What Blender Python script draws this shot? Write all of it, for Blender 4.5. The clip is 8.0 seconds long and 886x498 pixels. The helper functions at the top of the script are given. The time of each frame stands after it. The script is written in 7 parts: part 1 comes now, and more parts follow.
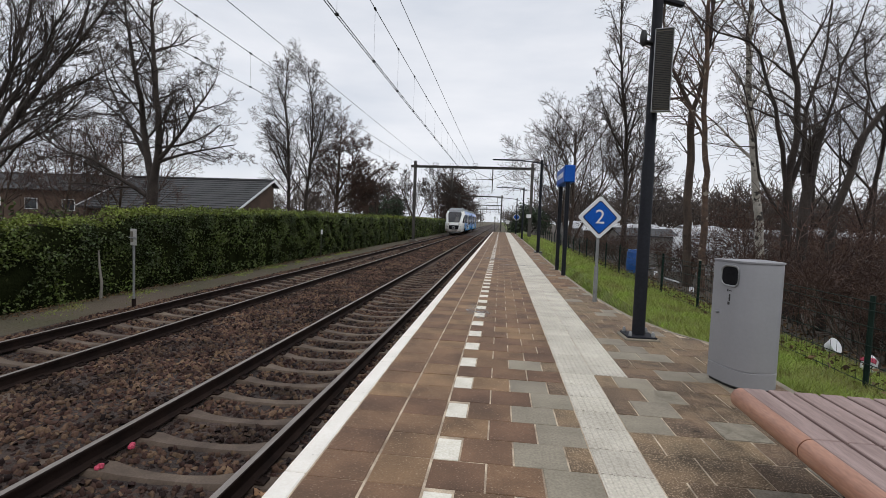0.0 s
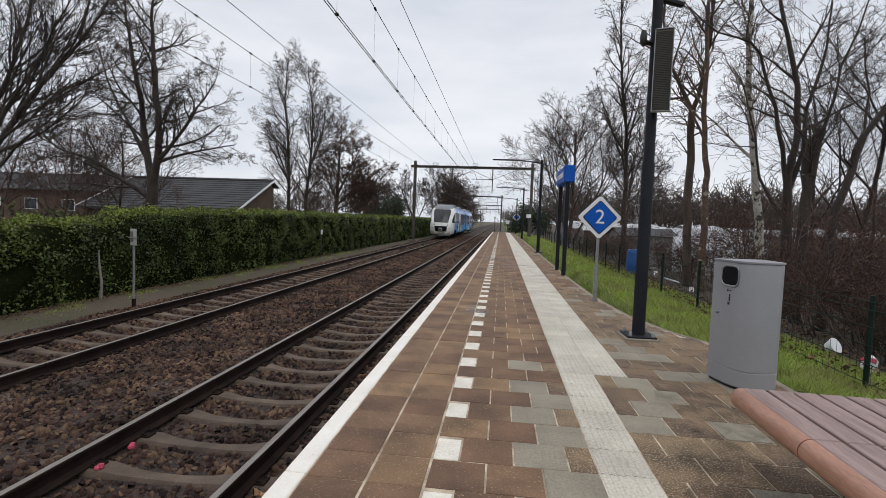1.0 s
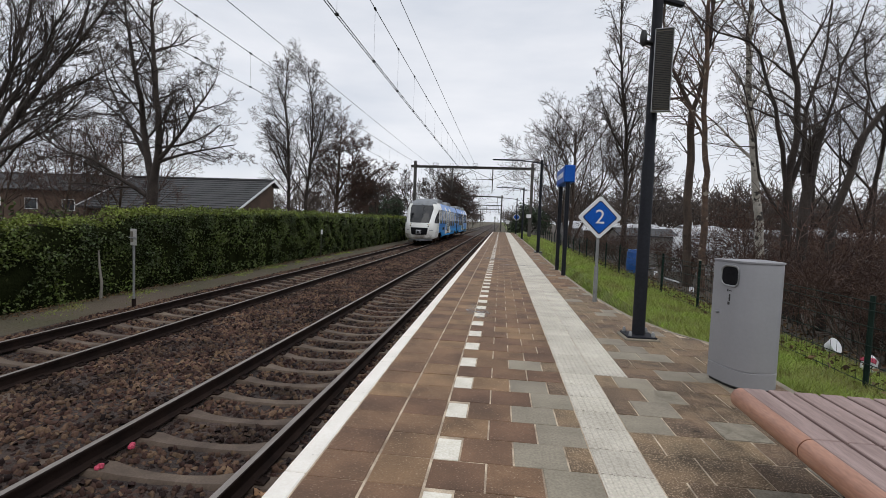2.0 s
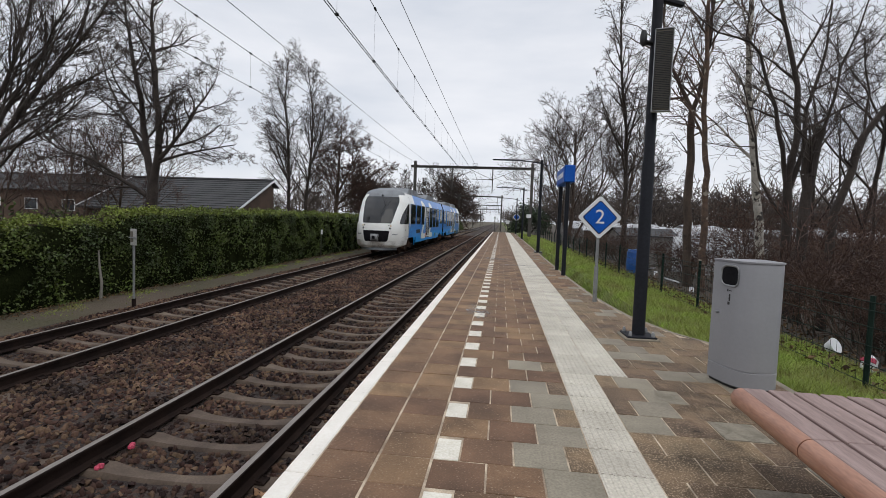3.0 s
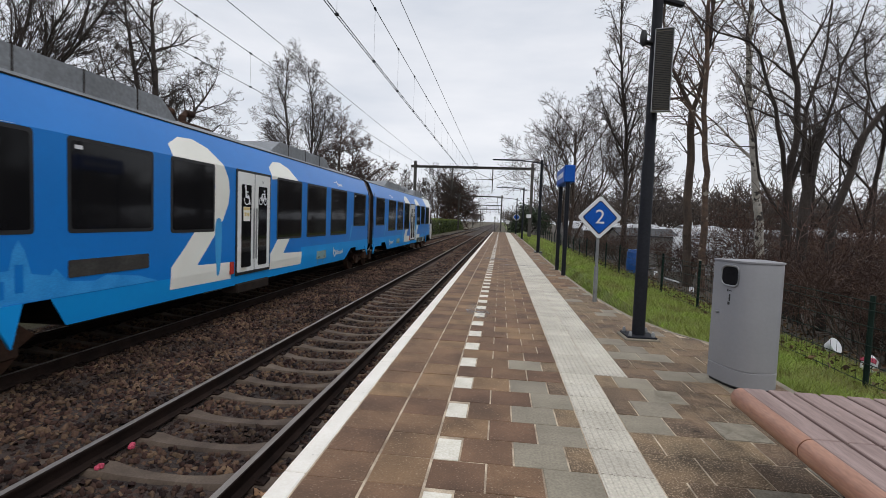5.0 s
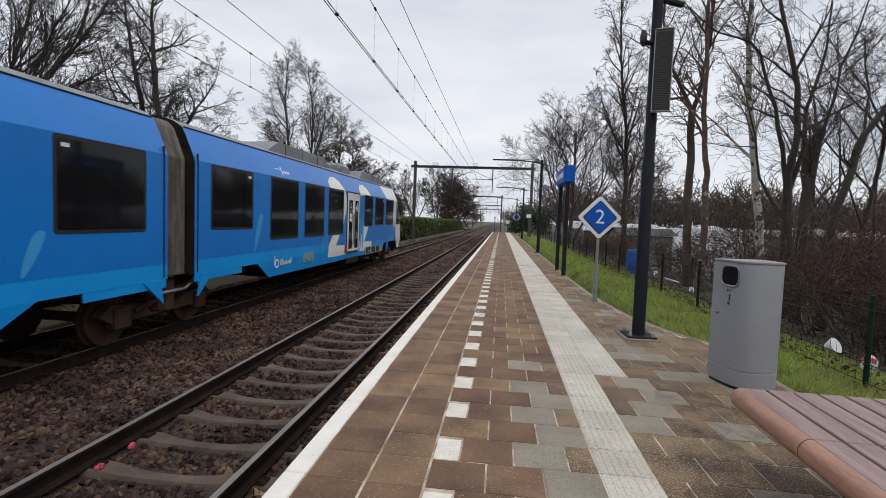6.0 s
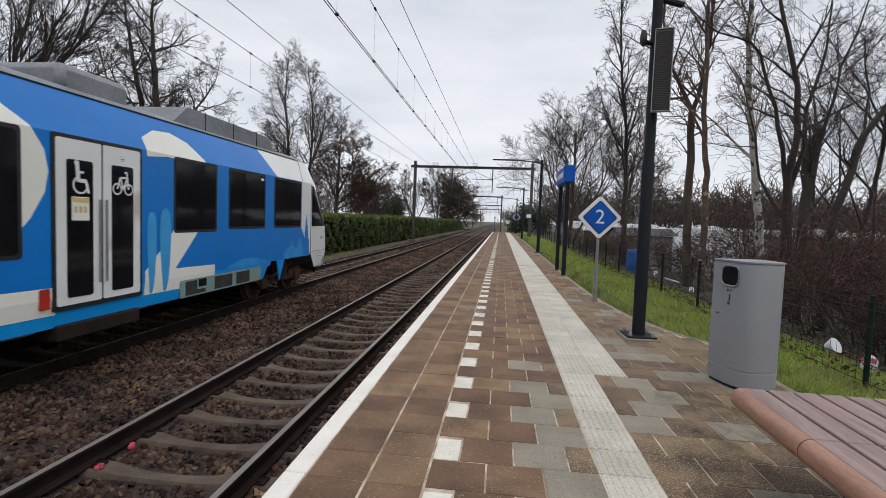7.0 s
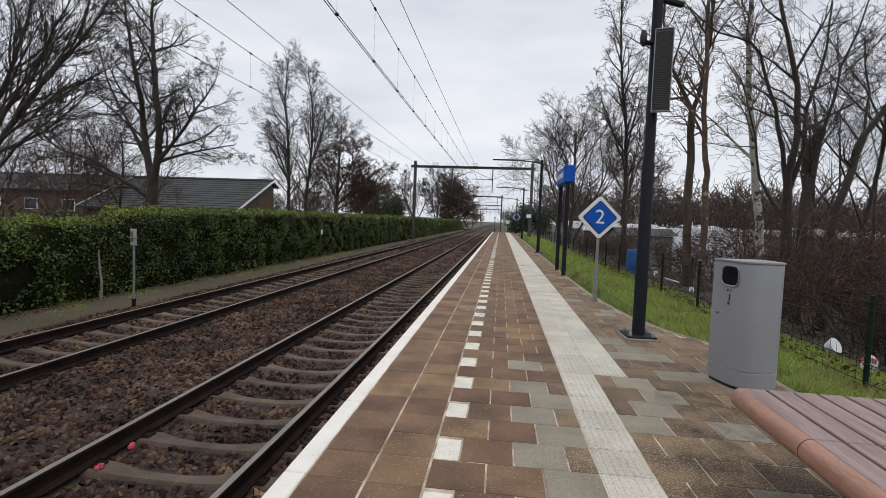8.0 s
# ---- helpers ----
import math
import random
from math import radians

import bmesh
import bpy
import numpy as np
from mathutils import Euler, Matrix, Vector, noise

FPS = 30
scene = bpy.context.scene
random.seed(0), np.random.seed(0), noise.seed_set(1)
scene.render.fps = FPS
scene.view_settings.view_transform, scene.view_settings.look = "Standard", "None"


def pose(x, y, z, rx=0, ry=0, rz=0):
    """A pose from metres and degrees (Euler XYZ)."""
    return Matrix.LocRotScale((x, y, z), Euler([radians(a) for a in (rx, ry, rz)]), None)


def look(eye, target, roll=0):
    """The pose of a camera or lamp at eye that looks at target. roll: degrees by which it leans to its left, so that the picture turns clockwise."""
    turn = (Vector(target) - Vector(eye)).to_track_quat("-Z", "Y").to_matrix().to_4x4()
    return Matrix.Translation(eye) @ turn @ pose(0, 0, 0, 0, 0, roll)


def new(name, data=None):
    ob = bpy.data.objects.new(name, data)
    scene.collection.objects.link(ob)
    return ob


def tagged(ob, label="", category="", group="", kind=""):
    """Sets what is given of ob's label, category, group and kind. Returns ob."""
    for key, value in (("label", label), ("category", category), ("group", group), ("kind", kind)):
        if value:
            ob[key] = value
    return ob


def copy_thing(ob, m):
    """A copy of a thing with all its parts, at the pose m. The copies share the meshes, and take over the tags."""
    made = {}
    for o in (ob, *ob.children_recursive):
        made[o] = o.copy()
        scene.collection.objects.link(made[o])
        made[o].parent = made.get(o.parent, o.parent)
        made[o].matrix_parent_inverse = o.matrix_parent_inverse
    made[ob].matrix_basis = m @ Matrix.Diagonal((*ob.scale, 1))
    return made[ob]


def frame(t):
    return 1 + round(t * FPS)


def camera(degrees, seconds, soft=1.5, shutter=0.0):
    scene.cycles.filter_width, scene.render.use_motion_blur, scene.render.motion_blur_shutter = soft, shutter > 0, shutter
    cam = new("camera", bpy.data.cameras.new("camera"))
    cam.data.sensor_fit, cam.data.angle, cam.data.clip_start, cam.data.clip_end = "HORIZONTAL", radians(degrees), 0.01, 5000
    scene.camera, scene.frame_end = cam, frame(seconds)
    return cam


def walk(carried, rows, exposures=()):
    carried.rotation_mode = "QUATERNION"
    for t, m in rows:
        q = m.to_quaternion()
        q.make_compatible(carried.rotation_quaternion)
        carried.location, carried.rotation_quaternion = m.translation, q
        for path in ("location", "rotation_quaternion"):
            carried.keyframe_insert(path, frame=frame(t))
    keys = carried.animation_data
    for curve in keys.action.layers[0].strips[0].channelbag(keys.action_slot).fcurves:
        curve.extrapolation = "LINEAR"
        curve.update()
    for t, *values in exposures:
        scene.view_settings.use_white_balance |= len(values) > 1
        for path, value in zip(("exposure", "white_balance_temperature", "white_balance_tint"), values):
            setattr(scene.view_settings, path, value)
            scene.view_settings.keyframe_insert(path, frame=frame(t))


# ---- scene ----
# ---------------------------------------------------------------- camera
cam = camera(84.65, 8.0, soft=0.8, shutter=0.08)
TURN, DOWN, LEAN, EYE = radians(6.689), radians(3.415), 2.082, (0.0, 0.0, 1.334)
AIM = (EYE[0] - math.sin(TURN) * math.cos(DOWN), EYE[1] + math.cos(TURN) * math.cos(DOWN), EYE[2] - math.sin(DOWN))
walk(cam, [(0.0, look(EYE, AIM, LEAN)), (8.0, look(EYE, AIM, LEAN))])

# ---------------------------------------------------------------- light: an overcast winter day
world = bpy.data.worlds.new("overcast_sky")
scene.world = world
world.use_nodes = True
wn, wl = world.node_tree.nodes, world.node_tree.links
wn.clear()
sky = wn.new("ShaderNodeTexSky")
sky.sky_type, sky.sun_disc = "NISHITA", False
sky.sun_elevation, sky.sun_rotation = radians(54), radians(146)
coords, cmap = wn.new("ShaderNodeTexCoord"), wn.new("ShaderNodeMapping")
cmap.inputs["Scale"].default_value = (1.0, 1.0, 4.0)
clouds = wn.new("ShaderNodeTexNoise")
clouds.inputs["Scale"].default_value, clouds.inputs["Detail"].default_value = 2.2, 5.0
ramp = wn.new("ShaderNodeValToRGB")
ramp.color_ramp.elements[0].position, ramp.color_ramp.elements[1].position = 0.36, 0.66
ramp.color_ramp.elements[0].color, ramp.color_ramp.elements[1].color = (6.0, 6.32, 6.95, 1), (7.85, 7.93, 8.3, 1)
cover = wn.new("ShaderNodeMixRGB")
cover.inputs["Fac"].default_value = 0.93
back, wout = wn.new("ShaderNodeBackground"), wn.new("ShaderNodeOutputWorld")
back.inputs["Strength"].default_value = 0.118
wl.new(coords.outputs["Generated"], cmap.inputs["Vector"])
wl.new(cmap.outputs["Vector"], clouds.inputs["Vector"])
wl.new(clouds.outputs["Fac"], ramp.inputs["Fac"])
wl.new(sky.outputs["Color"], cover.inputs["Color1"])
wl.new(ramp.outputs["Color"], cover.inputs["Color2"])
# an overcast sky is brighter high overhead than towards the horizon
parts, dome, gain = wn.new("ShaderNodeSeparateXYZ"), wn.new("ShaderNodeMapRange"), wn.new("ShaderNodeVectorMath")
dome.interpolation_type = "SMOOTHSTEP"
for key, value in (("From Min", 0.42), ("From Max", 1.0), ("To Min", 1.0), ("To Max", 1.6)):
    dome.inputs[key].default_value = value
gain.operation = "SCALE"
wl.new(coords.outputs["Generated"], parts.inputs["Vector"])
wl.new(parts.outputs["Z"], dome.inputs["Value"])
wl.new(cover.outputs["Color"], gain.inputs[0])
wl.new(dome.outputs["Result"], gain.inputs["Scale"])
wl.new(gain.outputs["Vector"], back.inputs["Color"])
wl.new(back.outputs["Background"], wout.inputs["Surface"])

sun_data = bpy.data.lights.new("sun", "SUN")
sun_data.energy, sun_data.angle, sun_data.color = 0.55, radians(45), (1.0, 0.97, 0.92)
sun = new("sun", sun_data)
sun.matrix_basis = look((6, -9, 15), (0, 0, 0))
scene.view_settings.exposure = 0.0


# ---------------------------------------------------------------- materials
def material(name, color, rough=0.8, metal=0.0, second=None, scale=6.0, fine=60.0, bump=0.15, depth=0.01,
             vary=0.0, island=0.0, spots=None, spot_scale=30.0, spot_at=0.62, coat=0.0, stretch=(1, 1, 1), spec=0.5, grain=0.45):
    """A surface with large stains, fine grain, relief, and colour that differs from piece to piece."""
    m = bpy.data.materials.new(name)
    m.use_nodes = True
    n, l = m.node_tree.nodes, m.node_tree.links
    b = n["Principled BSDF"]
    b.inputs["Roughness"].default_value, b.inputs["Metallic"].default_value = rough, metal
    b.inputs["Coat Weight"].default_value = coat
    b.inputs["Specular IOR Level"].default_value = spec
    second = second or tuple(c * 0.62 for c in color)
    tc, mp = n.new("ShaderNodeTexCoord"), n.new("ShaderNodeMapping")
    mp.inputs["Scale"].default_value = stretch
    place = tc.outputs["Object"]
    if vary:
        # each piece is cut from its own spot of the pattern
        add, info = n.new("ShaderNodeVectorMath"), n.new("ShaderNodeObjectInfo")
        l.new(place, add.inputs[0])
        l.new(info.outputs["Location"], add.inputs[1])
        place = add.outputs["Vector"]
    l.new(place, mp.inputs["Vector"])
    big, small = n.new("ShaderNodeTexNoise"), n.new("ShaderNodeTexNoise")
    for tex, s, d in ((big, scale, 4.0), (small, fine, 3.0)):
        tex.inputs["Scale"].default_value, tex.inputs["Detail"].default_value = s, d
        l.new(mp.outputs["Vector"], tex.inputs["Vector"])
    r = n.new("ShaderNodeValToRGB")
    r.color_ramp.elements[0].position, r.color_ramp.elements[1].position = 0.32, 0.68
    r.color_ramp.elements[0].color, r.color_ramp.elements[1].color = (*second, 1), (*color, 1)
    l.new(big.outputs["Fac"], r.inputs["Fac"])
    g = n.new("ShaderNodeMixRGB")
    g.blend_type = "OVERLAY"
    g.inputs["Fac"].default_value = grain
    l.new(r.outputs["Color"], g.inputs["Color1"])
    l.new(small.outputs["Fac"], g.inputs["Color2"])
    out = g.outputs["Color"]
    if spots:
        sp, sr, sm = n.new("ShaderNodeTexNoise"), n.new("ShaderNodeValToRGB"), n.new("ShaderNodeMixRGB")
        sp.inputs["Scale"].default_value, sp.inputs["Detail"].default_value = spot_scale, 2.0
        l.new(place, sp.inputs["Vector"])
        sr.color_ramp.elements[0].position, sr.color_ramp.elements[1].position = spot_at, spot_at + 0.06
        l.new(sp.outputs["Fac"], sr.inputs["Fac"])
        l.new(sr.outputs["Color"], sm.inputs["Fac"])
        l.new(out, sm.inputs["Color1"])
        sm.inputs["Color2"].default_value = (*spots, 1)
        out = sm.outputs["Color"]
    if vary or island:
        src = n.new("ShaderNodeObjectInfo").outputs["Random"] if vary else n.new("ShaderNodeNewGeometry").outputs["Random Per Island"]
        hsv, mr, mh = n.new("ShaderNodeHueSaturation"), n.new("ShaderNodeMapRange"), n.new("ShaderNodeMapRange")
        k = vary or island
        mr.inputs["To Min"].default_value, mr.inputs["To Max"].default_value = 1 - k, 1 + k
        mh.inputs["To Min"].default_value, mh.inputs["To Max"].default_value = 0.5 - 0.03 * k, 0.5 + 0.03 * k
        l.new(src, mr.inputs["Value"])
        l.new(src, mh.inputs["Value"])
        l.new(mr.outputs["Result"], hsv.inputs["Value"])
        l.new(mh.outputs["Result"], hsv.inputs["Hue"])
        l.new(out, hsv.inputs["Color"])
        out = hsv.outputs["Color"]
    l.new(out, b.inputs["Base Color"])
    if bump:
        bp = n.new("ShaderNodeBump")
        bp.inputs["Strength"].default_value, bp.inputs["Distance"].default_value = bump, depth
        l.new(small.outputs["Fac"], bp.inputs["Height"])
        l.new(bp.outputs["Normal"], b.inputs["Normal"])
    return m


def glass_material(name, color, rough=0.03):
    return material(name, color, rough, 0.0, bump=0.02, depth=0.002, scale=0.7, fine=1.5, spec=0.45, grain=0.1)


M_BALLAST = material("ballast", (0.056, 0.036, 0.028), 0.95, second=(0.021, 0.014, 0.011), scale=1.2, fine=26, bump=1.0, depth=0.05)
M_STONE = material("ballast_stone", (0.104, 0.057, 0.040), 0.85, second=(0.019, 0.0108, 0.0079), scale=1.5, fine=70, bump=0.4, island=0.9, spec=0.22)
M_SLEEPER = material("sleeper_concrete", (0.128, 0.094, 0.068), 0.9, second=(0.060, 0.041, 0.029), scale=3, fine=50, vary=0.15)
M_RUST = material("rusty_steel", (0.024, 0.015, 0.012), 0.9, second=(0.012, 0.008, 0.007), scale=4, fine=80, spec=0.1)
M_RAILTOP = material("worn_rail_head", (0.25, 0.225, 0.205), 0.5, 0.35, second=(0.18, 0.155, 0.135), scale=5, fine=90, bump=0.05, stretch=(6, 0.4, 1))
M_SOIL = material("bare_soil_and_moss", (0.088, 0.066, 0.046), 0.95, second=(0.058, 0.055, 0.026), scale=0.7, fine=22, bump=0.8, depth=0.03)
M_LITTER = material("leaf_litter", (0.05, 0.036, 0.025), 0.95, second=(0.03, 0.024, 0.014), scale=0.8, fine=16, bump=0.9, depth=0.04)
M_FIELD = material("winter_field", (0.07, 0.065, 0.035), 0.95, second=(0.05, 0.042, 0.03), scale=0.06, fine=3, bump=0.5, depth=0.05)
M_TURF = material("turf", (0.12, 0.18, 0.03), 0.95, second=(0.11, 0.10, 0.035), scale=1.6, fine=40, bump=0.8, depth=0.03)
M_GRASS = material("grass_blades", (0.25, 0.36, 0.045), 0.7, second=(0.20, 0.19, 0.05), scale=1.3, fine=12, bump=0, island=0.4)
M_EDGE = material("white_edge_paint", (0.80, 0.76, 0.69), 0.75, second=(0.68, 0.64, 0.57), scale=3, fine=60, spots=(0.10, 0.085, 0.07), spot_scale=7, spot_at=0.71, grain=0.25)
M_KERBSIDE = material("platform_wall_concrete", (0.16, 0.14, 0.12), 0.95, scale=2, fine=30)
M_JOINT = material("sandy_joint", (0.56, 0.46, 0.34), 0.95, second=(0.22, 0.165, 0.115), scale=6, fine=90)
M_TILE = material("brown_aggregate_tile", (0.215, 0.124, 0.067), 0.85, second=(0.098, 0.056, 0.031), scale=2.5, fine=110, bump=0.5, depth=0.006,
                  vary=0.27, spots=(0.32, 0.225, 0.145), spot_scale=85, spot_at=0.63)
M_TILE_FAR = material("brown_aggregate_tile_far", (0.215, 0.124, 0.067), 0.85, second=(0.098, 0.056, 0.031), scale=2.5, fine=110, bump=0.5, depth=0.006,
                      island=0.27, spots=(0.32, 0.225, 0.145), spot_scale=85, spot_at=0.63)
M_TILE_DARK = material("old_aggregate_tile", (0.195, 0.127, 0.073), 0.9, second=(0.080, 0.056, 0.034), scale=4, fine=95, bump=0.6, depth=0.006,
                       vary=0.22, spots=(0.33, 0.24, 0.16), spot_scale=95, spot_at=0.56)
M_TILE_GREY = material("grey_concrete_tile", (0.255, 0.223, 0.168), 0.85, second=(0.185, 0.16, 0.12), scale=3, fine=70, vary=0.10)
M_DOT = material("white_marking_tile", (0.70, 0.66, 0.57), 0.8, second=(0.58, 0.545, 0.46), scale=6, fine=70, vary=0.06)
M_TACTILE = material("white_ribbed_tile", (0.57, 0.53, 0.45), 0.85, second=(0.42, 0.385, 0.32), scale=2.2, fine=60, vary=0.08, spots=(0.30, 0.27, 0.22), spot_scale=5, spot_at=0.68)
M_POLE = material("dark_coated_steel", (0.013, 0.014, 0.019), 0.6, 0.0, second=(0.010, 0.011, 0.015), bump=0.03, scale=2, fine=30, spec=0.2)
M_GALV = material("galvanised_steel", (0.34, 0.345, 0.35), 0.5, 0.7, second=(0.24, 0.245, 0.25), scale=8, fine=60, bump=0.05)
M_MAST = material("weathered_mast_steel", (0.085, 0.078, 0.07), 0.75, 0.2, second=(0.05, 0.045, 0.04), scale=3, fine=40)
M_BIN = material("grey_painted_steel", (0.285, 0.285, 0.298), 0.45, 0.1, second=(0.25, 0.25, 0.262), bump=0.03, scale=1.5, fine=40, spec=0.4, grain=0.06)
M_BLACK = material("black_plastic", (0.012, 0.012, 0.013), 0.5, bump=0.05)
M_WIRE = material("copper_wire", (0.03, 0.032, 0.034), 0.6, 0.4, bump=0)
M_BLUE_SIGN = material("blue_enamel", (0.004, 0.085, 0.42), 0.5, second=(0.004, 0.075, 0.37), bump=0.02, scale=2, spec=0.2)
M_WHITE = material("white_enamel", (0.74, 0.75, 0.76), 0.35, second=(0.66, 0.67, 0.68), bump=0.02, scale=3)
M_NIGHT = material("dark_blue_border", (0.008, 0.014, 0.06), 0.35, bump=0)
M_SPEAKER = material("speaker_grille_grey", (0.10, 0.086, 0.066), 0.7, second=(0.11, 0.10, 0.08), fine=120)
M_WOOD = material("weathered_slat_wood", (0.31, 0.222, 0.20), 0.6, second=(0.20, 0.135, 0.12), scale=3, fine=28, bump=0.35, depth=0.004, stretch=(9, 0.7, 9))
M_WOODEDGE = material("red_brown_stained_wood", (0.37, 0.19, 0.125), 0.4, second=(0.28, 0.135, 0.088), scale=2.5, fine=22, bump=0.12, depth=0.004, stretch=(6, 1, 6))
M_FENCE = material("green_coated_wire", (0.008, 0.022, 0.016), 0.7, bump=0, spec=0.2)

M_TRAIN_WHITE = material("train_white_paint", (0.80, 0.81, 0.79), 0.3, second=(0.73, 0.73, 0.69), scale=0.9, fine=12, bump=0.0, coat=0.3, grain=0.05, spots=(0.58, 0.53, 0.45), spot_scale=0.9, spot_at=0.68)
M_TRAIN_BLUE = material("train_blue_paint", (0.002, 0.185, 0.60), 0.3, second=(0.002, 0.165, 0.54), scale=0.8, fine=12, bump=0.0, spec=0.4, grain=0.05)
M_TRAIN_LIGHT = material("train_light_blue_paint", (0.006, 0.31, 0.76), 0.35, second=(0.006, 0.275, 0.69), scale=0.9, fine=12, bump=0.0, spec=0.3, grain=0.05)
M_TRAIN_CREAM = material("train_cream_lettering", (0.84, 0.83, 0.75), 0.35, second=(0.78, 0.77, 0.68), scale=1, fine=14, bump=0.0, grain=0.05)
M_TRAIN_SKYLINE = material("train_townscape_print", (0.035, 0.31, 0.72), 0.35, second=(0.016, 0.24, 0.62), scale=3, bump=0.02)
M_TRAIN_PALE = material("train_pale_blue_print", (0.05, 0.36, 0.72), 0.35, second=(0.04, 0.30, 0.62), scale=2, bump=0.02)
M_TRAIN_GLASS = glass_material("tinted_train_glass", (0.008, 0.009, 0.011))
M_SIDE_GLASS = material("dark_side_glass", (0.010, 0.010, 0.011), 0.06, second=(0.007, 0.007, 0.008), bump=0.02, depth=0.002, scale=0.7, fine=1.5, spec=0.22, grain=0.1)
M_TEAL = material("grimy_teal_panel", (0.16, 0.33, 0.36), 0.6, second=(0.22, 0.25, 0.21), scale=2.2, fine=24, bump=0.1)
M_GRILLE = material("dusty_vent_grille", (0.055, 0.052, 0.046), 0.85, second=(0.030, 0.028, 0.026), scale=2, fine=30, spec=0.2)
M_BOGIE = material("rusty_bogie_steel", (0.075, 0.040, 0.026), 0.9, second=(0.026, 0.016, 0.012), scale=2.4, fine=26, spec=0.15)
M_TRAIN_ROOF = material("train_roof_grey", (0.21, 0.225, 0.24), 0.6, second=(0.15, 0.16, 0.17), scale=1.5, fine=20, bump=0.1)
M_UNDER = material("grimy_underframe", (0.030, 0.021, 0.016), 0.9, second=(0.013, 0.010, 0.009), scale=3, fine=30, spec=0.15)
M_BELLOWS = material("grey_rubber_bellows", (0.15, 0.125, 0.105), 0.6, second=(0.045, 0.032, 0.025), scale=3, fine=20, stretch=(1, 5, 0.5))
M_LAMPGLASS = material("headlight_glass", (0.75, 0.62, 0.42), 0.15, second=(0.7, 0.55, 0.35), bump=0, grain=0.05)
M_RED = material("red_lamp", (0.5, 0.03, 0.015), 0.4, bump=0)
M_YELLOW = material("yellow_notice", (0.66, 0.50, 0.16), 0.6, second=(0.6, 0.46, 0.2), bump=0)
# black of the front panel; on flat hole faces it paints the shade inside
M_PANEL_SHADE = material("black_panel_and_hole_shade", (0.014, 0.014, 0.016), 0.95, spec=0.08)
M_PINK = material("pink_marker_paint", (0.62, 0.08, 0.14), 0.8, second=(0.3, 0.04, 0.07), scale=9, bump=0.2)
M_ORANGE = material("fallen_leaf", (0.36, 0.2, 0.1), 0.7, bump=0.2)


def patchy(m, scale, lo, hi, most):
    """Let a thin layer cover its ground in patches."""
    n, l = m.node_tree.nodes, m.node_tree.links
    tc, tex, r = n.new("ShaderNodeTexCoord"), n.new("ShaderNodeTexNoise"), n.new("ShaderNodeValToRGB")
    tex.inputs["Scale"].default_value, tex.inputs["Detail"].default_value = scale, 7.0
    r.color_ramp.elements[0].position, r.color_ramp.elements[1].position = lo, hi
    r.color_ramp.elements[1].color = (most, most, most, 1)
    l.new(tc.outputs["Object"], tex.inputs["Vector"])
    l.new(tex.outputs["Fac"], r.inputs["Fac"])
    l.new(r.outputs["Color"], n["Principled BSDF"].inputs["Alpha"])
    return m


M_DIRT = patchy(material("brake_dust", (0.34, 0.25, 0.16), 0.9, scale=3, fine=40), 1.3, 0.36, 0.72, 0.7)
M_DARK_PATCH = patchy(material("thin_dark_patch", (0.022, 0.019, 0.016), 0.95, scale=6, fine=60), 8.0, 0.40, 0.72, 0.36)
M_STAIN = patchy(material("worn_paint_stain", (0.46, 0.46, 0.45), 0.9, scale=6, fine=60), 7.0, 0.42, 0.72, 0.7)


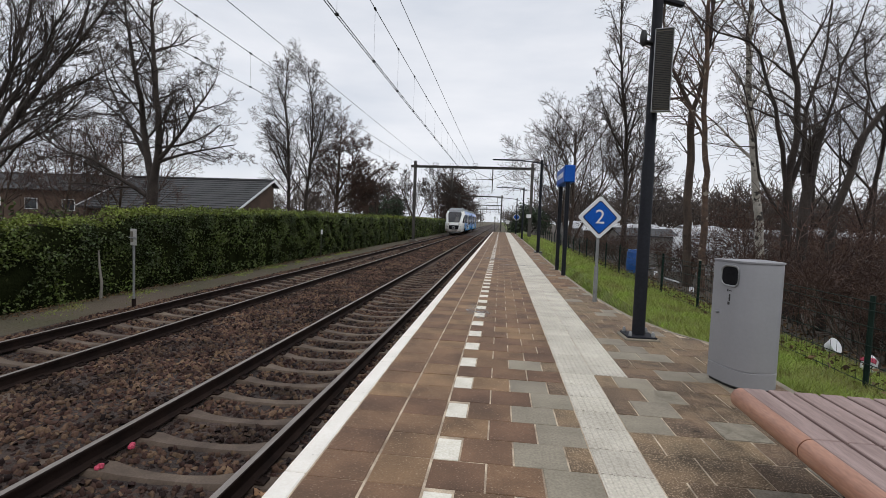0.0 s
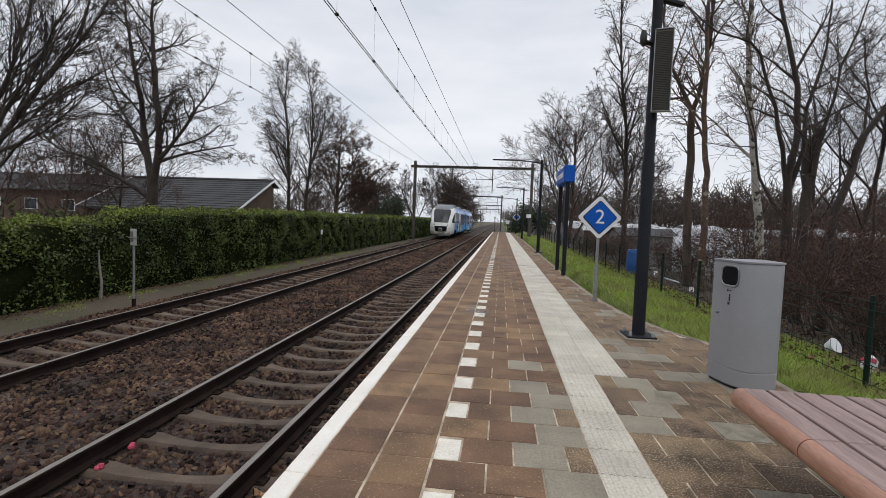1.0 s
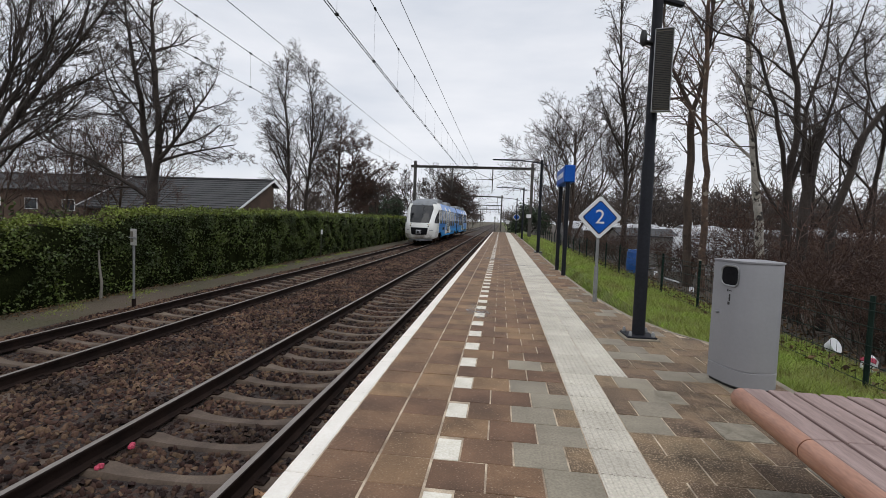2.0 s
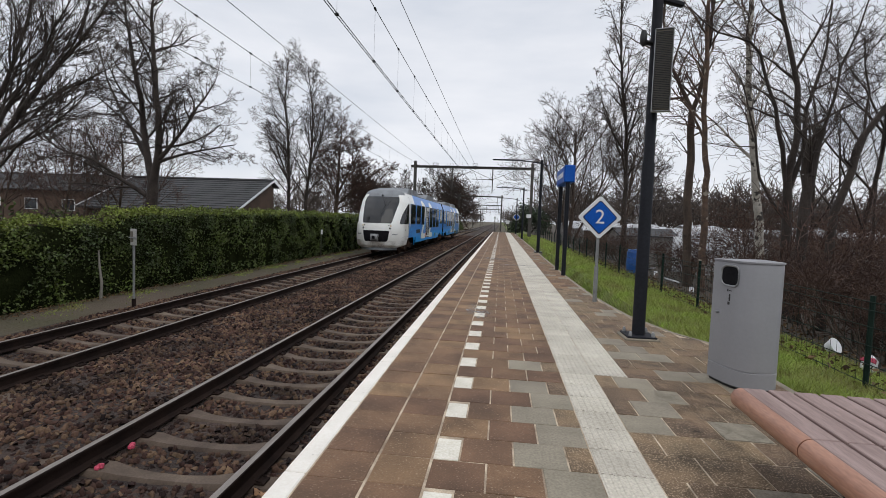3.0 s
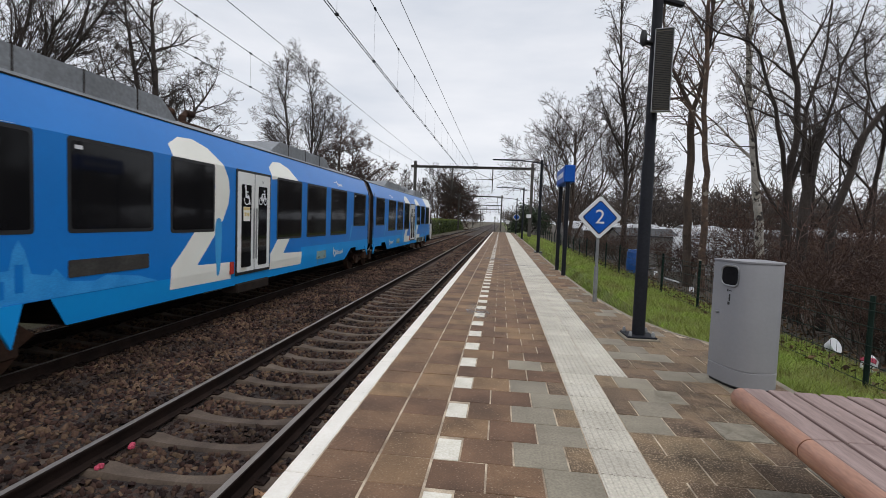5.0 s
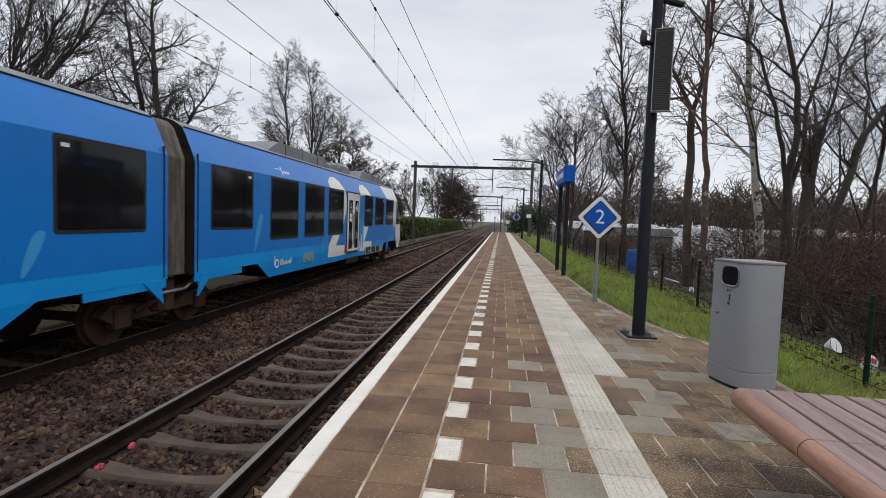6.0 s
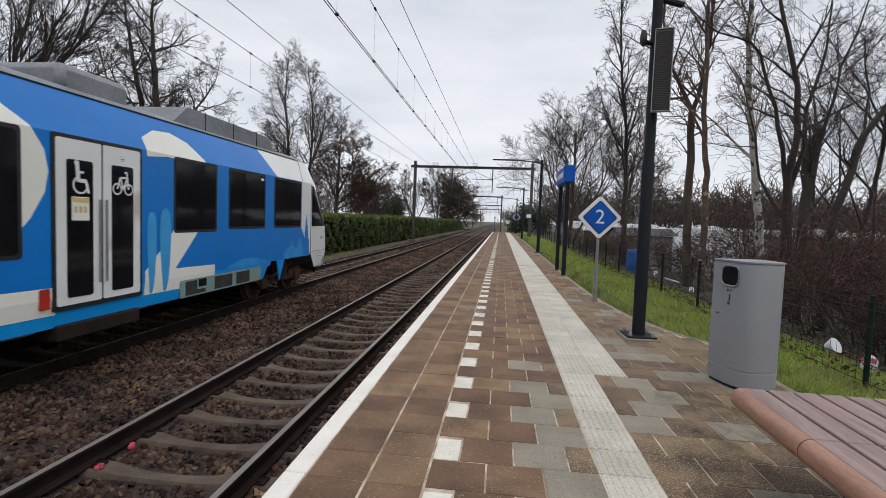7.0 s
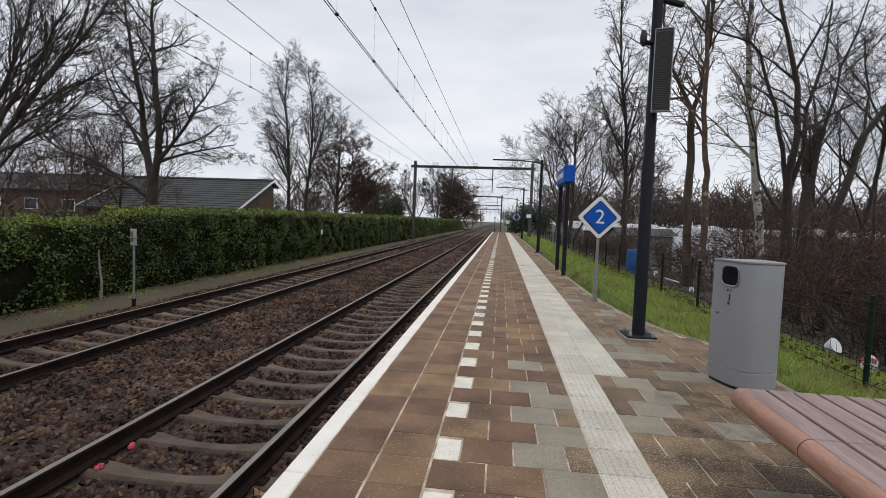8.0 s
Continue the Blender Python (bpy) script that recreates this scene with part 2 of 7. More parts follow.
# ---------------------------------------------------------------- mesh tools
class Geo:
    """Vertices, faces and a material slot for each face."""

    def __init__(self):
        self.v, self.f, self.m = [], [], []

    def face(self, pts, slot=0):
        k = len(self.v)
        self.v += [tuple(p) for p in pts]
        self.f.append(tuple(range(k, k + len(pts))))
        self.m.append(slot)

    def box(self, x0, x1, y0, y1, z0, z1, c=0.0, slot=0, turn=None):
        """A box with chamfered edges of width c."""
        k = len(self.v)
        if c <= 0:
            pts = [(x, y, z) for z in (z0, z1) for y in (y0, y1) for x in (x0, x1)]
            fs = [(0, 2, 3, 1), (4, 5, 7, 6), (0, 1, 5, 4), (2, 6, 7, 3), (0, 4, 6, 2), (1, 3, 7, 5)]
        else:
            pts, index, lo, hi = [], {}, (x0, y0, z0), (x1, y1, z1)
            for sx in (0, 1):
                for sy in (0, 1):
                    for sz in (0, 1):
                        s = (sx, sy, sz)
                        for a in range(3):
                            p = [lo[i] + c if s[i] == 0 else hi[i] - c for i in range(3)]
                            p[a] = lo[a] if s[a] == 0 else hi[a]
                            index[(s, a)] = len(pts)
                            pts.append(tuple(p))
            fs = []
            for a in range(3):
                b, d = (a + 1) % 3, (a + 2) % 3
                for sa in (0, 1):
                    loop = []
                    for sb, sd in ((0, 0), (1, 0), (1, 1), (0, 1)):
                        s = [0, 0, 0]
                        s[a], s[b], s[d] = sa, sb, sd
                        loop.append(index[(tuple(s), a)])
                    fs.append(tuple(loop if sa else loop[::-1]))
                for sb in (0, 1):
                    for sd in (0, 1):
                        e = []
                        for sa in (0, 1):
                            s = [0, 0, 0]
                            s[a], s[b], s[d] = sa, sb, sd
                            e.append(tuple(s))
                        q = [index[(e[0], b)], index[(e[1], b)], index[(e[1], d)], index[(e[0], d)]]
                        fs.append(tuple(q if sb != sd else q[::-1]))
            for sx in (0, 1):
                for sy in (0, 1):
                    for sz in (0, 1):
                        t = [index[((sx, sy, sz), a)] for a in range(3)]
                        fs.append(tuple(t if (sx + sy + sz) % 2 else t[::-1]))
        if turn is not None:
            pts = [tuple(turn @ Vector(p)) for p in pts]
        self.v += pts
        self.f += [tuple(i + k for i in f) for f in fs]
        self.m += [slot] * len(fs)
        return self

    def tube(self, path, radii, sides=8, slot=0, cap=True):
        """A round bar along a path, with a radius at each point."""
        k, n = len(self.v), len(path)
        path = [Vector(p) for p in path]
        if not hasattr(radii, "__len__"):
            radii = [radii] * n
        for i, p in enumerate(path):
            d = (path[min(i + 1, n - 1)] - path[max(i - 1, 0)]).normalized()
            a = d.cross(Vector((0, 0, 1)) if abs(d.z) < 0.9 else Vector((1, 0, 0))).normalized()
            b = d.cross(a)
            for j in range(sides):
                w = 2 * math.pi * j / sides
                self.v.append(tuple(p + (a * math.cos(w) + b * math.sin(w)) * radii[i]))
        for i in range(n - 1):
            for j in range(sides):
                q, s = k + i * sides, (j + 1) % sides
                self.f.append((q + j, q + s, q + sides + s, q + sides + j))
                self.m.append(slot)
        if cap:
            self.f.append(tuple(k + j for j in reversed(range(sides))))
            self.f.append(tuple(k + (n - 1) * sides + j for j in range(sides)))
            self.m += [slot] * 2
        return self

    def prism(self, outline, axis, lo, hi, slot=0):
        """An outline in the plane across an axis, drawn out from lo to hi."""
        k, n = len(self.v), len(outline)
        for h in (lo, hi):
            for a, b in outline:
                self.v.append({"x": (h, a, b), "y": (a, h, b), "z": (a, b, h)}[axis])
        for j in range(n):
            s = (j + 1) % n
            self.f.append((k + j, k + s, k + n + s, k + n + j))
        self.f += [tuple(k + j for j in reversed(range(n))), tuple(k + n + j for j in range(n))]
        self.m += [slot] * (n + 2)
        return self

    def grid(self, rows, slot=0, flip=False):
        """A sheet through rows of points; slot may be a function of row and column."""
        k, n = len(self.v), len(rows[0])
        for r in rows:
            self.v += [tuple(p) for p in r]
        for i in range(len(rows) - 1):
            for j in range(n - 1):
                q = (k + i * n + j, k + i * n + j + 1, k + (i + 1) * n + j + 1, k + (i + 1) * n + j)
                self.f.append(q[::-1] if flip else q)
                self.m.append(slot(i, j) if callable(slot) else slot)
        return self

    def mesh(self, name, *mats, smooth=False, fix=True):
        me = bpy.data.meshes.new(name)
        me.from_pydata(self.v, [], self.f)
        for m in mats:
            me.materials.append(m)
        if len(mats) > 1:
            me.polygons.foreach_set("material_index", self.m)
        if fix and len(self.f) < 20000:
            bm = bmesh.new()
            bm.from_mesh(me)
            bmesh.ops.recalc_face_normals(bm, faces=bm.faces)
            bm.to_mesh(me)
            bm.free()
        if smooth:
            me.polygons.foreach_set("use_smooth", [True] * len(me.polygons))
            me.set_sharp_from_angle(angle=radians(38))
        return me


def part(name, geo, mats, parent, label="", smooth=False, at=None):
    """One mesh object under a thing or a part."""
    data = geo if isinstance(geo, bpy.types.Mesh) else geo.mesh(name, *(mats if isinstance(mats, tuple) else (mats,)), smooth=smooth)
    ob = new(name, data)
    ob.parent = parent
    if at is not None:
        ob.matrix_basis = at
    return tagged(ob, label)


def thing(name, label, category, at=None, geo=None, mats=None, group="", kind="", smooth=False):
    """A top-level thing: an empty at its base, or one mesh."""
    data = None
    if geo is not None:
        data = geo if isinstance(geo, bpy.types.Mesh) else geo.mesh(name, *(mats if isinstance(mats, tuple) else (mats,)), smooth=smooth)
    ob = new(name, data)
    if at is not None:
        ob.matrix_basis = at
    return tagged(ob, label, category, group, kind)


def numpy_mesh(name, verts, faces, mat):
    """A large mesh of equal-sided faces from arrays."""
    me = bpy.data.meshes.new(name)
    n, k = len(faces), faces.shape[1]
    me.vertices.add(len(verts))
    me.vertices.foreach_set("co", verts.astype(np.float32).ravel())
    me.loops.add(n * k)
    me.loops.foreach_set("vertex_index", faces.astype(np.int32).ravel())
    me.polygons.add(n)
    me.polygons.foreach_set("loop_start", np.arange(0, n * k, k, dtype=np.int32))
    me.update(calc_edges=True)
    me.materials.append(mat)
    return me


def text_mesh(word, size, thick, name, bold=0.0):
    """Letters of the built-in font as a mesh, standing in the local x-y plane."""
    cu = bpy.data.curves.new(name, "FONT")
    cu.body, cu.size, cu.extrude, cu.align_x, cu.align_y, cu.offset = word, size, thick, "CENTER", "CENTER", bold
    ob = bpy.data.objects.new(name, cu)
    scene.collection.objects.link(ob)
    bpy.context.view_layer.update()
    me = bpy.data.meshes.new_from_object(ob.evaluated_get(bpy.context.evaluated_depsgraph_get()))
    bpy.data.objects.remove(ob)
    return me


# ---------------------------------------------------------------- the ground
RAIL = -0.76            # top of the rails; the platform's surface is at 0
NEAR, FAR = -2.765, -6.718   # middle of each track
PLAT_L, PLAT_END = -1.065, 64.0


def rough(x, y, s, seed=0.0):
    return noise.noise(Vector((x * s + seed, y * s, seed)))


def ground_height(x, y):
    base = np.interp(x, [-60, -12, -9.3, -8.6, -1.2, -1.0, 1.6, 2.3, 3.2, 4.2, 7, 12, 60], [-0.9, -0.85, -0.93, -1.0, -1.25, -1.25, -0.9, -0.05, -0.10, -0.22, -0.8, -1.1, -1.2])
    if y > PLAT_END + 1 and -1.2 < x < 4:
        base = min(base, -0.6)
    return float(base) + (0.035 * rough(x, y, 0.9) if -60 < x < 60 and not -9 < x < 1.5 else 0.0)


def build_ground():
    xs = [-2500, -400, -120, -60, -35, -22, -16, -13, -11.5, -10.4, -9.8, -9.3, -8.9, -8.6, -5, -1.2, -1.0, 1.6, 1.75, 2.0, 2.3, 2.6, 2.9, 3.2, 3.5, 3.8, 4.2, 5, 6, 7, 9, 12, 16, 24, 40, 60, 120, 400, 2500]
    ys = [-2500, -300, -60, -20, -8] + [-4 + 0.8 * i for i in range(45)] + [33 + 4 * i for i in range(12)] + [90, 120, 180, 300, 700, 2500]
    g = Geo()

    def slot(i, j):
        x = (xs[j] + xs[j + 1]) / 2
        return 0 if -60 < x < 1.65 else 1 if 1.65 < x < 4.4 else 2 if 4.4 < x < 60 else 3
    g.grid([[(x, y, ground_height(x, y)) for x in xs] for y in ys], slot)
    thing("ground", "bare soil, verge and winter fields beside the railway", "ground", None, g, (M_SOIL, M_TURF, M_LITTER, M_FIELD), kind="structure", smooth=True)


build_ground()


# ---------------------------------------------------------------- tracks
def stones(x0, x1, y0, y1, step, seed, top, keep):
    """Loose broken stones laid close together over a bed."""
    rng = np.random.default_rng(seed)
    nx, ny = int((x1 - x0) / step), int((y1 - y0) / step)
    gx, gy = np.meshgrid(np.arange(nx), np.arange(ny))
    px = x0 + (gx.ravel() + 0.5 + rng.uniform(-0.45, 0.45, nx * ny)) * step
    py = y0 + (gy.ravel() + 0.5 + rng.uniform(-0.45, 0.45, nx * ny)) * step
    ok = keep(px, py)
    px, py = px[ok], py[ok]
    n = len(px)
    pz = top(px, py) + rng.uniform(-0.030, 0.014, n)
    base = np.array([(-1, -1, -.7), (1, -1, -.7), (1, 1, -.7), (-1, 1, -.7), (-.6, -.5, .6), (.5, -.6, .95), (.6, .45, .5), (-.45, .6, 1.0)])
    v = base[None] * rng.uniform(0.45, 1.35, (n, 8, 3)) * (step * 0.5 * rng.uniform(0.65, 1.25, (n, 1, 3)))
    a, b = rng.uniform(0, 6.28, n), rng.uniform(-1.2, 1.2, n)
    ca, sa, cb, sb = np.cos(a)[:, None], np.sin(a)[:, None], np.cos(b)[:, None], np.sin(b)[:, None]
    x, y, z = v[..., 0], v[..., 1], v[..., 2]
    y, z = y * cb - z * sb, y * sb + z * cb
    x, y = x * ca - y * sa, x * sa + y * ca
    verts = np.stack([x + px[:, None], y + py[:, None], z + pz[:, None]], -1).reshape(-1, 3)
    quads = np.array([(0, 1, 5, 4), (1, 2, 6, 5), (2, 3, 7, 6), (3, 0, 4, 7), (4, 5, 6, 7)])
    faces = (quads[None] + (np.arange(n) * 8)[:, None, None]).reshape(-1, 4)
    return verts, faces


BED = [(-9.0, -1.0), (-8.5, -0.97), (FAR - 1.35, -0.925), (FAR - 0.95, -0.918), (FAR - 0.62, -0.96), (FAR, -0.985), (FAR + 0.62, -0.96), (FAR + 0.95, -0.918), (FAR + 1.35, -0.91), (-4.75, -0.89), (NEAR - 1.35, -0.91), (NEAR - 0.95, -0.918), (NEAR - 0.62, -0.96), (NEAR, -0.985), (NEAR + 0.62, -0.96), (NEAR + 0.95, -0.93), (-1.1, -0.95)]


def bed_height(x):
    return np.interp(x, [p[0] for p in BED], [p[1] for p in BED])


def build_ballast():
    g = Geo()
    xs = [-9.0 + 0.2 * i for i in range(40)]
    ys = [-6 + 0.5 * i for i in range(80)] + [34 + 3 * i for i in range(50)] + [200, 260, 400]
    g.grid([[(x, y, float(bed_height(x)) - 0.012 + 0.012 * rough(x, y, 3.1)) for x in xs] for y in ys])
    g.grid([[(xs[0], y, -1.3) for y in ys], [(xs[0], y, float(bed_height(xs[0])) - 0.012) for y in ys]])
    thing("ballast", "brown stone ballast spread under the tracks", "ballast", None, g, M_BALLAST, kind="structure", smooth=True)

    def clear(px, py):
        k = np.ones(len(px), bool)
        for mid in (NEAR, FAR):
            d = np.abs(px - mid)
            on = (np.abs((py - 0.17) / 0.6 - np.round((py - 0.17) / 0.6)) * 0.6 < 0.108) & (d < 0.93)
            k &= ~on & ~((d > 0.66) & (d < 0.84))
        return k

    def top(px, py):
        return bed_height(px) + 0.012 * np.sin(px * 5.1 + 1.3 * np.sin(py * 2.3)) * np.sin(py * 3.7)
    z0 = stones(-8.6, -1.12, -6.0, 1.0, 0.07, 2, top, clear)
    a = stones(-8.5, -1.12, 1.0, 9.0, 0.056, 3, top, clear)
    b = stones(-8.6, -1.12, 9.0, 20.0, 0.062, 4, top, clear)
    c = stones(-8.6, -1.12, 20.0, 34.0, 0.10, 5, top, clear)
    d = stones(-8.6, -1.12, 34.0, 72.0, 0.17, 6, top, clear)
    for verts, faces in (z0, a, b, c, d):
        thing("ballast_stones", "loose broken brown ballast stones between sleepers", "ballast", None, numpy_mesh("ballast_stones", verts, faces, M_STONE), kind="stuff")


def rail_mesh(y0, y1):
    half = [(0.07, -0.159), (0.07, -0.147), (0.012, -0.125), (0.010, -0.045), (0.035, -0.034), (0.036, -0.010), (0.028, -0.001)]
    outline = half + [(-a, b) for a, b in reversed(half)]
    g, n = Geo(), len(half) * 2
    k = len(outline)
    for y in (y0, y1):
        g.v += [(a, y, b) for a, b in outline]
    for j in range(k):
        s = (j + 1) % k
        g.f.append((j, s, k + s, k + j))
        g.m.append(1 if outline[j][1] > -0.005 and outline[s][1] > -0.005 else 0)
    return g.mesh("rail", M_RUST, M_RAILTOP)


def sleeper_mesh():
    """A concrete sleeper, deeper and higher at the rail seats and waisted in the middle."""
    g, rows = Geo(), []
    for x, half, top in ((-1.27, 0.115, -0.01), (-1.2, 0.128, 0.0), (-0.95, 0.128, 0.0), (-0.55, 0.122, 0.0), (-0.38, 0.1, -0.028), (-0.15, 0.085, -0.042), (0.15, 0.085, -0.042), (0.38, 0.1, -0.028), (0.55, 0.122, 0.0), (0.95, 0.128, 0.0), (1.2, 0.128, 0.0), (1.27, 0.115, -0.01)):
        rows.append([(x, -half, top - 0.2), (x, -half + 0.004, top - 0.035), (x, -half + 0.03, top), (x, half - 0.03, top), (x, half - 0.004, top - 0.035), (x, half, top - 0.2)])
    g.grid(rows)
    g.face(rows[0])
    g.face(rows[-1])
    return g.mesh("sleeper", M_SLEEPER, smooth=True)


def clip_mesh():
    g = Geo()
    for s in (-1, 1):
        g.box(s * 0.11 - 0.045, s * 0.11 + 0.045, -0.06, 0.06, 0.0, 0.022, 0.006)
        g.tube([(s * 0.13, -0.045, 0.02), (s * 0.085, -0.05, 0.04), (s * 0.075, 0, 0.035), (s * 0.085, 0.05, 0.04), (s * 0.13, 0.045, 0.02)], 0.009, 5)
    return g.mesh("rail_clip", M_RUST)


def build_track(mid, label):
    track = thing("railway_track", label, "track", pose(mid, 0, 0), kind="structure", group="tracks")
    me = rail_mesh(-8, 420)
    for s in (-0.7525, 0.7525):
        part("rail", me, None, track, "rusty rail with a worn bright head", at=pose(s, 0, RAIL))
    sm, cm = sleeper_mesh(), clip_mesh()
    for i in range(-13, 190):
        part("sleeper", sm, None, track, at=pose(0, 0.17 + 0.6 * i, RAIL - 0.163))
    for i in range(-2, 22):
        for s in (-0.7525, 0.7525):
            part("rail_clip", cm, None, track, at=pose(s, 0.17 + 0.6 * i, RAIL - 0.163))


build_ballast()
build_track(NEAR, "railway track with concrete sleepers beside the platform")
build_track(FAR, "railway track with concrete sleepers along the hedge")
# ---------------------------------------------------------------- the platform
PITCH = 0.2967
ROW0 = 2.626          # a joint between two rows
C1, C2, C3, C4 = -0.943, -0.629, -0.326, 0.582    # joints between the columns of tiles
TAC1, TAC2 = 0.879, 1.172


def right_edge(y):
    return float(np.interp(y, [6.0, 6.3, 7.6, 9.5, 13], [2.52, 2.3, 1.95, 1.80, 1.74]))


def build_platform():
    deck = Geo()
    ys = [-6, 6.0, 6.3, 7.6, 9.5, 13, PLAT_END]
    deck.grid([[(PLAT_L + 0.05, y, -0.07), (right_edge(y), y, -0.07)] for y in ys])
    deck.grid([[(PLAT_L + 0.05, y, -1.3), (PLAT_L + 0.05, y, -0.07)] for y in ys])
    deck.grid([[(right_edge(y), y, -0.07), (right_edge(y), y, -1.3)] for y in ys])
    deck.face([(PLAT_L + 0.05, -6, -1.3), (2.52, -6, -1.3), (2.52, -6, -0.002), (PLAT_L + 0.05, -6, -0.002)])
    deck.face([(PLAT_L + 0.05, PLAT_END, -1.3), (1.74, PLAT_END, -1.3), (1.74, PLAT_END, -0.07), (PLAT_L + 0.05, PLAT_END, -0.07)])
    deck.grid([[(PLAT_L + 0.06, y, -0.002), (right_edge(y) - 0.02, y, -0.002)] for y in ys], 1)
    platform = thing("platform", "paved station platform of brown tiles with white markings", "platform", None, deck, (M_KERBSIDE, M_JOINT), kind="structure")
    # white edge stones
    stone = Geo().box(PLAT_L, C1 - 0.006, 0.003, 0.997, -0.14, 0.004, 0.006).mesh("edge_stone", M_EDGE)
    for i in range(-6, 64):
        part("edge_stone", stone, None, platform, at=pose(0, i + 0.35, 0))
    # border of the deck towards the verge
    rim = Geo()
    ys2 = [-6 + 0.5 * i for i in range(141)]
    for i in range(len(ys2) - 1):
        if ys2[i + 1] <= PLAT_END:
            a, b = right_edge(ys2[i]), right_edge(ys2[i + 1])
            rim.face([(a - 0.06, ys2[i], 0.003), (a, ys2[i], 0.003), (b, ys2[i + 1], 0.003), (b - 0.06, ys2[i + 1], 0.003)])
            rim.face([(a, ys2[i], 0.003), (a, ys2[i], -0.2), (b, ys2[i + 1], -0.2), (b, ys2[i + 1], 0.003)])
    part("border_strip", rim, M_TILE_GREY, platform)

    whole = {}

    def tile_mesh(w, d, mat, ribs=False):
        key = (round(w, 3), round(d, 3), mat.name)
        if key not in whole:
            g = Geo()
            g.box(-w / 2 + 0.0055, w / 2 - 0.0055, -d / 2 + 0.003, d / 2 - 0.003, -0.06, 0.0, 0.002)
            whole[key] = g.mesh("paving_tile", mat)
        return whole[key]

    def rib_mesh(mat):
        g = Geo()
        g.box(-0.146, 0.146, -0.1465, 0.1465, -0.06, 0.001, 0.0)
        for j in range(7):
            x = -0.126 + 0.042 * j
            g.prism([(x - 0.013, 0.001), (x + 0.013, 0.001), (x + 0.007, 0.006), (x - 0.007, 0.006)], "y", -0.143, 0.143)
        return g.mesh("tactile_tile", mat)
    ribbed = rib_mesh(M_TACTILE)
    rng = random.Random(11)
    far, far_grey, far_white, far_tac = Geo(), Geo(), Geo(), Geo()
    grey_rows = {}

    def lay(name, x0, x1, y, mat, d=PITCH):
        w, cx = x1 - x0, (x0 + x1) / 2
        edge = right_edge(y)
        if x1 > edge - 0.05:
            x1 = edge - 0.062
            w, cx = x1 - x0, (x0 + x1) / 2
            if w < 0.04:
                return
            w = round(w / 0.03) * 0.03 or 0.03
        lift = rng.uniform(0.0, 0.004)
        if 1.2 < y < 10.2:
            part(name, tile_mesh(w, d, mat), None, platform, at=pose(cx, y, lift, rng.uniform(-0.35, 0.35), rng.uniform(-0.35, 0.35), rng.uniform(-0.3, 0.3)))
        else:
            g = far_grey if mat is M_TILE_GREY else far_white if mat is M_DOT else far
            g.box(cx - w / 2 + 0.006, cx + w / 2 - 0.006, y - d / 2 + 0.003, y + d / 2 - 0.003, -0.03, lift)
    for i in range(-29, 207):
        y = ROW0 + PITCH * (i + 0.5)
        if y > PLAT_END - 0.2:
            break
        for x0, x1 in ((C1, C2 - 0.002), (C2 + 0.003, C3 - 0.004)):
            lay("paving_tile", x0, x1, y, M_TILE)
        odd = i % 2
        a = C3
        # alternate rows begin with a white half tile, so the joints break
        if not odd:
            lay("marking_tile", a, a + 0.15, y - 0.02, M_DOT, 0.262)
            widths = (0.15, 0.303, 0.303, 0.152)
        else:
            widths = (0.303, 0.303, 0.302)
        x = a
        for j, w in enumerate(widths):
            if not (j == 0 and not odd):
                old = j == len(widths) - 1
                mat = M_TILE
                if 1.9 < y < 4.75 and (j >= 2) and i not in (-3, 5):
                    mat = M_TILE_GREY if (j == 2) else M_TILE_DARK
                lay("paving_tile", x, x + w, y, mat)
            x += w
        # the old paving beyond the ribbed guide strip
        x = TAC1 if y < 4.3 else TAC2
        x += 0.15 if odd else 0.0
        if odd:
            lay("paving_tile", x - 0.15, x, y, M_TILE_DARK)
        while x < right_edge(y) - 0.07:
            lay("paving_tile", x, x + 0.3, y, M_TILE_GREY if rng.random() < 0.16 else M_TILE_DARK)
            x += 0.3
        for x0 in (C4, TAC1):
            if x0 == TAC1 and y < 4.3:
                continue
            if 1.2 < y < 13:
                part("tactile_tile", ribbed, None, platform, at=pose(x0 + 0.1475, y, rng.uniform(-0.001, 0.001), 0, 0, rng.uniform(-0.2, 0.2)))
            else:
                far_tac.box(x0 + 0.001, x0 + 0.294, y - PITCH / 2 + 0.002, y + PITCH / 2 - 0.002, -0.03, 0.003)
    for g, m, nm in ((far, M_TILE_FAR, "far_paving"), (far_grey, M_TILE_GREY, "far_grey_paving"), (far_white, M_DOT, "far_markings"), (far_tac, M_TACTILE, "far_guide_strip")):
        tagged(part(nm, g.mesh(nm, m, fix=False), None, platform), kind="stuff")


build_platform()


# ---------------------------------------------------------------- the train
HALF_LEN = 19.45       # nose to the middle of the bellows; lengths run back from the nose, heights up from the rails
SECTION_Z = [0.45, 0.6, 0.97, 1.22, 1.76, 2.2, 2.6, 2.98, 3.12, 3.28, 3.42, 3.55, 3.66, 3.74, 3.79]
SECTION_W = [1.30, 1.34, 1.375, 1.375, 1.375, 1.375, 1.375, 1.375, 1.318, 1.252, 1.194, 1.13, 0.96, 0.70, 0.0]
NOSE_END = 2.62


def wide(z):
    return float(np.interp(z, SECTION_Z, SECTION_W))


def nose_front(z):
    return float(np.interp(z, [0.3, 0.45, 0.6, 0.9, 1.15, 1.45, 1.76, 2.2, 2.6, 2.98, 3.28, 3.42, 3.55, 3.66, 3.74, 3.79], [0.72, 0.60, 0.48, 0.39, 0.36, 0.38, 0.46, 0.72, 1.02, 1.38, 1.70, 1.86, 2.03, 2.21, 2.39, 2.6]))


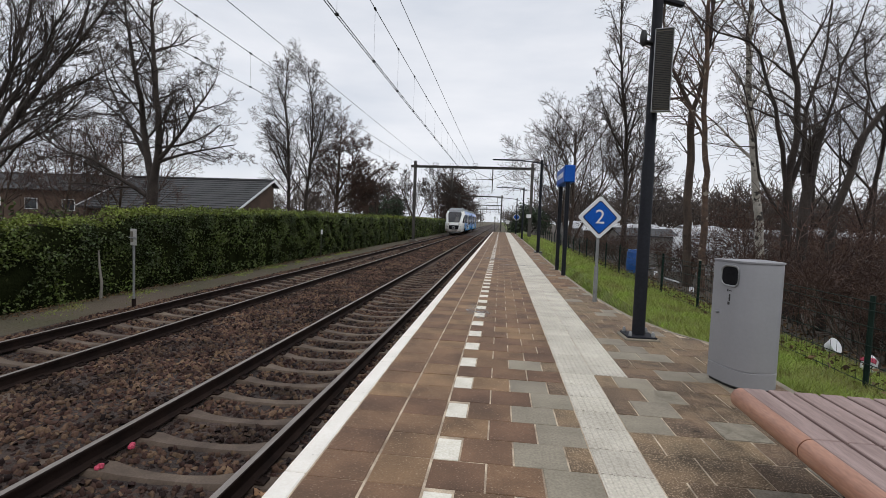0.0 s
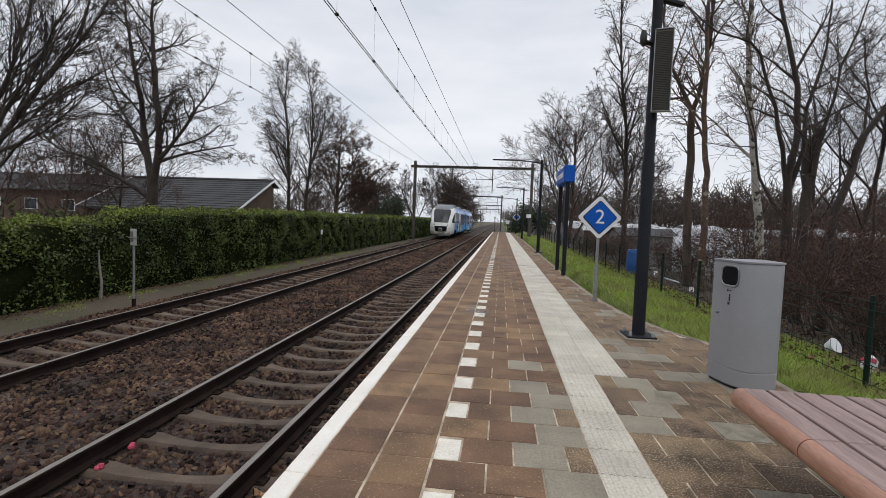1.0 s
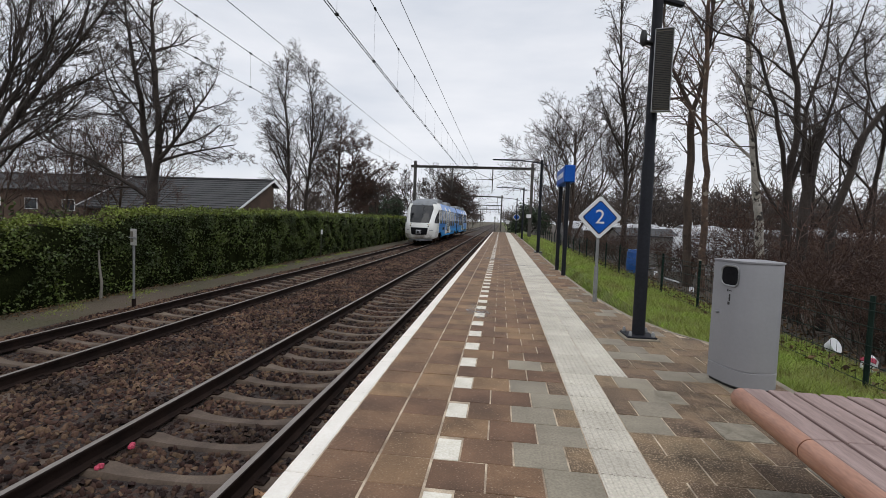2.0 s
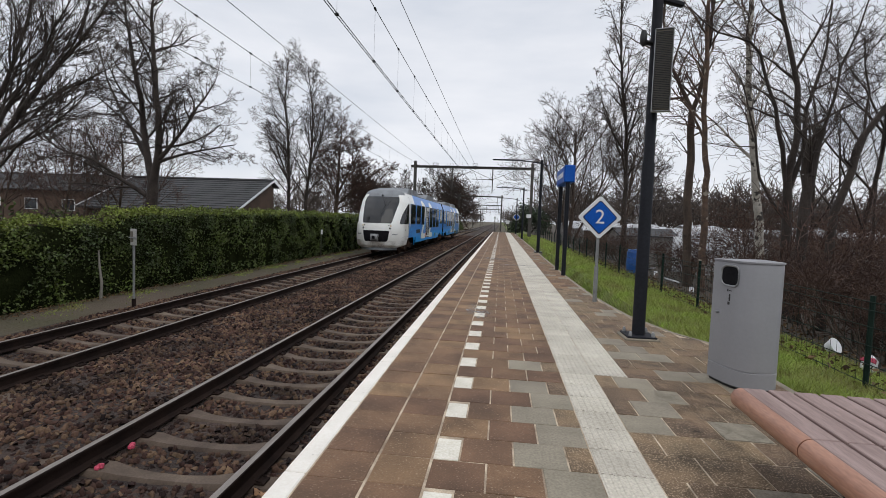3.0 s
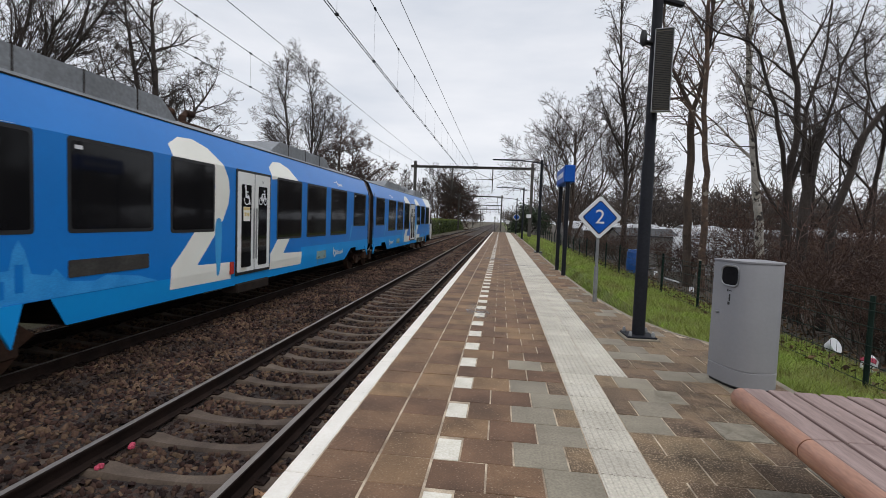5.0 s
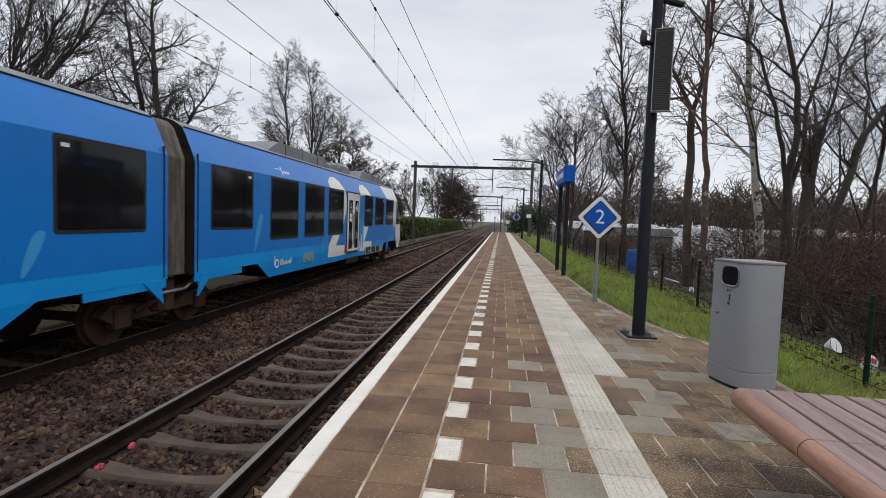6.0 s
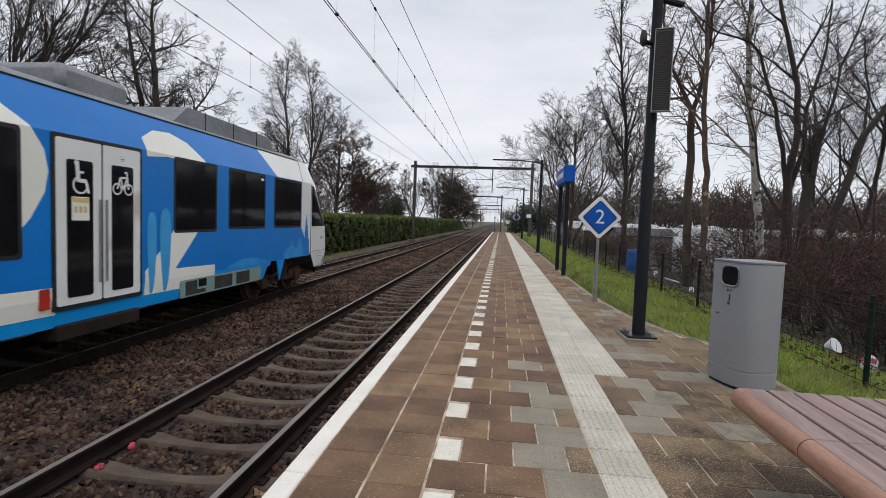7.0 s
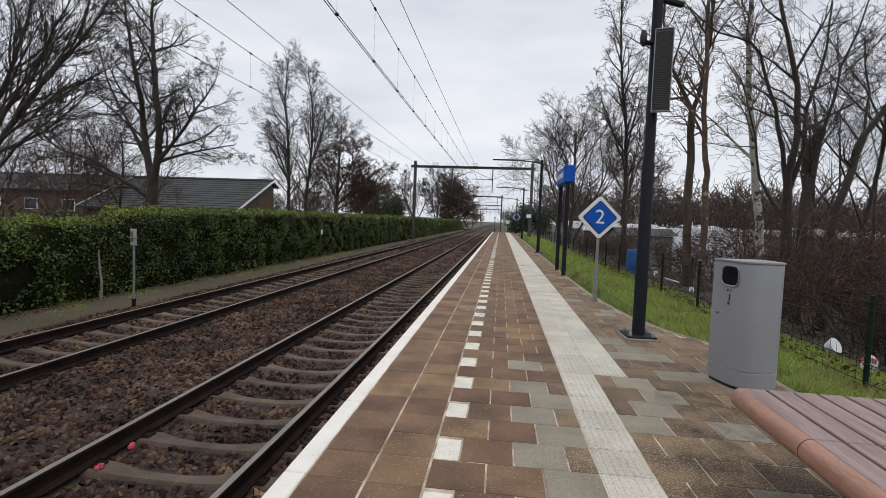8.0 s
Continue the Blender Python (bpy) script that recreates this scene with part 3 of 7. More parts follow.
def nose_point(a, z, out=0.0):
    """a: 0 in the middle of the front, 1 where the side begins, 2 at the end of the cab."""
    sign, a = (-1 if a < 0 else 1), abs(a)
    s0, w = nose_front(z), wide(z)
    d = min(1.32, (NOSE_END - s0) * 0.97)
    if a <= 1:
        th = a * math.pi / 2
        x, s = (w + out) * math.sin(th) ** 0.90, s0 - out * math.cos(th) + d * (1 - max(math.cos(th), 0.0))
    else:
        x, s = w + out, s0 + d + (a - 1) * (NOSE_END - s0 - d)
    return (sign * x, s, z)


def nose_a(s, z):
    """The a at which the cab's skin is s behind the nose."""
    s0 = nose_front(z)
    d = min(1.32, (NOSE_END - s0) * 0.97)
    if s <= s0:
        return 0.0
    if s < s0 + d:
        return math.acos(1 - (s - s0) / d) * 2 / math.pi
    return 1 + min((s - s0 - d) / max(NOSE_END - s0 - d, 1e-3), 1.0)


def nose_patch(z0, z1, low, high, nz=10, na=16, out=0.006):
    rows = []
    for i in range(nz + 1):
        z = z0 + (z1 - z0) * i / nz
        a0, a1 = low(z), high(z)
        rows.append([nose_point(a0 + (a1 - a0) * j / na, z, out) for j in range(na + 1)])
    return Geo().grid(rows)


def side_plate(s0, s1, z0, z1, side, out, corner=0.05, thick=0.02):
    """A flat pane on the car's side, with rounded corners."""
    pts = []
    for cx, cz, a0 in ((s1 - corner, z1 - corner, 0), (s0 + corner, z1 - corner, 90), (s0 + corner, z0 + corner, 180), (s1 - corner, z0 + corner, 270)):
        for k in range(4):
            w = radians(a0 + 30 * k)
            pts.append((cx + corner * math.cos(w), cz + corner * math.sin(w)))
    g, n = Geo(), len(pts)
    for d in (out, out - thick):
        g.v += [(side * (1.375 + d), s, z) for s, z in pts]
    g.f = [tuple(range(n)), tuple(range(2 * n - 1, n - 1, -1))] + [(j, (j + 1) % n, n + (j + 1) % n, n + j) for j in range(n)]
    g.m = [0] * len(g.f)
    return g


def paint(outline, side, out=0.004):
    """A painted field on the car's side: an outline in length and height, laid on the curved skin."""
    g, outline = Geo(), [(q, round(z, 4)) for q, z in outline]
    zs = sorted({z for _, z in outline} | {z for z in SECTION_Z if min(p[1] for p in outline) < z < max(p[1] for p in outline)})
    for z0, z1 in zip(zs, zs[1:]):
        if z1 - z0 < 1e-4:
            continue
        spans = []
        for (sa, za), (sb, zb) in zip(outline, outline[1:] + outline[:1]):
            if min(za, zb) <= z0 + 1e-5 and max(za, zb) >= z1 - 1e-5 and abs(zb - za) > 1e-5:
                spans.append((sa + (sb - sa) * (z0 - za) / (zb - za), sa + (sb - sa) * (z1 - za) / (zb - za)))
        spans.sort(key=lambda p: p[0] + p[1])
        for (a0, a1), (b0, b1) in zip(spans[::2], spans[1::2]):
            x0, x1 = side * (wide(z0) + out), side * (wide(z1) + out)
            g.face([(x0, a0, z0), (x0, b0, z0), (x1, b1, z1), (x1, a1, z1)])
    return g


def numeral_outline(left, way):
    """The large painted figure two, from its left edge in the direction of reading."""
    form = [(0.03, 3.17), (0.35, 3.33), (0.75, 3.36), (1.15, 3.26), (1.5, 3.01), (1.68, 2.75), (1.73, 2.5), (1.68, 2.25), (1.5, 1.94), (1.22, 1.64), (0.95, 1.37), (0.70, 1.13),
            (1.83, 1.10), (1.82, 0.76), (0.0, 0.78), (0.01, 1.15), (0.38, 1.48), (0.82, 1.93), (1.12, 2.27), (1.24, 2.56), (1.14, 2.81), (0.86, 2.93), (0.5, 2.94), (0.05, 2.89)]
    return [(left + way * u, z) for u, z in form]


def capsule(s, z0, z1, w, lean=0.0):
    """A plain upright rounded shape, broader in its upper half."""
    mid, half = (z0 + z1) / 2, (z1 - z0) / 2
    out = []
    for k in range(20):
        a = 2 * math.pi * k / 20
        c, q = math.cos(a), math.sin(a)
        z = mid + half * q
        out.append((s + lean * q + w * (0.8 + 0.3 * q) * math.copysign(abs(c) ** 0.6, c), z))
    return out


WINDOWS = [(3.3, 4.86, 1.76), (5.3, 6.8, 1.76), (7.2, 8.42, 1.72), (10.98, 12.44, 1.48), (12.8, 14.28, 1.48), (14.7, 16.27, 1.48), (17.08, 18.62, 1.75)]


def flat_ring(cs, cz, r0, r1, side, out, a0=0, a1=360, n=24):
    """A flat ring, or part of one, lying on the car's side."""
    rows = []
    for r in (r0, r1):
        rows.append([(side * (1.375 + out), cs + r * math.cos(radians(a0 + (a1 - a0) * k / n)), cz + r * math.sin(radians(a0 + (a1 - a0) * k / n))) for k in range(n + 1)])
    return Geo().grid(rows)


def flat_bar(g, a, b, w, side, out):
    p, q = Vector((0, *a)), Vector((0, *b))
    d = (q - p).normalized()
    n = Vector((0, -d.z, d.y)) * w
    g.face([(side * (1.375 + out), v.y, v.z) for v in (p - n, q - n, q + n, p + n)])
    return g


def door_icons(side, body):
    """Wheelchair and bicycle marks on the door panes, and a yellow notice."""
    o = 0.031
    first, second = (9.535, 10.235) if side > 0 else (10.235, 9.535)
    k = 1 if side > 0 else -1
    g = flat_ring(first + 0.0 * k, 2.37, 0.09, 0.116, side, o, -200, 80)
    flat_bar(g, (first - 0.05 * k, 2.63), (first - 0.03 * k, 2.41), 0.028, side, o)
    flat_bar(g, (first - 0.03 * k, 2.425), (first + 0.08 * k, 2.425), 0.024, side, o)
    flat_bar(g, (first + 0.075 * k, 2.44), (first + 0.125 * k, 2.27), 0.02, side, o)
    flat_bar(g, (first - 0.04 * k, 2.53), (first + 0.05 * k, 2.53), 0.014, side, o)
    g.face([(side * (1.375 + o), first - 0.055 * k + 0.038 * math.cos(2 * math.pi * j / 12), 2.64 + 0.035 * math.sin(2 * math.pi * j / 12)) for j in range(12)])
    part("wheelchair_mark", g, M_WHITE, body, "white wheelchair pictogram")
    b = Geo()
    for dx in (-0.09, 0.09):
        r = flat_ring(second + 1.15 * dx, 2.36, 0.062, 0.084, side, o)
        n = len(b.v)
        b.v += r.v
        b.f += [tuple(i + n for i in f) for f in r.f]
        b.m += r.m
    for p, q in (((-0.09, 2.2), (-0.04, 2.34)), ((-0.04, 2.34), (0.07, 2.34)), ((0.07, 2.34), (0.0, 2.2)), ((0.0, 2.2), (-0.04, 2.34)), ((0.09, 2.2), (0.06, 2.4)), ((0.02, 2.4), (0.07, 2.41))):
        flat_bar(b, (second + 1.15 * k * p[0], 2.36 + 1.15 * (p[1] - 2.2)), (second + 1.15 * k * q[0], 2.36 + 1.15 * (q[1] - 2.2)), 0.014, side, o)
    part("bicycle_mark", b, M_WHITE, body, "white bicycle pictogram")
    notice = part("notice", side_plate(first - 0.13, first + 0.13, 1.92, 2.22, side, o, 0.01, 0.004), M_TRAIN_CREAM, body, "yellow and white printed notice")
    part("notice_head", side_plate(first - 0.125, first + 0.125, 2.15, 2.21, side, o + 0.003, 0.008, 0.004), M_YELLOW, body)
    for j in range(3):
        part("notice_bar", side_plate(first - 0.09 + 0.07 * j, first - 0.045 + 0.07 * j, 2.02, 2.10, side, o + 0.003, 0.008, 0.004), M_YELLOW, body)
    w = flat_ring(second, 2.74, 0.075, 0.078, side, 0.025, 45, 135, 8)
    for r0, r1 in ((0.035, 0.048), (0.008, 0.02)):
        r = flat_ring(second, 2.74, r0, r1, side, 0.025, 45, 135, 8)
        n = len(w.v)
        w.v += r.v
        w.f += [tuple(i + n for i in f) for f in r.f]
        w.m += r.m
    part("signal_mark", w, M_BLACK, body)


def livery(side, body):
    """Printed townscape, marks, flaps and vents along one side."""
    def mark(name, outline, mat, out=0.005, label=""):
        part(name, paint(outline, side, out), mat, body, label)
    # blue foot of the white field, with a church spire standing against the white
    mark("painted_field", [(2.63, 0.975), (2.78, 1.17), (3.02, 1.3), (3.06, 1.5), (3.265, 1.745), (3.265, 0.975)], M_TRAIN_BLUE, 0.003)
    spire = [(2.72, 0.98), (2.74, 1.42), (2.79, 1.46), (2.80, 1.62), (2.84, 1.74), (2.83, 1.78), (2.87, 1.84), (2.875, 1.95), (2.90, 2.02), (2.92, 2.2), (2.94, 2.02), (2.97, 1.95), (2.98, 1.84), (3.01, 1.78), (3.00, 1.74), (3.03, 1.62), (3.04, 1.46), (3.08, 1.42), (3.09, 0.98)]
    mark("painted_spire", spire, M_TRAIN_BLUE, 0.006, "blue printed church spire")
    for z, w in ((1.16, 0.13), (1.45, 0.12), (1.66, 0.07)):
        mark("painted_ledge", [(2.91 - w, z), (2.91 + w, z), (2.91 + w, z + 0.025), (2.91 - w, z + 0.025)], M_TRAIN_LIGHT, 0.008)
    if side > 0:
        roofs = [(3.14, 0.98), (3.16, 1.30), (3.36, 1.22), (3.95, 1.26), (3.97, 1.12), (4.08, 1.25), (4.16, 1.48), (4.22, 1.52), (4.28, 1.74), (4.34, 1.52), (4.42, 1.36), (4.56, 1.36), (4.60, 1.58), (4.67, 1.70), (4.74, 1.58), (4.82, 1.30), (5.05, 1.26), (5.12, 1.34), (5.3, 1.16), (5.7, 1.12), (5.9, 1.18), (6.5, 1.10), (6.9, 0.98)]
        crown = [(3.42, 1.38), (3.36, 1.58), (3.46, 1.50), (3.52, 1.64), (3.60, 1.52), (3.67, 1.66), (3.74, 1.52), (3.82, 1.64), (3.88, 1.50), (3.98, 1.58), (3.92, 1.38)]
        mark("painted_roofline", roofs, M_TRAIN_SKYLINE, 0.004, "light blue printed townscape")
        mark("painted_crown", crown, M_TRAIN_SKYLINE, 0.004)
        for a, b, z0, z1 in ((3.42, 3.92, 1.02, 1.14), (4.24, 4.32, 1.1, 1.42), (4.62, 4.72, 1.1, 1.42), (3.22, 3.3, 1.02, 1.2), (4.40, 4.5, 1.05, 1.25)):
            mark("painted_wall", [(a, z0), (b, z0), (b, z1), (a, z1)], M_TRAIN_BLUE, 0.007)
        mark("painted_field", [(4.44, 2.985), (4.665, 2.985), (4.665, 3.545)], M_TRAIN_BLUE, 0.003)
        part("vent_panel", side_plate(5.3, 6.7, 1.20, 1.42, side, 0.008, 0.02), M_GRILLE, body, "dark oblong vent grille")
        shapes = ((8.55, 0.86, 1.98, 0.13, 0.0), (16.8, 1.26, 1.80, 0.10, 0.12))
        logo, way = 14.98, 1
    else:
        roofs = [(3.14, 0.98), (3.14, 1.22), (3.3, 1.45), (3.44, 1.50), (3.52, 1.2), (3.8, 1.28), (3.86, 1.52), (3.92, 1.28), (4.25, 1.18), (4.3, 1.05), (4.3, 0.98)]
        mark("painted_roofline", roofs, M_TRAIN_SKYLINE, 0.004, "light blue printed townscape")
        arch = [(5.0, 0.98), (5.02, 1.2), (5.06, 1.0), (5.5, 1.08), (5.9, 1.13), (6.3, 1.12), (6.7, 1.04), (7.05, 0.93), (7.05, 0.88), (5.0, 0.88)]
        mark("painted_arch", arch, M_TRAIN_SKYLINE, 0.004)
        mark("painted_field", [(4.655, 2.985), (4.72, 2.985), (5.28, 3.545), (4.655, 3.545)], M_TRAIN_WHITE, 0.003)
        # equipment bay in the skirt: grimy panels between dusty grilles
        part("equipment_panel", side_plate(5.48, 8.25, 0.60, 0.90, side, 0.006, 0.02), M_TEAL, body, "grimy teal equipment panels")
        for a, b in ((5.98, 6.50), (6.66, 7.26), (7.55, 8.12)):
            part("vent_panel", side_plate(a, b, 0.63, 0.87, side, 0.012, 0.015), M_GRILLE, body)
        part("vent_frame", side_plate(7.50, 7.80, 0.70, 0.90, side, 0.016, 0.015), M_TEAL, body)
        # no opening is cut: the hole's shade is a flat black plate
        part("vent_hole", side_plate(7.53, 7.77, 0.74, 0.88, side, 0.019, 0.01), M_PANEL_SHADE, body)
        shapes = ((8.93, 0.78, 2.06, 0.12, 0.0), (8.62, 0.78, 2.12, 0.15, 0.0), (12.82, 0.86, 1.44, 0.08, 0.0), (12.56, 0.84, 1.54, 0.09, 0.0), (16.85, 1.26, 2.08, 0.12, -0.14))
        logo, way = 16.05, -1
    for cs, z0, z1, w, lean in shapes:
        mark("painted_shape", capsule(cs, z0, z1, w, lean), M_TRAIN_PALE, 0.006)
    # operator's mark: an open ring with a stem, and a row of bars
    part("operator_mark", flat_ring(logo + way * 0.14, 0.895, 0.065, 0.115, side, 0.006), M_WHITE, body, "white ring-shaped mark")
    mark("operator_stem", [(logo, 0.86), (logo + way * 0.05, 0.86), (logo + way * 0.05, 1.09), (logo, 1.09)], M_WHITE, 0.0065)
    for k in range(8):
        a, h = logo + way * (0.32 + 0.085 * k), 0.94 if k not in (0, 1, 7) else 0.99
        mark("letter_bar", [(a, 0.835), (a + way * 0.06, 0.835), (a + way * 0.06, h), (a, h)], M_WHITE, 0.006)
    # route mark above the windows: a thin line through a slanted bar, then small bars
    start = 15.1 if side > 0 else 15.95
    mark("route_line", [(start, 3.165), (start + way * 0.34, 3.175), (start + way * 0.34, 3.195), (start, 3.185)], M_WHITE, 0.006)
    mark("route_bar", [(start + way * 0.34, 3.06), (start + way * 0.40, 3.06), (start + way * 0.36, 3.24), (start + way * 0.30, 3.24)], M_WHITE, 0.006)
    for k in range(6):
        a = start + way * (0.42 + 0.06 * k)
        mark("letter_bar", [(a, 3.09), (a + way * 0.042, 3.09), (a + way * 0.042, 3.16), (a, 3.16)], M_WHITE, 0.006)
    # small hatch with two latches and drip stains, and fins beside the bogies
    hatch = part("service_hatch", side_plate(13.58, 14.32, 0.80, 1.04, side, 0.008, 0.02), M_TEAL, body, "grimy hatch with two latches")
    for a in (13.74, 14.16):
        part("latch", side_plate(a - 0.03, a + 0.03, 0.83, 0.88, side, 0.014, 0.01), M_BLACK, hatch)
        mark("drip_stain", [(a - 0.03, 0.66), (a - 0.01, 0.66), (a + 0.02, 0.80), (a - 0.03, 0.80)], M_TEAL, 0.004)
    for tri in ([(4.30, 0.975), (4.56, 0.48), (4.70, 0.975)], [(18.55, 0.975), (19.0, 0.58), (18.92, 0.975)]):
        part("skirt_fin", Geo().prism(tri, "x", side * 1.375 - 0.018, side * 1.375 + 0.018), M_TRAIN_LIGHT, body, "pointed light blue fin beside the bogie")
    part("lower_valance", Geo().box(side * 1.36 - 0.012, side * 1.36 + 0.012, 17.5, 19.08, 0.84, 0.97, 0.004), M_TRAIN_LIGHT, body)


def build_car(parent, turn, rear=False):
    end = 19.1
    # body shell with its paint fields
    ss = [NOSE_END, 3.26, 4.66, 5.05, 8, 12.45, 16.9, end]
    zs = [0.97, 1.22, 1.76, 2.2, 2.6, 2.98, 3.12, 3.28, 3.42, 3.55, 3.66, 3.74, 3.79]
    g, skirts = Geo(), []
    for side in (-1, 1):
        def slot(i, j):
            z, s = (zs[i] + zs[i + 1]) / 2, (ss[j] + ss[j + 1]) / 2
            if z > 3.56:
                return 2
            if s < 3.2 or (s < 4.6 and z > 2.98):
                return 1
            return 3 if z < 1.22 and s > 12.4 else 0
        g.grid([[(side * wide(z), s, z) for s in ss] for z in zs], slot)
        # skirt between the bogies
        def low_row(z, a, b):
            return [(side * wide(z), s, z) for s in (a, 8, 12, b)]
        sk = Geo()
        sk.grid([low_row(0.6, 5.3, 16.25), low_row(0.97, 5.06, 16.86)], 0)
        sk.grid([[(side * (wide(0.6) - 0.4), 5.3, 0.6), (side * (wide(0.6) - 0.4), 16.25, 0.6)], [(side * wide(0.6), 5.3, 0.6), (side * wide(0.6), 16.25, 0.6)]], 1)
        skirts.append(sk)
    outline = [(wide(z), z) for z in zs]
    g.face([(x, end, z) for x, z in outline] + [(-x, end, z) for x, z in reversed(outline[:-1])], 4)
    g.face([(x, s, 0.97) for x, s in ((-1.36, NOSE_END), (1.36, NOSE_END), (1.36, end), (-1.36, end))], 4)
    # cab
    az = sorted([0.45, 0.6, 0.8, 0.97, 1.1, 1.35, 1.55, 1.65, 1.9, 2.05, 2.4, 2.8] + zs[1:])
    ar = [-2 + 0.04 * i for i in range(101)]
    keep = [[nose_point(a, z) for a in ar] for z in az]
    cab_end = {0.45: 2.2, 0.6: 2.24, 0.97: 2.57}
    for row, z in zip(keep, az):
        limit = float(np.interp(z, list(cab_end), list(cab_end.values()))) if z < 1.0 else NOSE_END
        for k, (x, q, h) in enumerate(row):
            row[k] = (x, min(q, limit), h)
    for k, a in enumerate(ar):
        x, q, z = keep[0][k]
        keep[0][k] = (x, q, z + 0.12 * min(max(abs(a) - 0.5, 0.0) / 0.45, 1.0))

    def cabslot(i, j):
        return 2 if az[i] > 3.54 or (az[i] >= 3.27 and abs(ar[j] + 0.02) < (0.5 if az[i] < 3.4 else 0.84)) else 1
    g.grid(keep, cabslot)
    body = part("car_body", g, (M_TRAIN_BLUE, M_TRAIN_WHITE, M_TRAIN_ROOF, M_TRAIN_LIGHT, M_UNDER, M_TRAIN_ROOF), parent, "blue and white painted railcar body", smooth=True, at=turn)
    body.data.set_sharp_from_angle(angle=radians(19))
    for sk in skirts:
        part("skirt", sk, (M_TRAIN_LIGHT, M_UNDER), body, "light blue side skirt")
    # front: windscreen, dark panel, lamps, coupling, wipers
    ws = nose_patch(1.80, 3.29, lambda z: -np.interp(z, [1.8, 1.9, 3.2, 3.29], [0.35, 0.375, 0.50, 0.49]), lambda z: np.interp(z, [1.8, 1.9, 3.2, 3.29], [0.35, 0.375, 0.50, 0.49]), 24, 30, 0.012)
    part("windscreen", ws, M_TRAIN_GLASS, body, "large dark raked windscreen", smooth=True)
    part("display_band", nose_patch(1.86, 2.05, lambda z: -0.28, lambda z: 0.2, 2, 14, 0.011), M_BLACK, body, "unlit destination display", smooth=True)
    part("front_panel", nose_patch(0.80, 1.40, lambda z: -np.interp(z, [0.80, 0.9, 1.40], [0.25, 0.29, 0.325]), lambda z: np.interp(z, [0.80, 0.9, 1.40], [0.25, 0.29, 0.325]), 8, 20, 0.008), M_PANEL_SHADE, body, "black front grille panel", smooth=True)
    for s in (-1, 1):
        for a, z, r, m in ((0.355, 1.66, 0.05, M_LAMPGLASS), (0.30, 1.69, 0.028, M_BLACK), (0.335, 1.53, 0.055, M_BLACK)):
            lamp = Geo()
            p, q = Vector(nose_point(s * a, z, 0.012)), Vector(nose_point(s * a, z, -0.05))
            lamp.tube([q, p, p + (p - q) * 0.1], [r, r, r * 0.7], 14)
            part("headlight", lamp, m, body, smooth=True)

        def top_edge(z):
            return nose_a(1.1 + (z - 1.78) * 0.32 + 0.75 * max(z - 1.78, 0) ** 1.9, z)
        cw = nose_patch(1.78, 2.92, (lambda z, s=s: s * top_edge(z)), (lambda z, s=s: s * nose_a(2.56, z)), 12, 14, 0.007)
        part("cab_window", cw, M_TRAIN_GLASS, body, "dark pointed cab side window", smooth=True)
    dirt = nose_patch(0.46, 0.86, lambda z: -0.95, lambda z: 0.95, 8, 30, 0.004)
    part("road_dirt", dirt, M_DIRT, body, "brown brake dust round the nose", smooth=True)
    hook = Geo()
    hook.box(-0.12, 0.12, 0.1, 0.8, 0.93, 1.12, 0.03)
    hook.box(-0.17, 0.17, 0.02, 0.2, 0.9, 1.18, 0.05)
    hook.box(-0.22, 0.22, 0.12, 0.17, 0.86, 1.22, 0.02)
    coupling = part("coupling", hook, M_GALV, body, "grey automatic coupling", smooth=True)
    # black plate in place of a hollow, its inner shade put into colour
    part("coupling_mouth", Geo().box(-0.10, 0.06, 0.012, 0.03, 0.96, 1.12, 0.004), M_PANEL_SHADE, coupling)
    part("coupling_lever", Geo().tube([(0.16, 0.1, 1.14), (0.24, 0.12, 1.0), (0.22, 0.3, 0.9)], 0.014, 6), M_UNDER, coupling)
    wip = Geo()
    p = [Vector(nose_point(a, z, 0.04)) for a, z in ((0.03, 3.25), (0.13, 2.8), (0.1, 2.5))]
    wip.tube([p[0], p[1]], 0.02, 6)
    q = [Vector(nose_point(a, z, 0.03)) for a, z in ((0.22, 3.05), (0.07, 2.35))]
    wip.tube(q, 0.018, 6)
    part("wiper", wip, M_BLACK, body, smooth=True)
    top = Vector(nose_point(0, 3.36, 0.03))
    part("top_lamp", Geo().tube([top + Vector((0, 0.1, 0)), top + Vector((0, -0.06, 0))], [0.06, 0.05], 12), M_BLACK, body, smooth=True)
    apron = Geo()
    apron.grid([[(x, 0.56 + 1.0 * (x / 1.2) ** 2, z) for x in [-1.0 + 0.1 * i for i in range(21)]] for z in (0.32, 0.47)])
    apron.grid([[(x, 0.64 + 1.0 * (x / 1.2) ** 2, z) for x in [-1.0 + 0.1 * i for i in range(21)]] for z in (0.32, 0.47)])
    part("obstacle_deflector", apron, M_TRAIN_ROOF, body, smooth=True)
    for side in (-1, 1):
        for s0, s1, zb in WINDOWS:
            w = part("window", side_plate(s0, s1, zb, 2.97, side, 0.006), M_BLACK, body)
            part("window_pane", side_plate(s0 + 0.05, s1 - 0.05, zb + 0.05, 2.92, side, 0.010, 0.04), M_SIDE_GLASS, body, "tinted side window")
        for s0 in (WINDOWS[1][0], WINDOWS[6][0]):
            part("window_sticker", side_plate(s0 + 0.1, s0 + 0.22, 2.82, 2.87, side, 0.013, 0.008, 0.003), M_WHITE, body)
        # big class numerals, partly under the windows and the door
        for left in ((7.2, 10.65) if side > 0 else (12.38, 9.08)):
            part("class_numeral", paint(numeral_outline(left, side), side, 0.0035), M_TRAIN_CREAM, body, "large cream painted numeral")
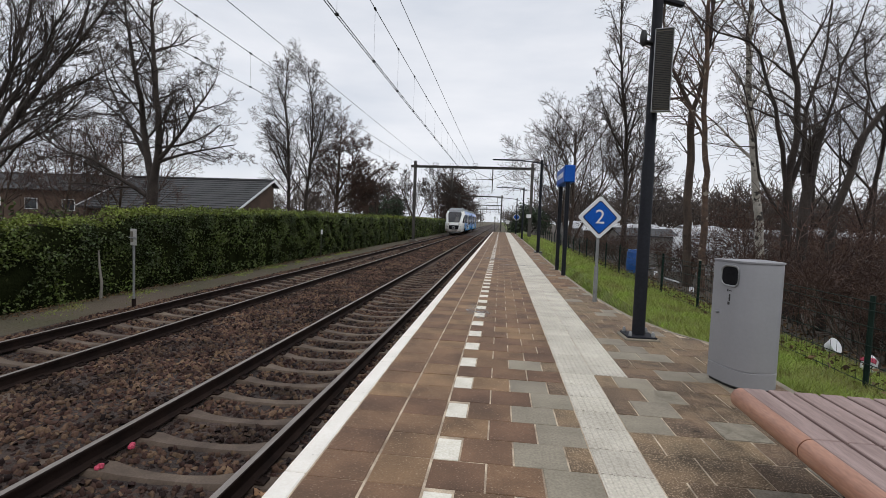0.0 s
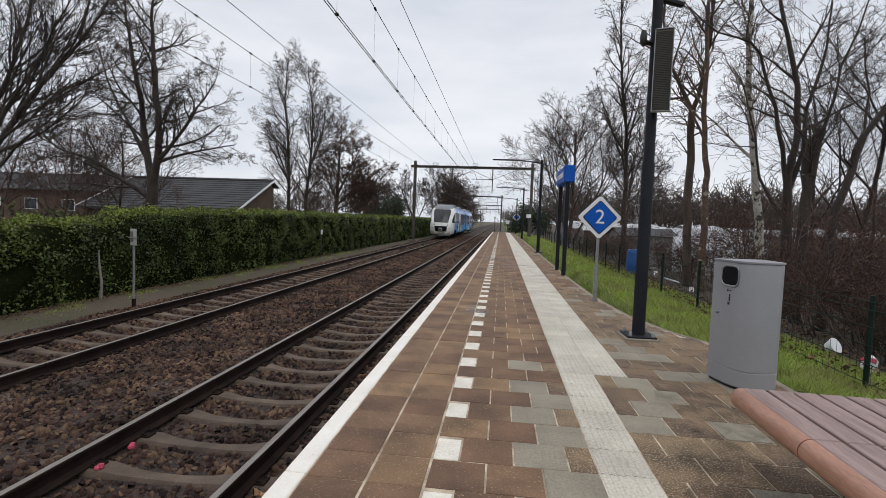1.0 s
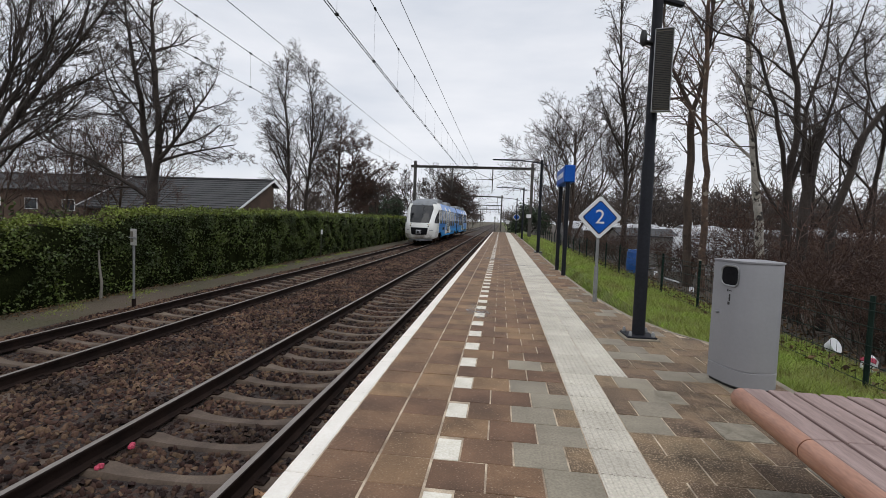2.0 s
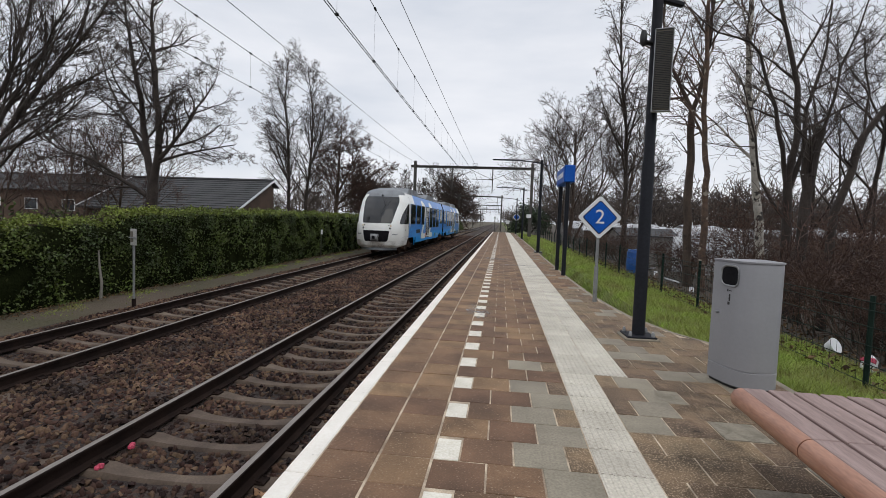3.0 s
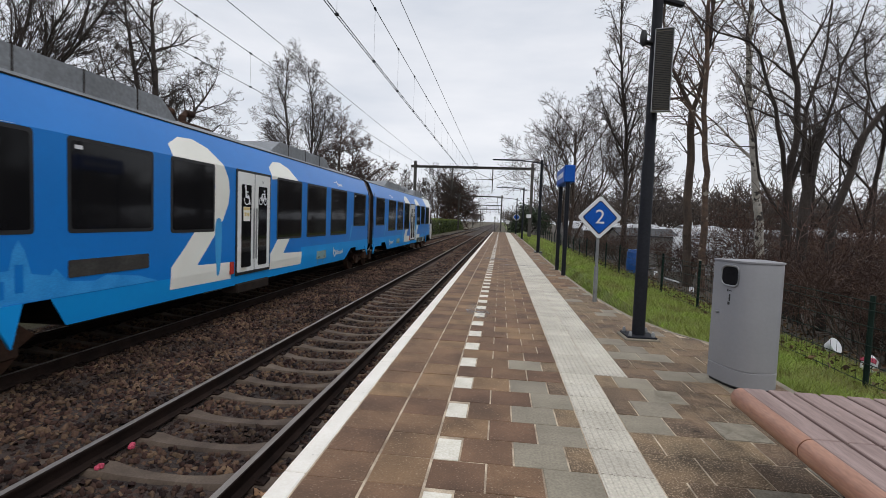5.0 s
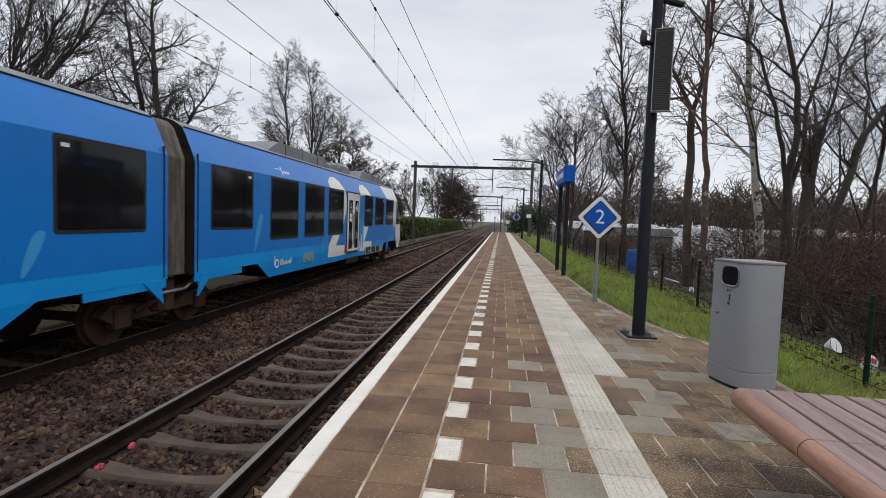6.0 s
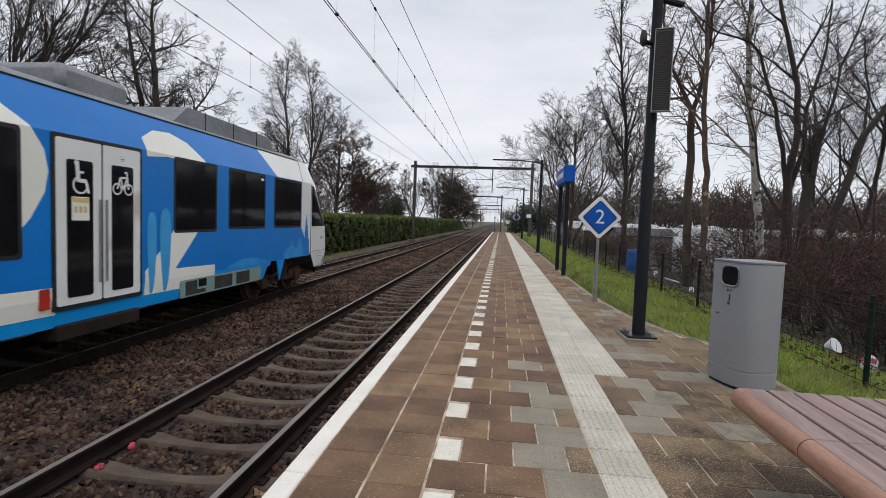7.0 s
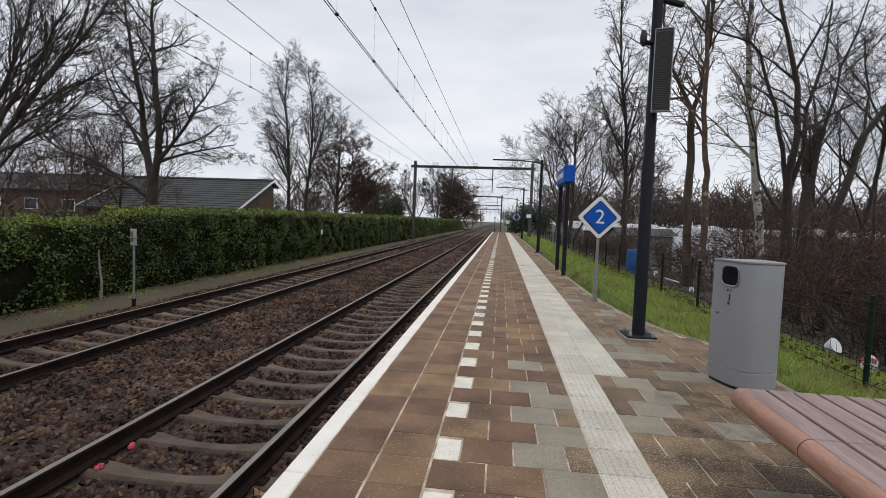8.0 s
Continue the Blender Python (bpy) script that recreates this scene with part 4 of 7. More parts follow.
        door = part("door", side_plate(9.15, 10.62, 0.80, 2.98, side, 0.014, 0.03), M_BLACK, body, "white double-leaf passenger door")
        for a, b in ((9.20, 9.87), (9.90, 10.57)):
            part("door_leaf", side_plate(a, b, 0.86, 2.93, side, 0.022, 0.03), M_TRAIN_WHITE, body)
            part("door_pane", side_plate(a + 0.14, b - 0.14, 0.95, 2.68, side, 0.028, 0.03), M_SIDE_GLASS, body)
        door_icons(side, body)
        for sy in (9.83, 9.94):
            part("door_grip", Geo().tube([(side * 1.415, sy, 1.1), (side * 1.415, sy, 2.2)], 0.014, 6), M_GALV, body)
        part("door_step", Geo().box(side * 1.05 if side > 0 else -1.40, side * 1.40 if side > 0 else -1.05, 9.2, 10.57, 0.42, 0.62, 0.02), M_UNDER, body)
        livery(side, body)
        a = 8.95 if side > 0 else 10.66
        part("side_marker_lamp", side_plate(a, a + 0.13, 0.85, 1.10, side, 0.02, 0.02), M_RED, body, "red marker lamp beside the door")
    for s in (-1, 1):
        mark = Geo()
        for k in range(6):
            pts = [nose_point(s * (0.40 + 0.03 * k + da), z, 0.006) for da, z in ((0, 1.17), (0.022, 1.17), (0.022, 1.24), (0, 1.24))]
            mark.face(pts)
        part("maker_mark", mark, M_TRAIN_ROOF, body)
        for z0, z1, sa, sb in ((1.055, 1.068, 1.25, 2.5), (0.90, 0.908, 1.75, 2.3), (0.985, 0.993, 1.75, 2.3), (0.62, 1.06, 1.22, 1.235)):
            seam = nose_patch(z0, z1, (lambda z, s=s, q=sa: s * nose_a(q, z)), (lambda z, s=s, q=sb: s * nose_a(q, z)), 6, 14, 0.003)
            part("panel_seam", seam, M_TRAIN_ROOF, body)
        for q in (1.72, 1.79):
            part("number_bar", nose_patch(1.40, 1.49, (lambda z, s=s, q=q: s * nose_a(q, z)), (lambda z, s=s, q=q: s * nose_a(q + 0.045, z)), 2, 2, 0.004), M_UNDER, body)
    # roof equipment
    for outline in ([(4.0, 3.6), (4.45, 3.95), (7.5, 3.97), (7.95, 3.6)], [(11.3, 3.58), (11.9, 3.95), (15.1, 3.93), (15.8, 3.58)]):
        fairing = part("roof_fairing", Geo().prism(outline, "x", -0.98, 0.98), M_TRAIN_ROOF, body, "grey roof equipment fairing", smooth=True)
        a, b = outline[0][0], outline[-1][0]
        for k in range(1, 4):
            q = a + (b - a) * k / 4
            part("fairing_joint", Geo().box(-0.985, 0.985, q - 0.012, q + 0.012, 3.62, 3.972, 0.0), M_UNDER, fairing)
    if rear:
        part("roof_unit", Geo().box(-0.85, 0.85, 8.7, 9.95, 3.6, 4.02, 0.1), M_TRAIN_ROOF, body, "grey roof cooling unit", smooth=True)
        pipes = [(0.7, 10.5)]
    else:
        pipes = [(0.7, 8.45), (0.45, 8.2)]
    for x, q in pipes:
        part("exhaust", Geo().tube([(x, q, 3.5), (x, q, 3.86), (x, q + 0.1, 3.93), (x, q + 0.3, 3.95)], 0.07, 10).box(x - 0.15, x + 0.15, q - 0.15, q + 0.7, 3.5, 3.74, 0.02), M_BOGIE, body, "rusty brown exhaust pipe", smooth=True)
    for a, b, z0 in ((5.6, 8.6, 0.5), (11.0, 15.5, 0.5)):
        part("underfloor_case", Geo().box(-1.1, 1.1, a, b, z0, 0.97, 0.04), M_UNDER, body)
    # seams and the gutter along the roof
    for side in (-1, 1):
        part("panel_seam", side_plate(19.0, 19.03, 1.0, 3.1, side, 0.006, 0.004), M_UNDER, body)
        part("roof_seam", paint([(3.03, 3.55), (3.055, 3.55), (3.245, 3.0), (3.22, 3.0)], side, 0.006), M_UNDER, body)
        part("panel_seam", side_plate(2.60, 2.615, 1.0, 2.95, side, 0.006, 0.004), M_UNDER, body)
        part("gutter", Geo().prism([(side * 1.122, 3.55), (side * 1.143, 3.55), (side * 1.138, 3.568), (side * 1.118, 3.572)], "y", 3.1, 19.05), M_UNDER, body)
    return body


def build_train():
    train = thing("train", "blue and white two-car diesel railcar running on the far track", "train", pose(FAR, 69.0, RAIL))
    build_car(train, pose(0, 0, 0))
    build_car(train, pose(0, 2 * HALF_LEN, 0, 0, 0, 180), True)
    bell = Geo()
    zs = [1.0, 1.22, 2.2, 2.98, 3.28, 3.5, 3.62]
    ring = [(wide(z) * 0.93, z) for z in zs] + [(-wide(z) * 0.93, z) for z in reversed(zs)]
    rows = [[(x * k, s, z) for x, z in ring + ring[:1]] for s, k in [(19.08 + 0.053 * i, 1.0 if i % 2 else 0.955) for i in range(13)]]
    bell.grid(rows)
    part("gangway_bellows", bell, M_BELLOWS, train, "folded grey rubber bellows")
    for side in (-1, 1):
        part("coupling_strut", Geo().tube([(side * 1.25, 18.7, 0.98), (side * 1.2, 19.0, 0.72), (side * 1.2, 19.8, 0.72), (side * 1.25, 20.2, 0.98)], 0.03, 6), M_GALV, train)
    sets = []
    for mid in (3.8, HALF_LEN, 2 * HALF_LEN - 3.8):
        b = Geo()
        for side in (-1, 1):
            b.prism([(mid - 1.35, 0.5), (mid - 1.15, 0.66), (mid - 0.5, 0.58), (mid - 0.3, 0.4), (mid + 0.3, 0.4), (mid + 0.5, 0.58), (mid + 1.15, 0.66), (mid + 1.35, 0.5), (mid + 1.1, 0.36), (mid - 1.1, 0.36)], "x", side * 0.98 - 0.08, side * 0.98 + 0.08)
            for q in (-0.95, 0.95):
                b.box(side * 1.02 - 0.1, side * 1.02 + 0.1, mid + q - 0.16, mid + q + 0.16, 0.27, 0.58, 0.03)
            b.tube([(side * 0.98, mid, 0.42), (side * 0.98, mid, 0.9)], 0.22, 12)
            b.tube([(side * 1.08, mid - 0.7, 0.5), (side * 1.08, mid + 0.5, 0.75)], 0.04, 6)
        b.box(-1, 1, mid - 0.3, mid + 0.3, 0.45, 0.85, 0.03)
        part("bogie", b, M_BOGIE, train, "rusty brown bogie frame")
        for q in (-0.95, 0.95):
            w = Geo()
            for side in (-1, 1):
                w.tube([(side * 0.70, 0, 0), (side * 0.735, 0, 0), (side * 0.74, 0, 0), (side * 0.83, 0, 0)], [0.44, 0.44, 0.41, 0.405], 28)
                w.tube([(side * 0.83, 0, 0), (side * 0.86, 0, 0)], [0.12, 0.1], 12)
                for k in range(4):
                    c, s = math.cos(k * math.pi / 2) * 0.26, math.sin(k * math.pi / 2) * 0.26
                    w.tube([(side * 0.825, c, s), (side * 0.838, c, s)], 0.035, 6)
            w.tube([(-0.7, 0, 0), (0.7, 0, 0)], 0.08, 10)
            sets.append((part("wheelset", w, M_BOGIE, train, smooth=True, at=pose(0, mid + q, 0.41)), mid + q))
    return train, sets


# where the nose is along the line, second by second
NOSE = [(0.0, 69.0), (0.5, 61.3), (1.0, 53.8), (1.5, 46.5), (2.2, 36.45), (2.8, 28.05), (3.0, 25.3), (3.5, 18.72), (4.0, 12.42), (4.5, 6.2), (4.7, 3.77),
        (5.2, -2.25), (5.8, -9.45), (6.0, -11.82), (6.5, -17.55), (7.0, -23.05), (7.5, -28.53), (8.0, -33.95)]
train, wheelsets = build_train()


# ---------------------------------------------------------------- platform furniture
def build_lamp(x, y, speaker=False, label="dark steel platform lamp post with a long arm"):
    """A square post on a bolted foot plate with a slim lamp arm over the platform."""
    lamp = thing("platform_lamp", label, "lamp post", pose(x, y, 0, 0, 0, 2), group="platform lamps")
    part("footing", Geo().box(-0.2, 0.2, -0.2, 0.2, -0.05, 0.025, 0.01), M_TILE_GREY, lamp, "concrete footing slab")
    plate = part("base_plate", Geo().box(-0.17, 0.17, -0.17, 0.17, 0.025, 0.045, 0.004), M_POLE, lamp)
    for sx in (-1, 1):
        for sy in (-1, 1):
            part("bolt", Geo().tube([(sx * 0.13, sy * 0.13, 0.045), (sx * 0.13, sy * 0.13, 0.075), (sx * 0.13, sy * 0.13, 0.1)], [0.022, 0.02, 0.012], 6), M_GALV, plate)
    part("post", Geo().tube([(0, 0, 0.045), (0, 0, 2.08), (0, 0, 2.12), (0, 0, 4.18)], [0.074, 0.072, 0.062, 0.058], 18), M_POLE, lamp, smooth=True)
    arm = part("arm", Geo().tube([(0, 0, 4.02), (-0.5, 0, 4.08), (-0.95, 0, 4.12)], [0.035, 0.03, 0.028], 8), M_POLE, lamp, smooth=True)
    part("lamp_head", Geo().box(-2.2, -0.85, -0.06, 0.06, 4.1, 4.16, 0.02), M_POLE, arm, "long slim unlit lamp head")
    part("bracket", Geo().box(0.0, 0.25, -0.035, 0.035, -0.025, 0.03, 0.012, turn=Matrix.Translation((0.05, 0, 3.97)) @ Matrix.Rotation(radians(14), 4, "Y")), M_POLE, lamp)
    if speaker:
        sp = part("loudspeaker", Geo().box(-0.092, 0.092, -0.055, 0.055, 2.67, 3.57, 0.012), M_SPEAKER, lamp, "tall grey column loudspeaker", at=pose(0.05, -0.13, 0, 0, 0, -17))
        rim = Geo()
        for a, b, z0, z1 in ((-0.1, -0.09, 2.655, 3.585), (0.09, 0.1, 2.655, 3.585), (-0.1, 0.1, 2.655, 2.667), (-0.1, 0.1, 3.573, 3.585)):
            rim.box(a, b, -0.066, 0.0, z0, z1, 0.002)
        part("speaker_rim", rim, M_GALV, sp, "bright metal rim")
        for k in range(44):
            part("grille_slat", GRILLE, None, sp, at=pose(0, -0.058, 2.695 + k * 0.0197))
        cam_part = Geo()
        cam_part.tube([(-0.06, -0.02, 3.47), (-0.13, -0.05, 3.47)], 0.03, 8)
        cam_part.tube([(-0.16, -0.06, 3.60), (-0.16, -0.06, 3.53), (-0.16, -0.06, 3.46), (-0.16, -0.06, 3.42)], [0.026, 0.042, 0.038, 0.012], 12)
        part("dome_camera", cam_part, M_BLACK, lamp, smooth=True)
    return lamp


GRILLE = Geo().box(-0.086, 0.083, -0.004, 0.004, -0.004, 0.004, 0.0).mesh("grille_slat", M_BLACK)
build_lamp(1.70, 6.05, True, "dark steel lamp post carrying a loudspeaker beside the verge")
for x, y in ((1.70, 22.3), (1.72, 40.0), (1.74, 57.5)):
    build_lamp(x, y)


def build_number_sign(x, y, z, size, turn, post_h):
    sign = thing("platform_number_sign", "blue and white diamond sign with numeral on a thin post", "sign", pose(x, y, 0, 0, 0, turn), group="platform number signs")
    part("post", Geo().tube([(0, 0.02, -0.05), (0, 0.02, post_h)], 0.026, 10), M_GALV, sign, smooth=True)
    part("sleeve", Geo().tube([(0, 0.02, -0.05), (0, 0.02, 0.62)], 0.036, 10), M_GALV, sign, smooth=True)

    def diamond(r, y0, y1):
        g = Geo()
        c = 0.06 * r
        out = [(0 - c, r - c), (c, r - c), (r - c, c), (r - c, -c), (c, -r + c), (-c, -r + c), (-r + c, -c), (-r + c, c)]
        return g.prism([(a, z + b) for a, b in out], "y", y0, y1)
    plate = part("plate", diamond(size, -0.035, 0.0), M_WHITE, sign, "white diamond plate")
    part("border", diamond(size * 0.80, -0.040, -0.036), M_NIGHT, plate)
    part("field", diamond(size * 0.74, -0.044, -0.041), M_BLUE_SIGN, plate, "blue diamond field")
    me = text_mesh("2", size * 0.92, 0.002, "numeral")
    me.materials.append(M_WHITE)
    part("numeral", me, None, plate, "white numeral two", at=pose(0, -0.047, z - 0.0, 90, 0, 0))
    for dz in (-0.1, 0.1):
        part("clamp", Geo().box(-0.05, 0.05, -0.004, 0.05, z + dz - 0.02, z + dz + 0.02, 0.004), M_GALV, sign)


build_number_sign(1.68, 8.68, 1.475, 0.375, 3, 1.45)
build_number_sign(1.85, 60.5, 2.0, 0.5, 3, 2.0)


def build_name_sign():
    sign = thing("station_name_sign", "blue station name box on two dark posts", "sign", pose(1.67, 12.95, 0))
    for y in (0.0, 1.5):
        part("post", Geo().box(-0.05, 0.05, y - 0.05, y + 0.05, -0.05, 2.44, 0.012), M_POLE, sign)
    box = part("sign_box", Geo().box(-0.11, 0.16, -0.1, 1.62, 2.42, 2.86, 0.02), M_BLUE_SIGN, sign, "blue illuminated sign housing")
    part("name_panel", Geo().box(-0.116, -0.108, -0.05, 1.57, 2.46, 2.82, 0.002), M_BLUE_SIGN, box)
    # the name itself is too small to read: plain bars
    for k in range(5):
        part("name_bar", Geo().box(-0.12, -0.117, 0.1 + 0.27 * k, 0.28 + 0.27 * k, 2.57, 2.7, 0.0), M_WHITE, box)
    part("lamp_hood", Geo().box(0.0, 0.08, 0.02, 0.12, 2.86, 2.95, 0.02), M_WHITE, box)


build_name_sign()


for x, y, rx, ry, turn in ((-0.30, 7.15, 0.16, 0.5, 10), (-0.10, 17.6, 0.5, 0.5, 0), (0.55, 15.3, 0.6, 0.22, 0), (-0.2, 44.0, 0.9, 0.6, 0)):
    g = Geo()
    g.face([(rx * math.cos(2 * math.pi * k / 20) * (1 + 0.2 * math.sin(3.1 * k)), ry * math.sin(2 * math.pi * k / 20) * (1 + 0.2 * math.cos(2.3 * k)), 0.0) for k in range(20)])
    thing("paint_stain", "faint pale residue of old paint on the paving", "stain", pose(x, y, 0.0085, 0, 0, turn), g, M_STAIN, group="paint stains")


# two thin, broken dark patches on the paving beside the bench
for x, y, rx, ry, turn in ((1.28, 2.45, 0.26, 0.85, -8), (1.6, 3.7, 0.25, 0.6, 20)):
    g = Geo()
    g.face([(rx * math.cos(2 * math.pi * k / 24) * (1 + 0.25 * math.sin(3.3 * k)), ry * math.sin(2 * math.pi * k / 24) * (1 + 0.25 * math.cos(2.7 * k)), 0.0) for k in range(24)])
    thing("dark_paving_patch", "dark uneven patches on the brown paving tiles", "stain", pose(x, y, 0.0075, 0, 0, turn), g, M_DARK_PATCH, group="grime stains")


def build_bin():
    """A tall litter bin with a bulging front and a flat back."""
    width, deep, tall, power = 0.212, 0.42, 1.07, 3.2

    def skin(u, z, out=0.0):
        w = math.pi * u
        c, s = math.cos(w), math.sin(w)
        x = -(width + out) * math.copysign(abs(c) ** (2 / power), c)
        y = -(deep + out) * abs(s) ** (2 / power)
        return (x, y, z)
    litter = thing("litter_bin", "grey painted steel litter bin standing on the paving", "bin", pose(2.112, 4.62, 0, 0, 0, 11))
    us = [i / 40 for i in range(41)]
    g = Geo()
    zs = [0.03, 0.16, 0.166, 0.172, tall - 0.02, tall - 0.006, tall]
    outs = [0, 0, -0.006, 0, 0, -0.004, -0.016]
    g.grid([[skin(u, z, o) for u in us] for z, o in zip(zs, outs)])
    g.grid([[(-width, 0, z), (width, 0, z)] for z in (0.03, tall)])
    g.face([skin(u, tall, -0.016) for u in us])
    g.face([skin(u, 0.03) for u in us])
    body = part("body", g, M_BIN, litter, smooth=True)
    part("plinth", Geo().prism([skin(u, 0, -0.02)[:2] for u in us], "z", 0.0, 0.03), M_BLACK, litter)
    part("lid", Geo().prism([skin(u, 0, 0.006)[:2] for u in us], "z", tall - 0.001, tall + 0.012), M_BIN, litter, "flat grey lid", smooth=True)

    def oval(u0, u1, z0, z1, out, n=28):
        pts = []
        for k in range(n):
            w = 2 * math.pi * k / n
            c, s = math.cos(w), math.sin(w)
            uu = (u0 + u1) / 2 + (u1 - u0) / 2 * math.copysign(abs(c) ** 0.55, c)
            zz = (z0 + z1) / 2 + (z1 - z0) / 2 * math.copysign(abs(s) ** 0.55, s)
            pts.append((uu, zz, out))
        return pts
    rim, hole = Geo(), Geo()
    o = [skin(u, z, d) for u, z, d in oval(0.030, 0.200, 0.855, 1.045, 0.003)]
    p = [skin(u, z, d) for u, z, d in oval(0.035, 0.195, 0.861, 1.039, 0.012)]
    q = [skin(u, z, d) for u, z, d in oval(0.041, 0.189, 0.868, 1.032, 0.011)]
    r = [skin(u, z, d) for u, z, d in oval(0.044, 0.186, 0.872, 1.028, 0.006)]
    rim.grid([[*row, row[0]] for row in (o, p, q, r)])
    hole.face([(a, b, c) for a, b, c in r])
    part("slot_rim", rim, M_GALV, body, "pressed bright rim of the slot", smooth=True)
    # the body is not cut; this black face paints the slot's inner shade
    part("slot", hole, M_PANEL_SHADE, body, "flat black oval painted as the slot's dark inside")
    for u, z, w, h in ((0.095, 0.825, 0.012, 0.022), (0.12, 0.823, 0.028, 0.008), (0.115, 0.765, 0.014, 0.06), (0.11, 0.715, 0.02, 0.025)):
        gg = Geo()
        gg.face([skin(u + du * w / 2, z + dz * h / 2, 0.002) for du, dz in ((-1, -1), (1, -1), (1, 1), (-1, 1))])
        part("pictogram", gg, M_BLACK, body)
    a, b = Vector(skin(0.03, 0.62, 0.0)), Vector(skin(0.03, 0.62, 0.03))
    part("lock", Geo().tube([a, b], [0.014, 0.01], 8), M_GALV, body)


build_bin()


def build_bench():
    """Wide slatted seat in modules, with a thick rounded front rail."""
    bench = thing("platform_bench", "backless bench of weathered slats with rounded red-brown front edge", "bench", pose(1.325, 2.87, 0, 0, 0, -1.5))
    for k in range(3):
        y1, y0 = -0.66 * k - 0.004, -0.66 * (k + 1) + 0.004
        arc = [(0.055 - 0.055 * math.cos(radians(a)), 0.397 + 0.057 * math.sin(radians(a))) for a in range(-90, 91, 15)]
        nose = Geo()
        rows = [[(x + dx, y, z) for x, z in arc] + [(0.055, y, 0.452)] for y, dx in ((y0 + 0.004, 0.004), (y0, 0.0), (y1, 0.0), (y1 - 0.004, 0.004))]
        rows = [[(x, y, z) for x, y, z in r] for r in (rows[0], rows[1], rows[2], rows[3])]
        nose.grid([rows[1], rows[2]])
        nose.face(rows[1])
        nose.face(rows[2])
        part("front_rail", nose, M_WOODEDGE, bench, "rounded red-brown front rail", smooth=True)
        for j in range(7):
            x0 = 0.058 + 0.132 * j
            part("slat", Geo().box(x0, x0 + 0.113, y0, y1, 0.412, 0.455, 0.004), M_WOOD, bench, "weathered pinkish-brown slat")
    for y in (-0.33, -1.0, -1.75):
        part("leg", Geo().box(0.3, 0.9, y - 0.03, y + 0.03, 0.36, 0.418, 0.008).box(0.42, 0.49, y - 0.03, y + 0.03, 0, 0.36, 0.008).box(0.75, 0.82, y - 0.03, y + 0.03, 0, 0.36, 0.008), M_POLE, bench)


build_bench()


# ---------------------------------------------------------------- overhead line
def build_gantry(y, left, right, z_ground_l, z_ground_r, beam=6.55):
    gantry = thing("catenary_gantry", "weathered steel portal carrying the overhead wires", "gantry", pose(0, y, 0), group="catenary gantries")
    for x, zg in ((left, z_ground_l), (right, z_ground_r)):
        post = Geo()
        post.box(x - 0.13, x + 0.13, -0.14, -0.12, zg, 7.08).box(x - 0.13, x + 0.13, 0.12, 0.14, zg, 7.08).box(x - 0.012, x + 0.012, -0.12, 0.12, zg, 7.08)
        part("mast", post, M_MAST, gantry)
        part("foundation", Geo().box(x - 0.4, x + 0.4, -0.4, 0.4, zg - 0.4, zg + 0.22, 0.04), M_KERBSIDE, gantry)
    b = Geo().box(left - 0.45, right + 0.3, -0.1, 0.1, beam + 0.09, beam + 0.12).box(left - 0.45, right + 0.3, -0.1, 0.1, beam - 0.12, beam - 0.09).box(left - 0.45, right + 0.3, -0.012, 0.012, beam - 0.09, beam + 0.09)
    part("beam", b, M_MAST, gantry)
    for mid in (NEAR, FAR):
        part("support", Geo().box(mid - 0.22, mid + 0.22, -0.06, 0.06, beam + 0.12, beam + 0.17).box(mid - 0.22, mid - 0.17, -0.05, 0.05, beam + 0.17, beam + 0.35).box(mid + 0.17, mid + 0.22, -0.05, 0.05, beam + 0.17, beam + 0.35).box(mid - 0.25, mid + 0.25, -0.05, 0.05, beam + 0.35, beam + 0.39), M_GALV, gantry)
        hang = mid + 1.75
        part("drop_post", Geo().tube([(hang, 0, beam - 0.1), (hang, 0, 4.3)], 0.05, 8), M_MAST, gantry)
        part("insulator", Geo().tube([(hang, 0, 5.45), (hang, 0, 5.5), (hang - 0.05, 0, 5.42), (hang - 0.4, 0, 5.42)], [0.09, 0.1, 0.07, 0.05], 8), M_SPEAKER, gantry)
        part("cantilever", Geo().tube([(hang, 0, 5.42), (mid - 0.3, 0, 5.44)], 0.03, 6).tube([(hang, 0, 4.72), (mid - 0.2, 0, 4.66)], 0.022, 6), M_MAST, gantry)
        part("stay", Geo().tube([(hang, 0, 5.42), (hang + 2.4, 0, beam - 0.1)], 0.02, 5).tube([(hang, 0, 5.42), (hang - 2.4, 0, beam - 0.1)], 0.02, 5), M_MAST, gantry)


build_gantry(48.0, -8.68, 2.79, -0.95, -0.6)
build_gantry(106.0, -9.3, -0.05, -0.95, -0.9, 6.7)
build_gantry(162.0, -9.3, -0.2, -0.95, -0.9, 6.7)
build_gantry(218.0, -9.3, -0.2, -0.95, -0.9, 6.7)


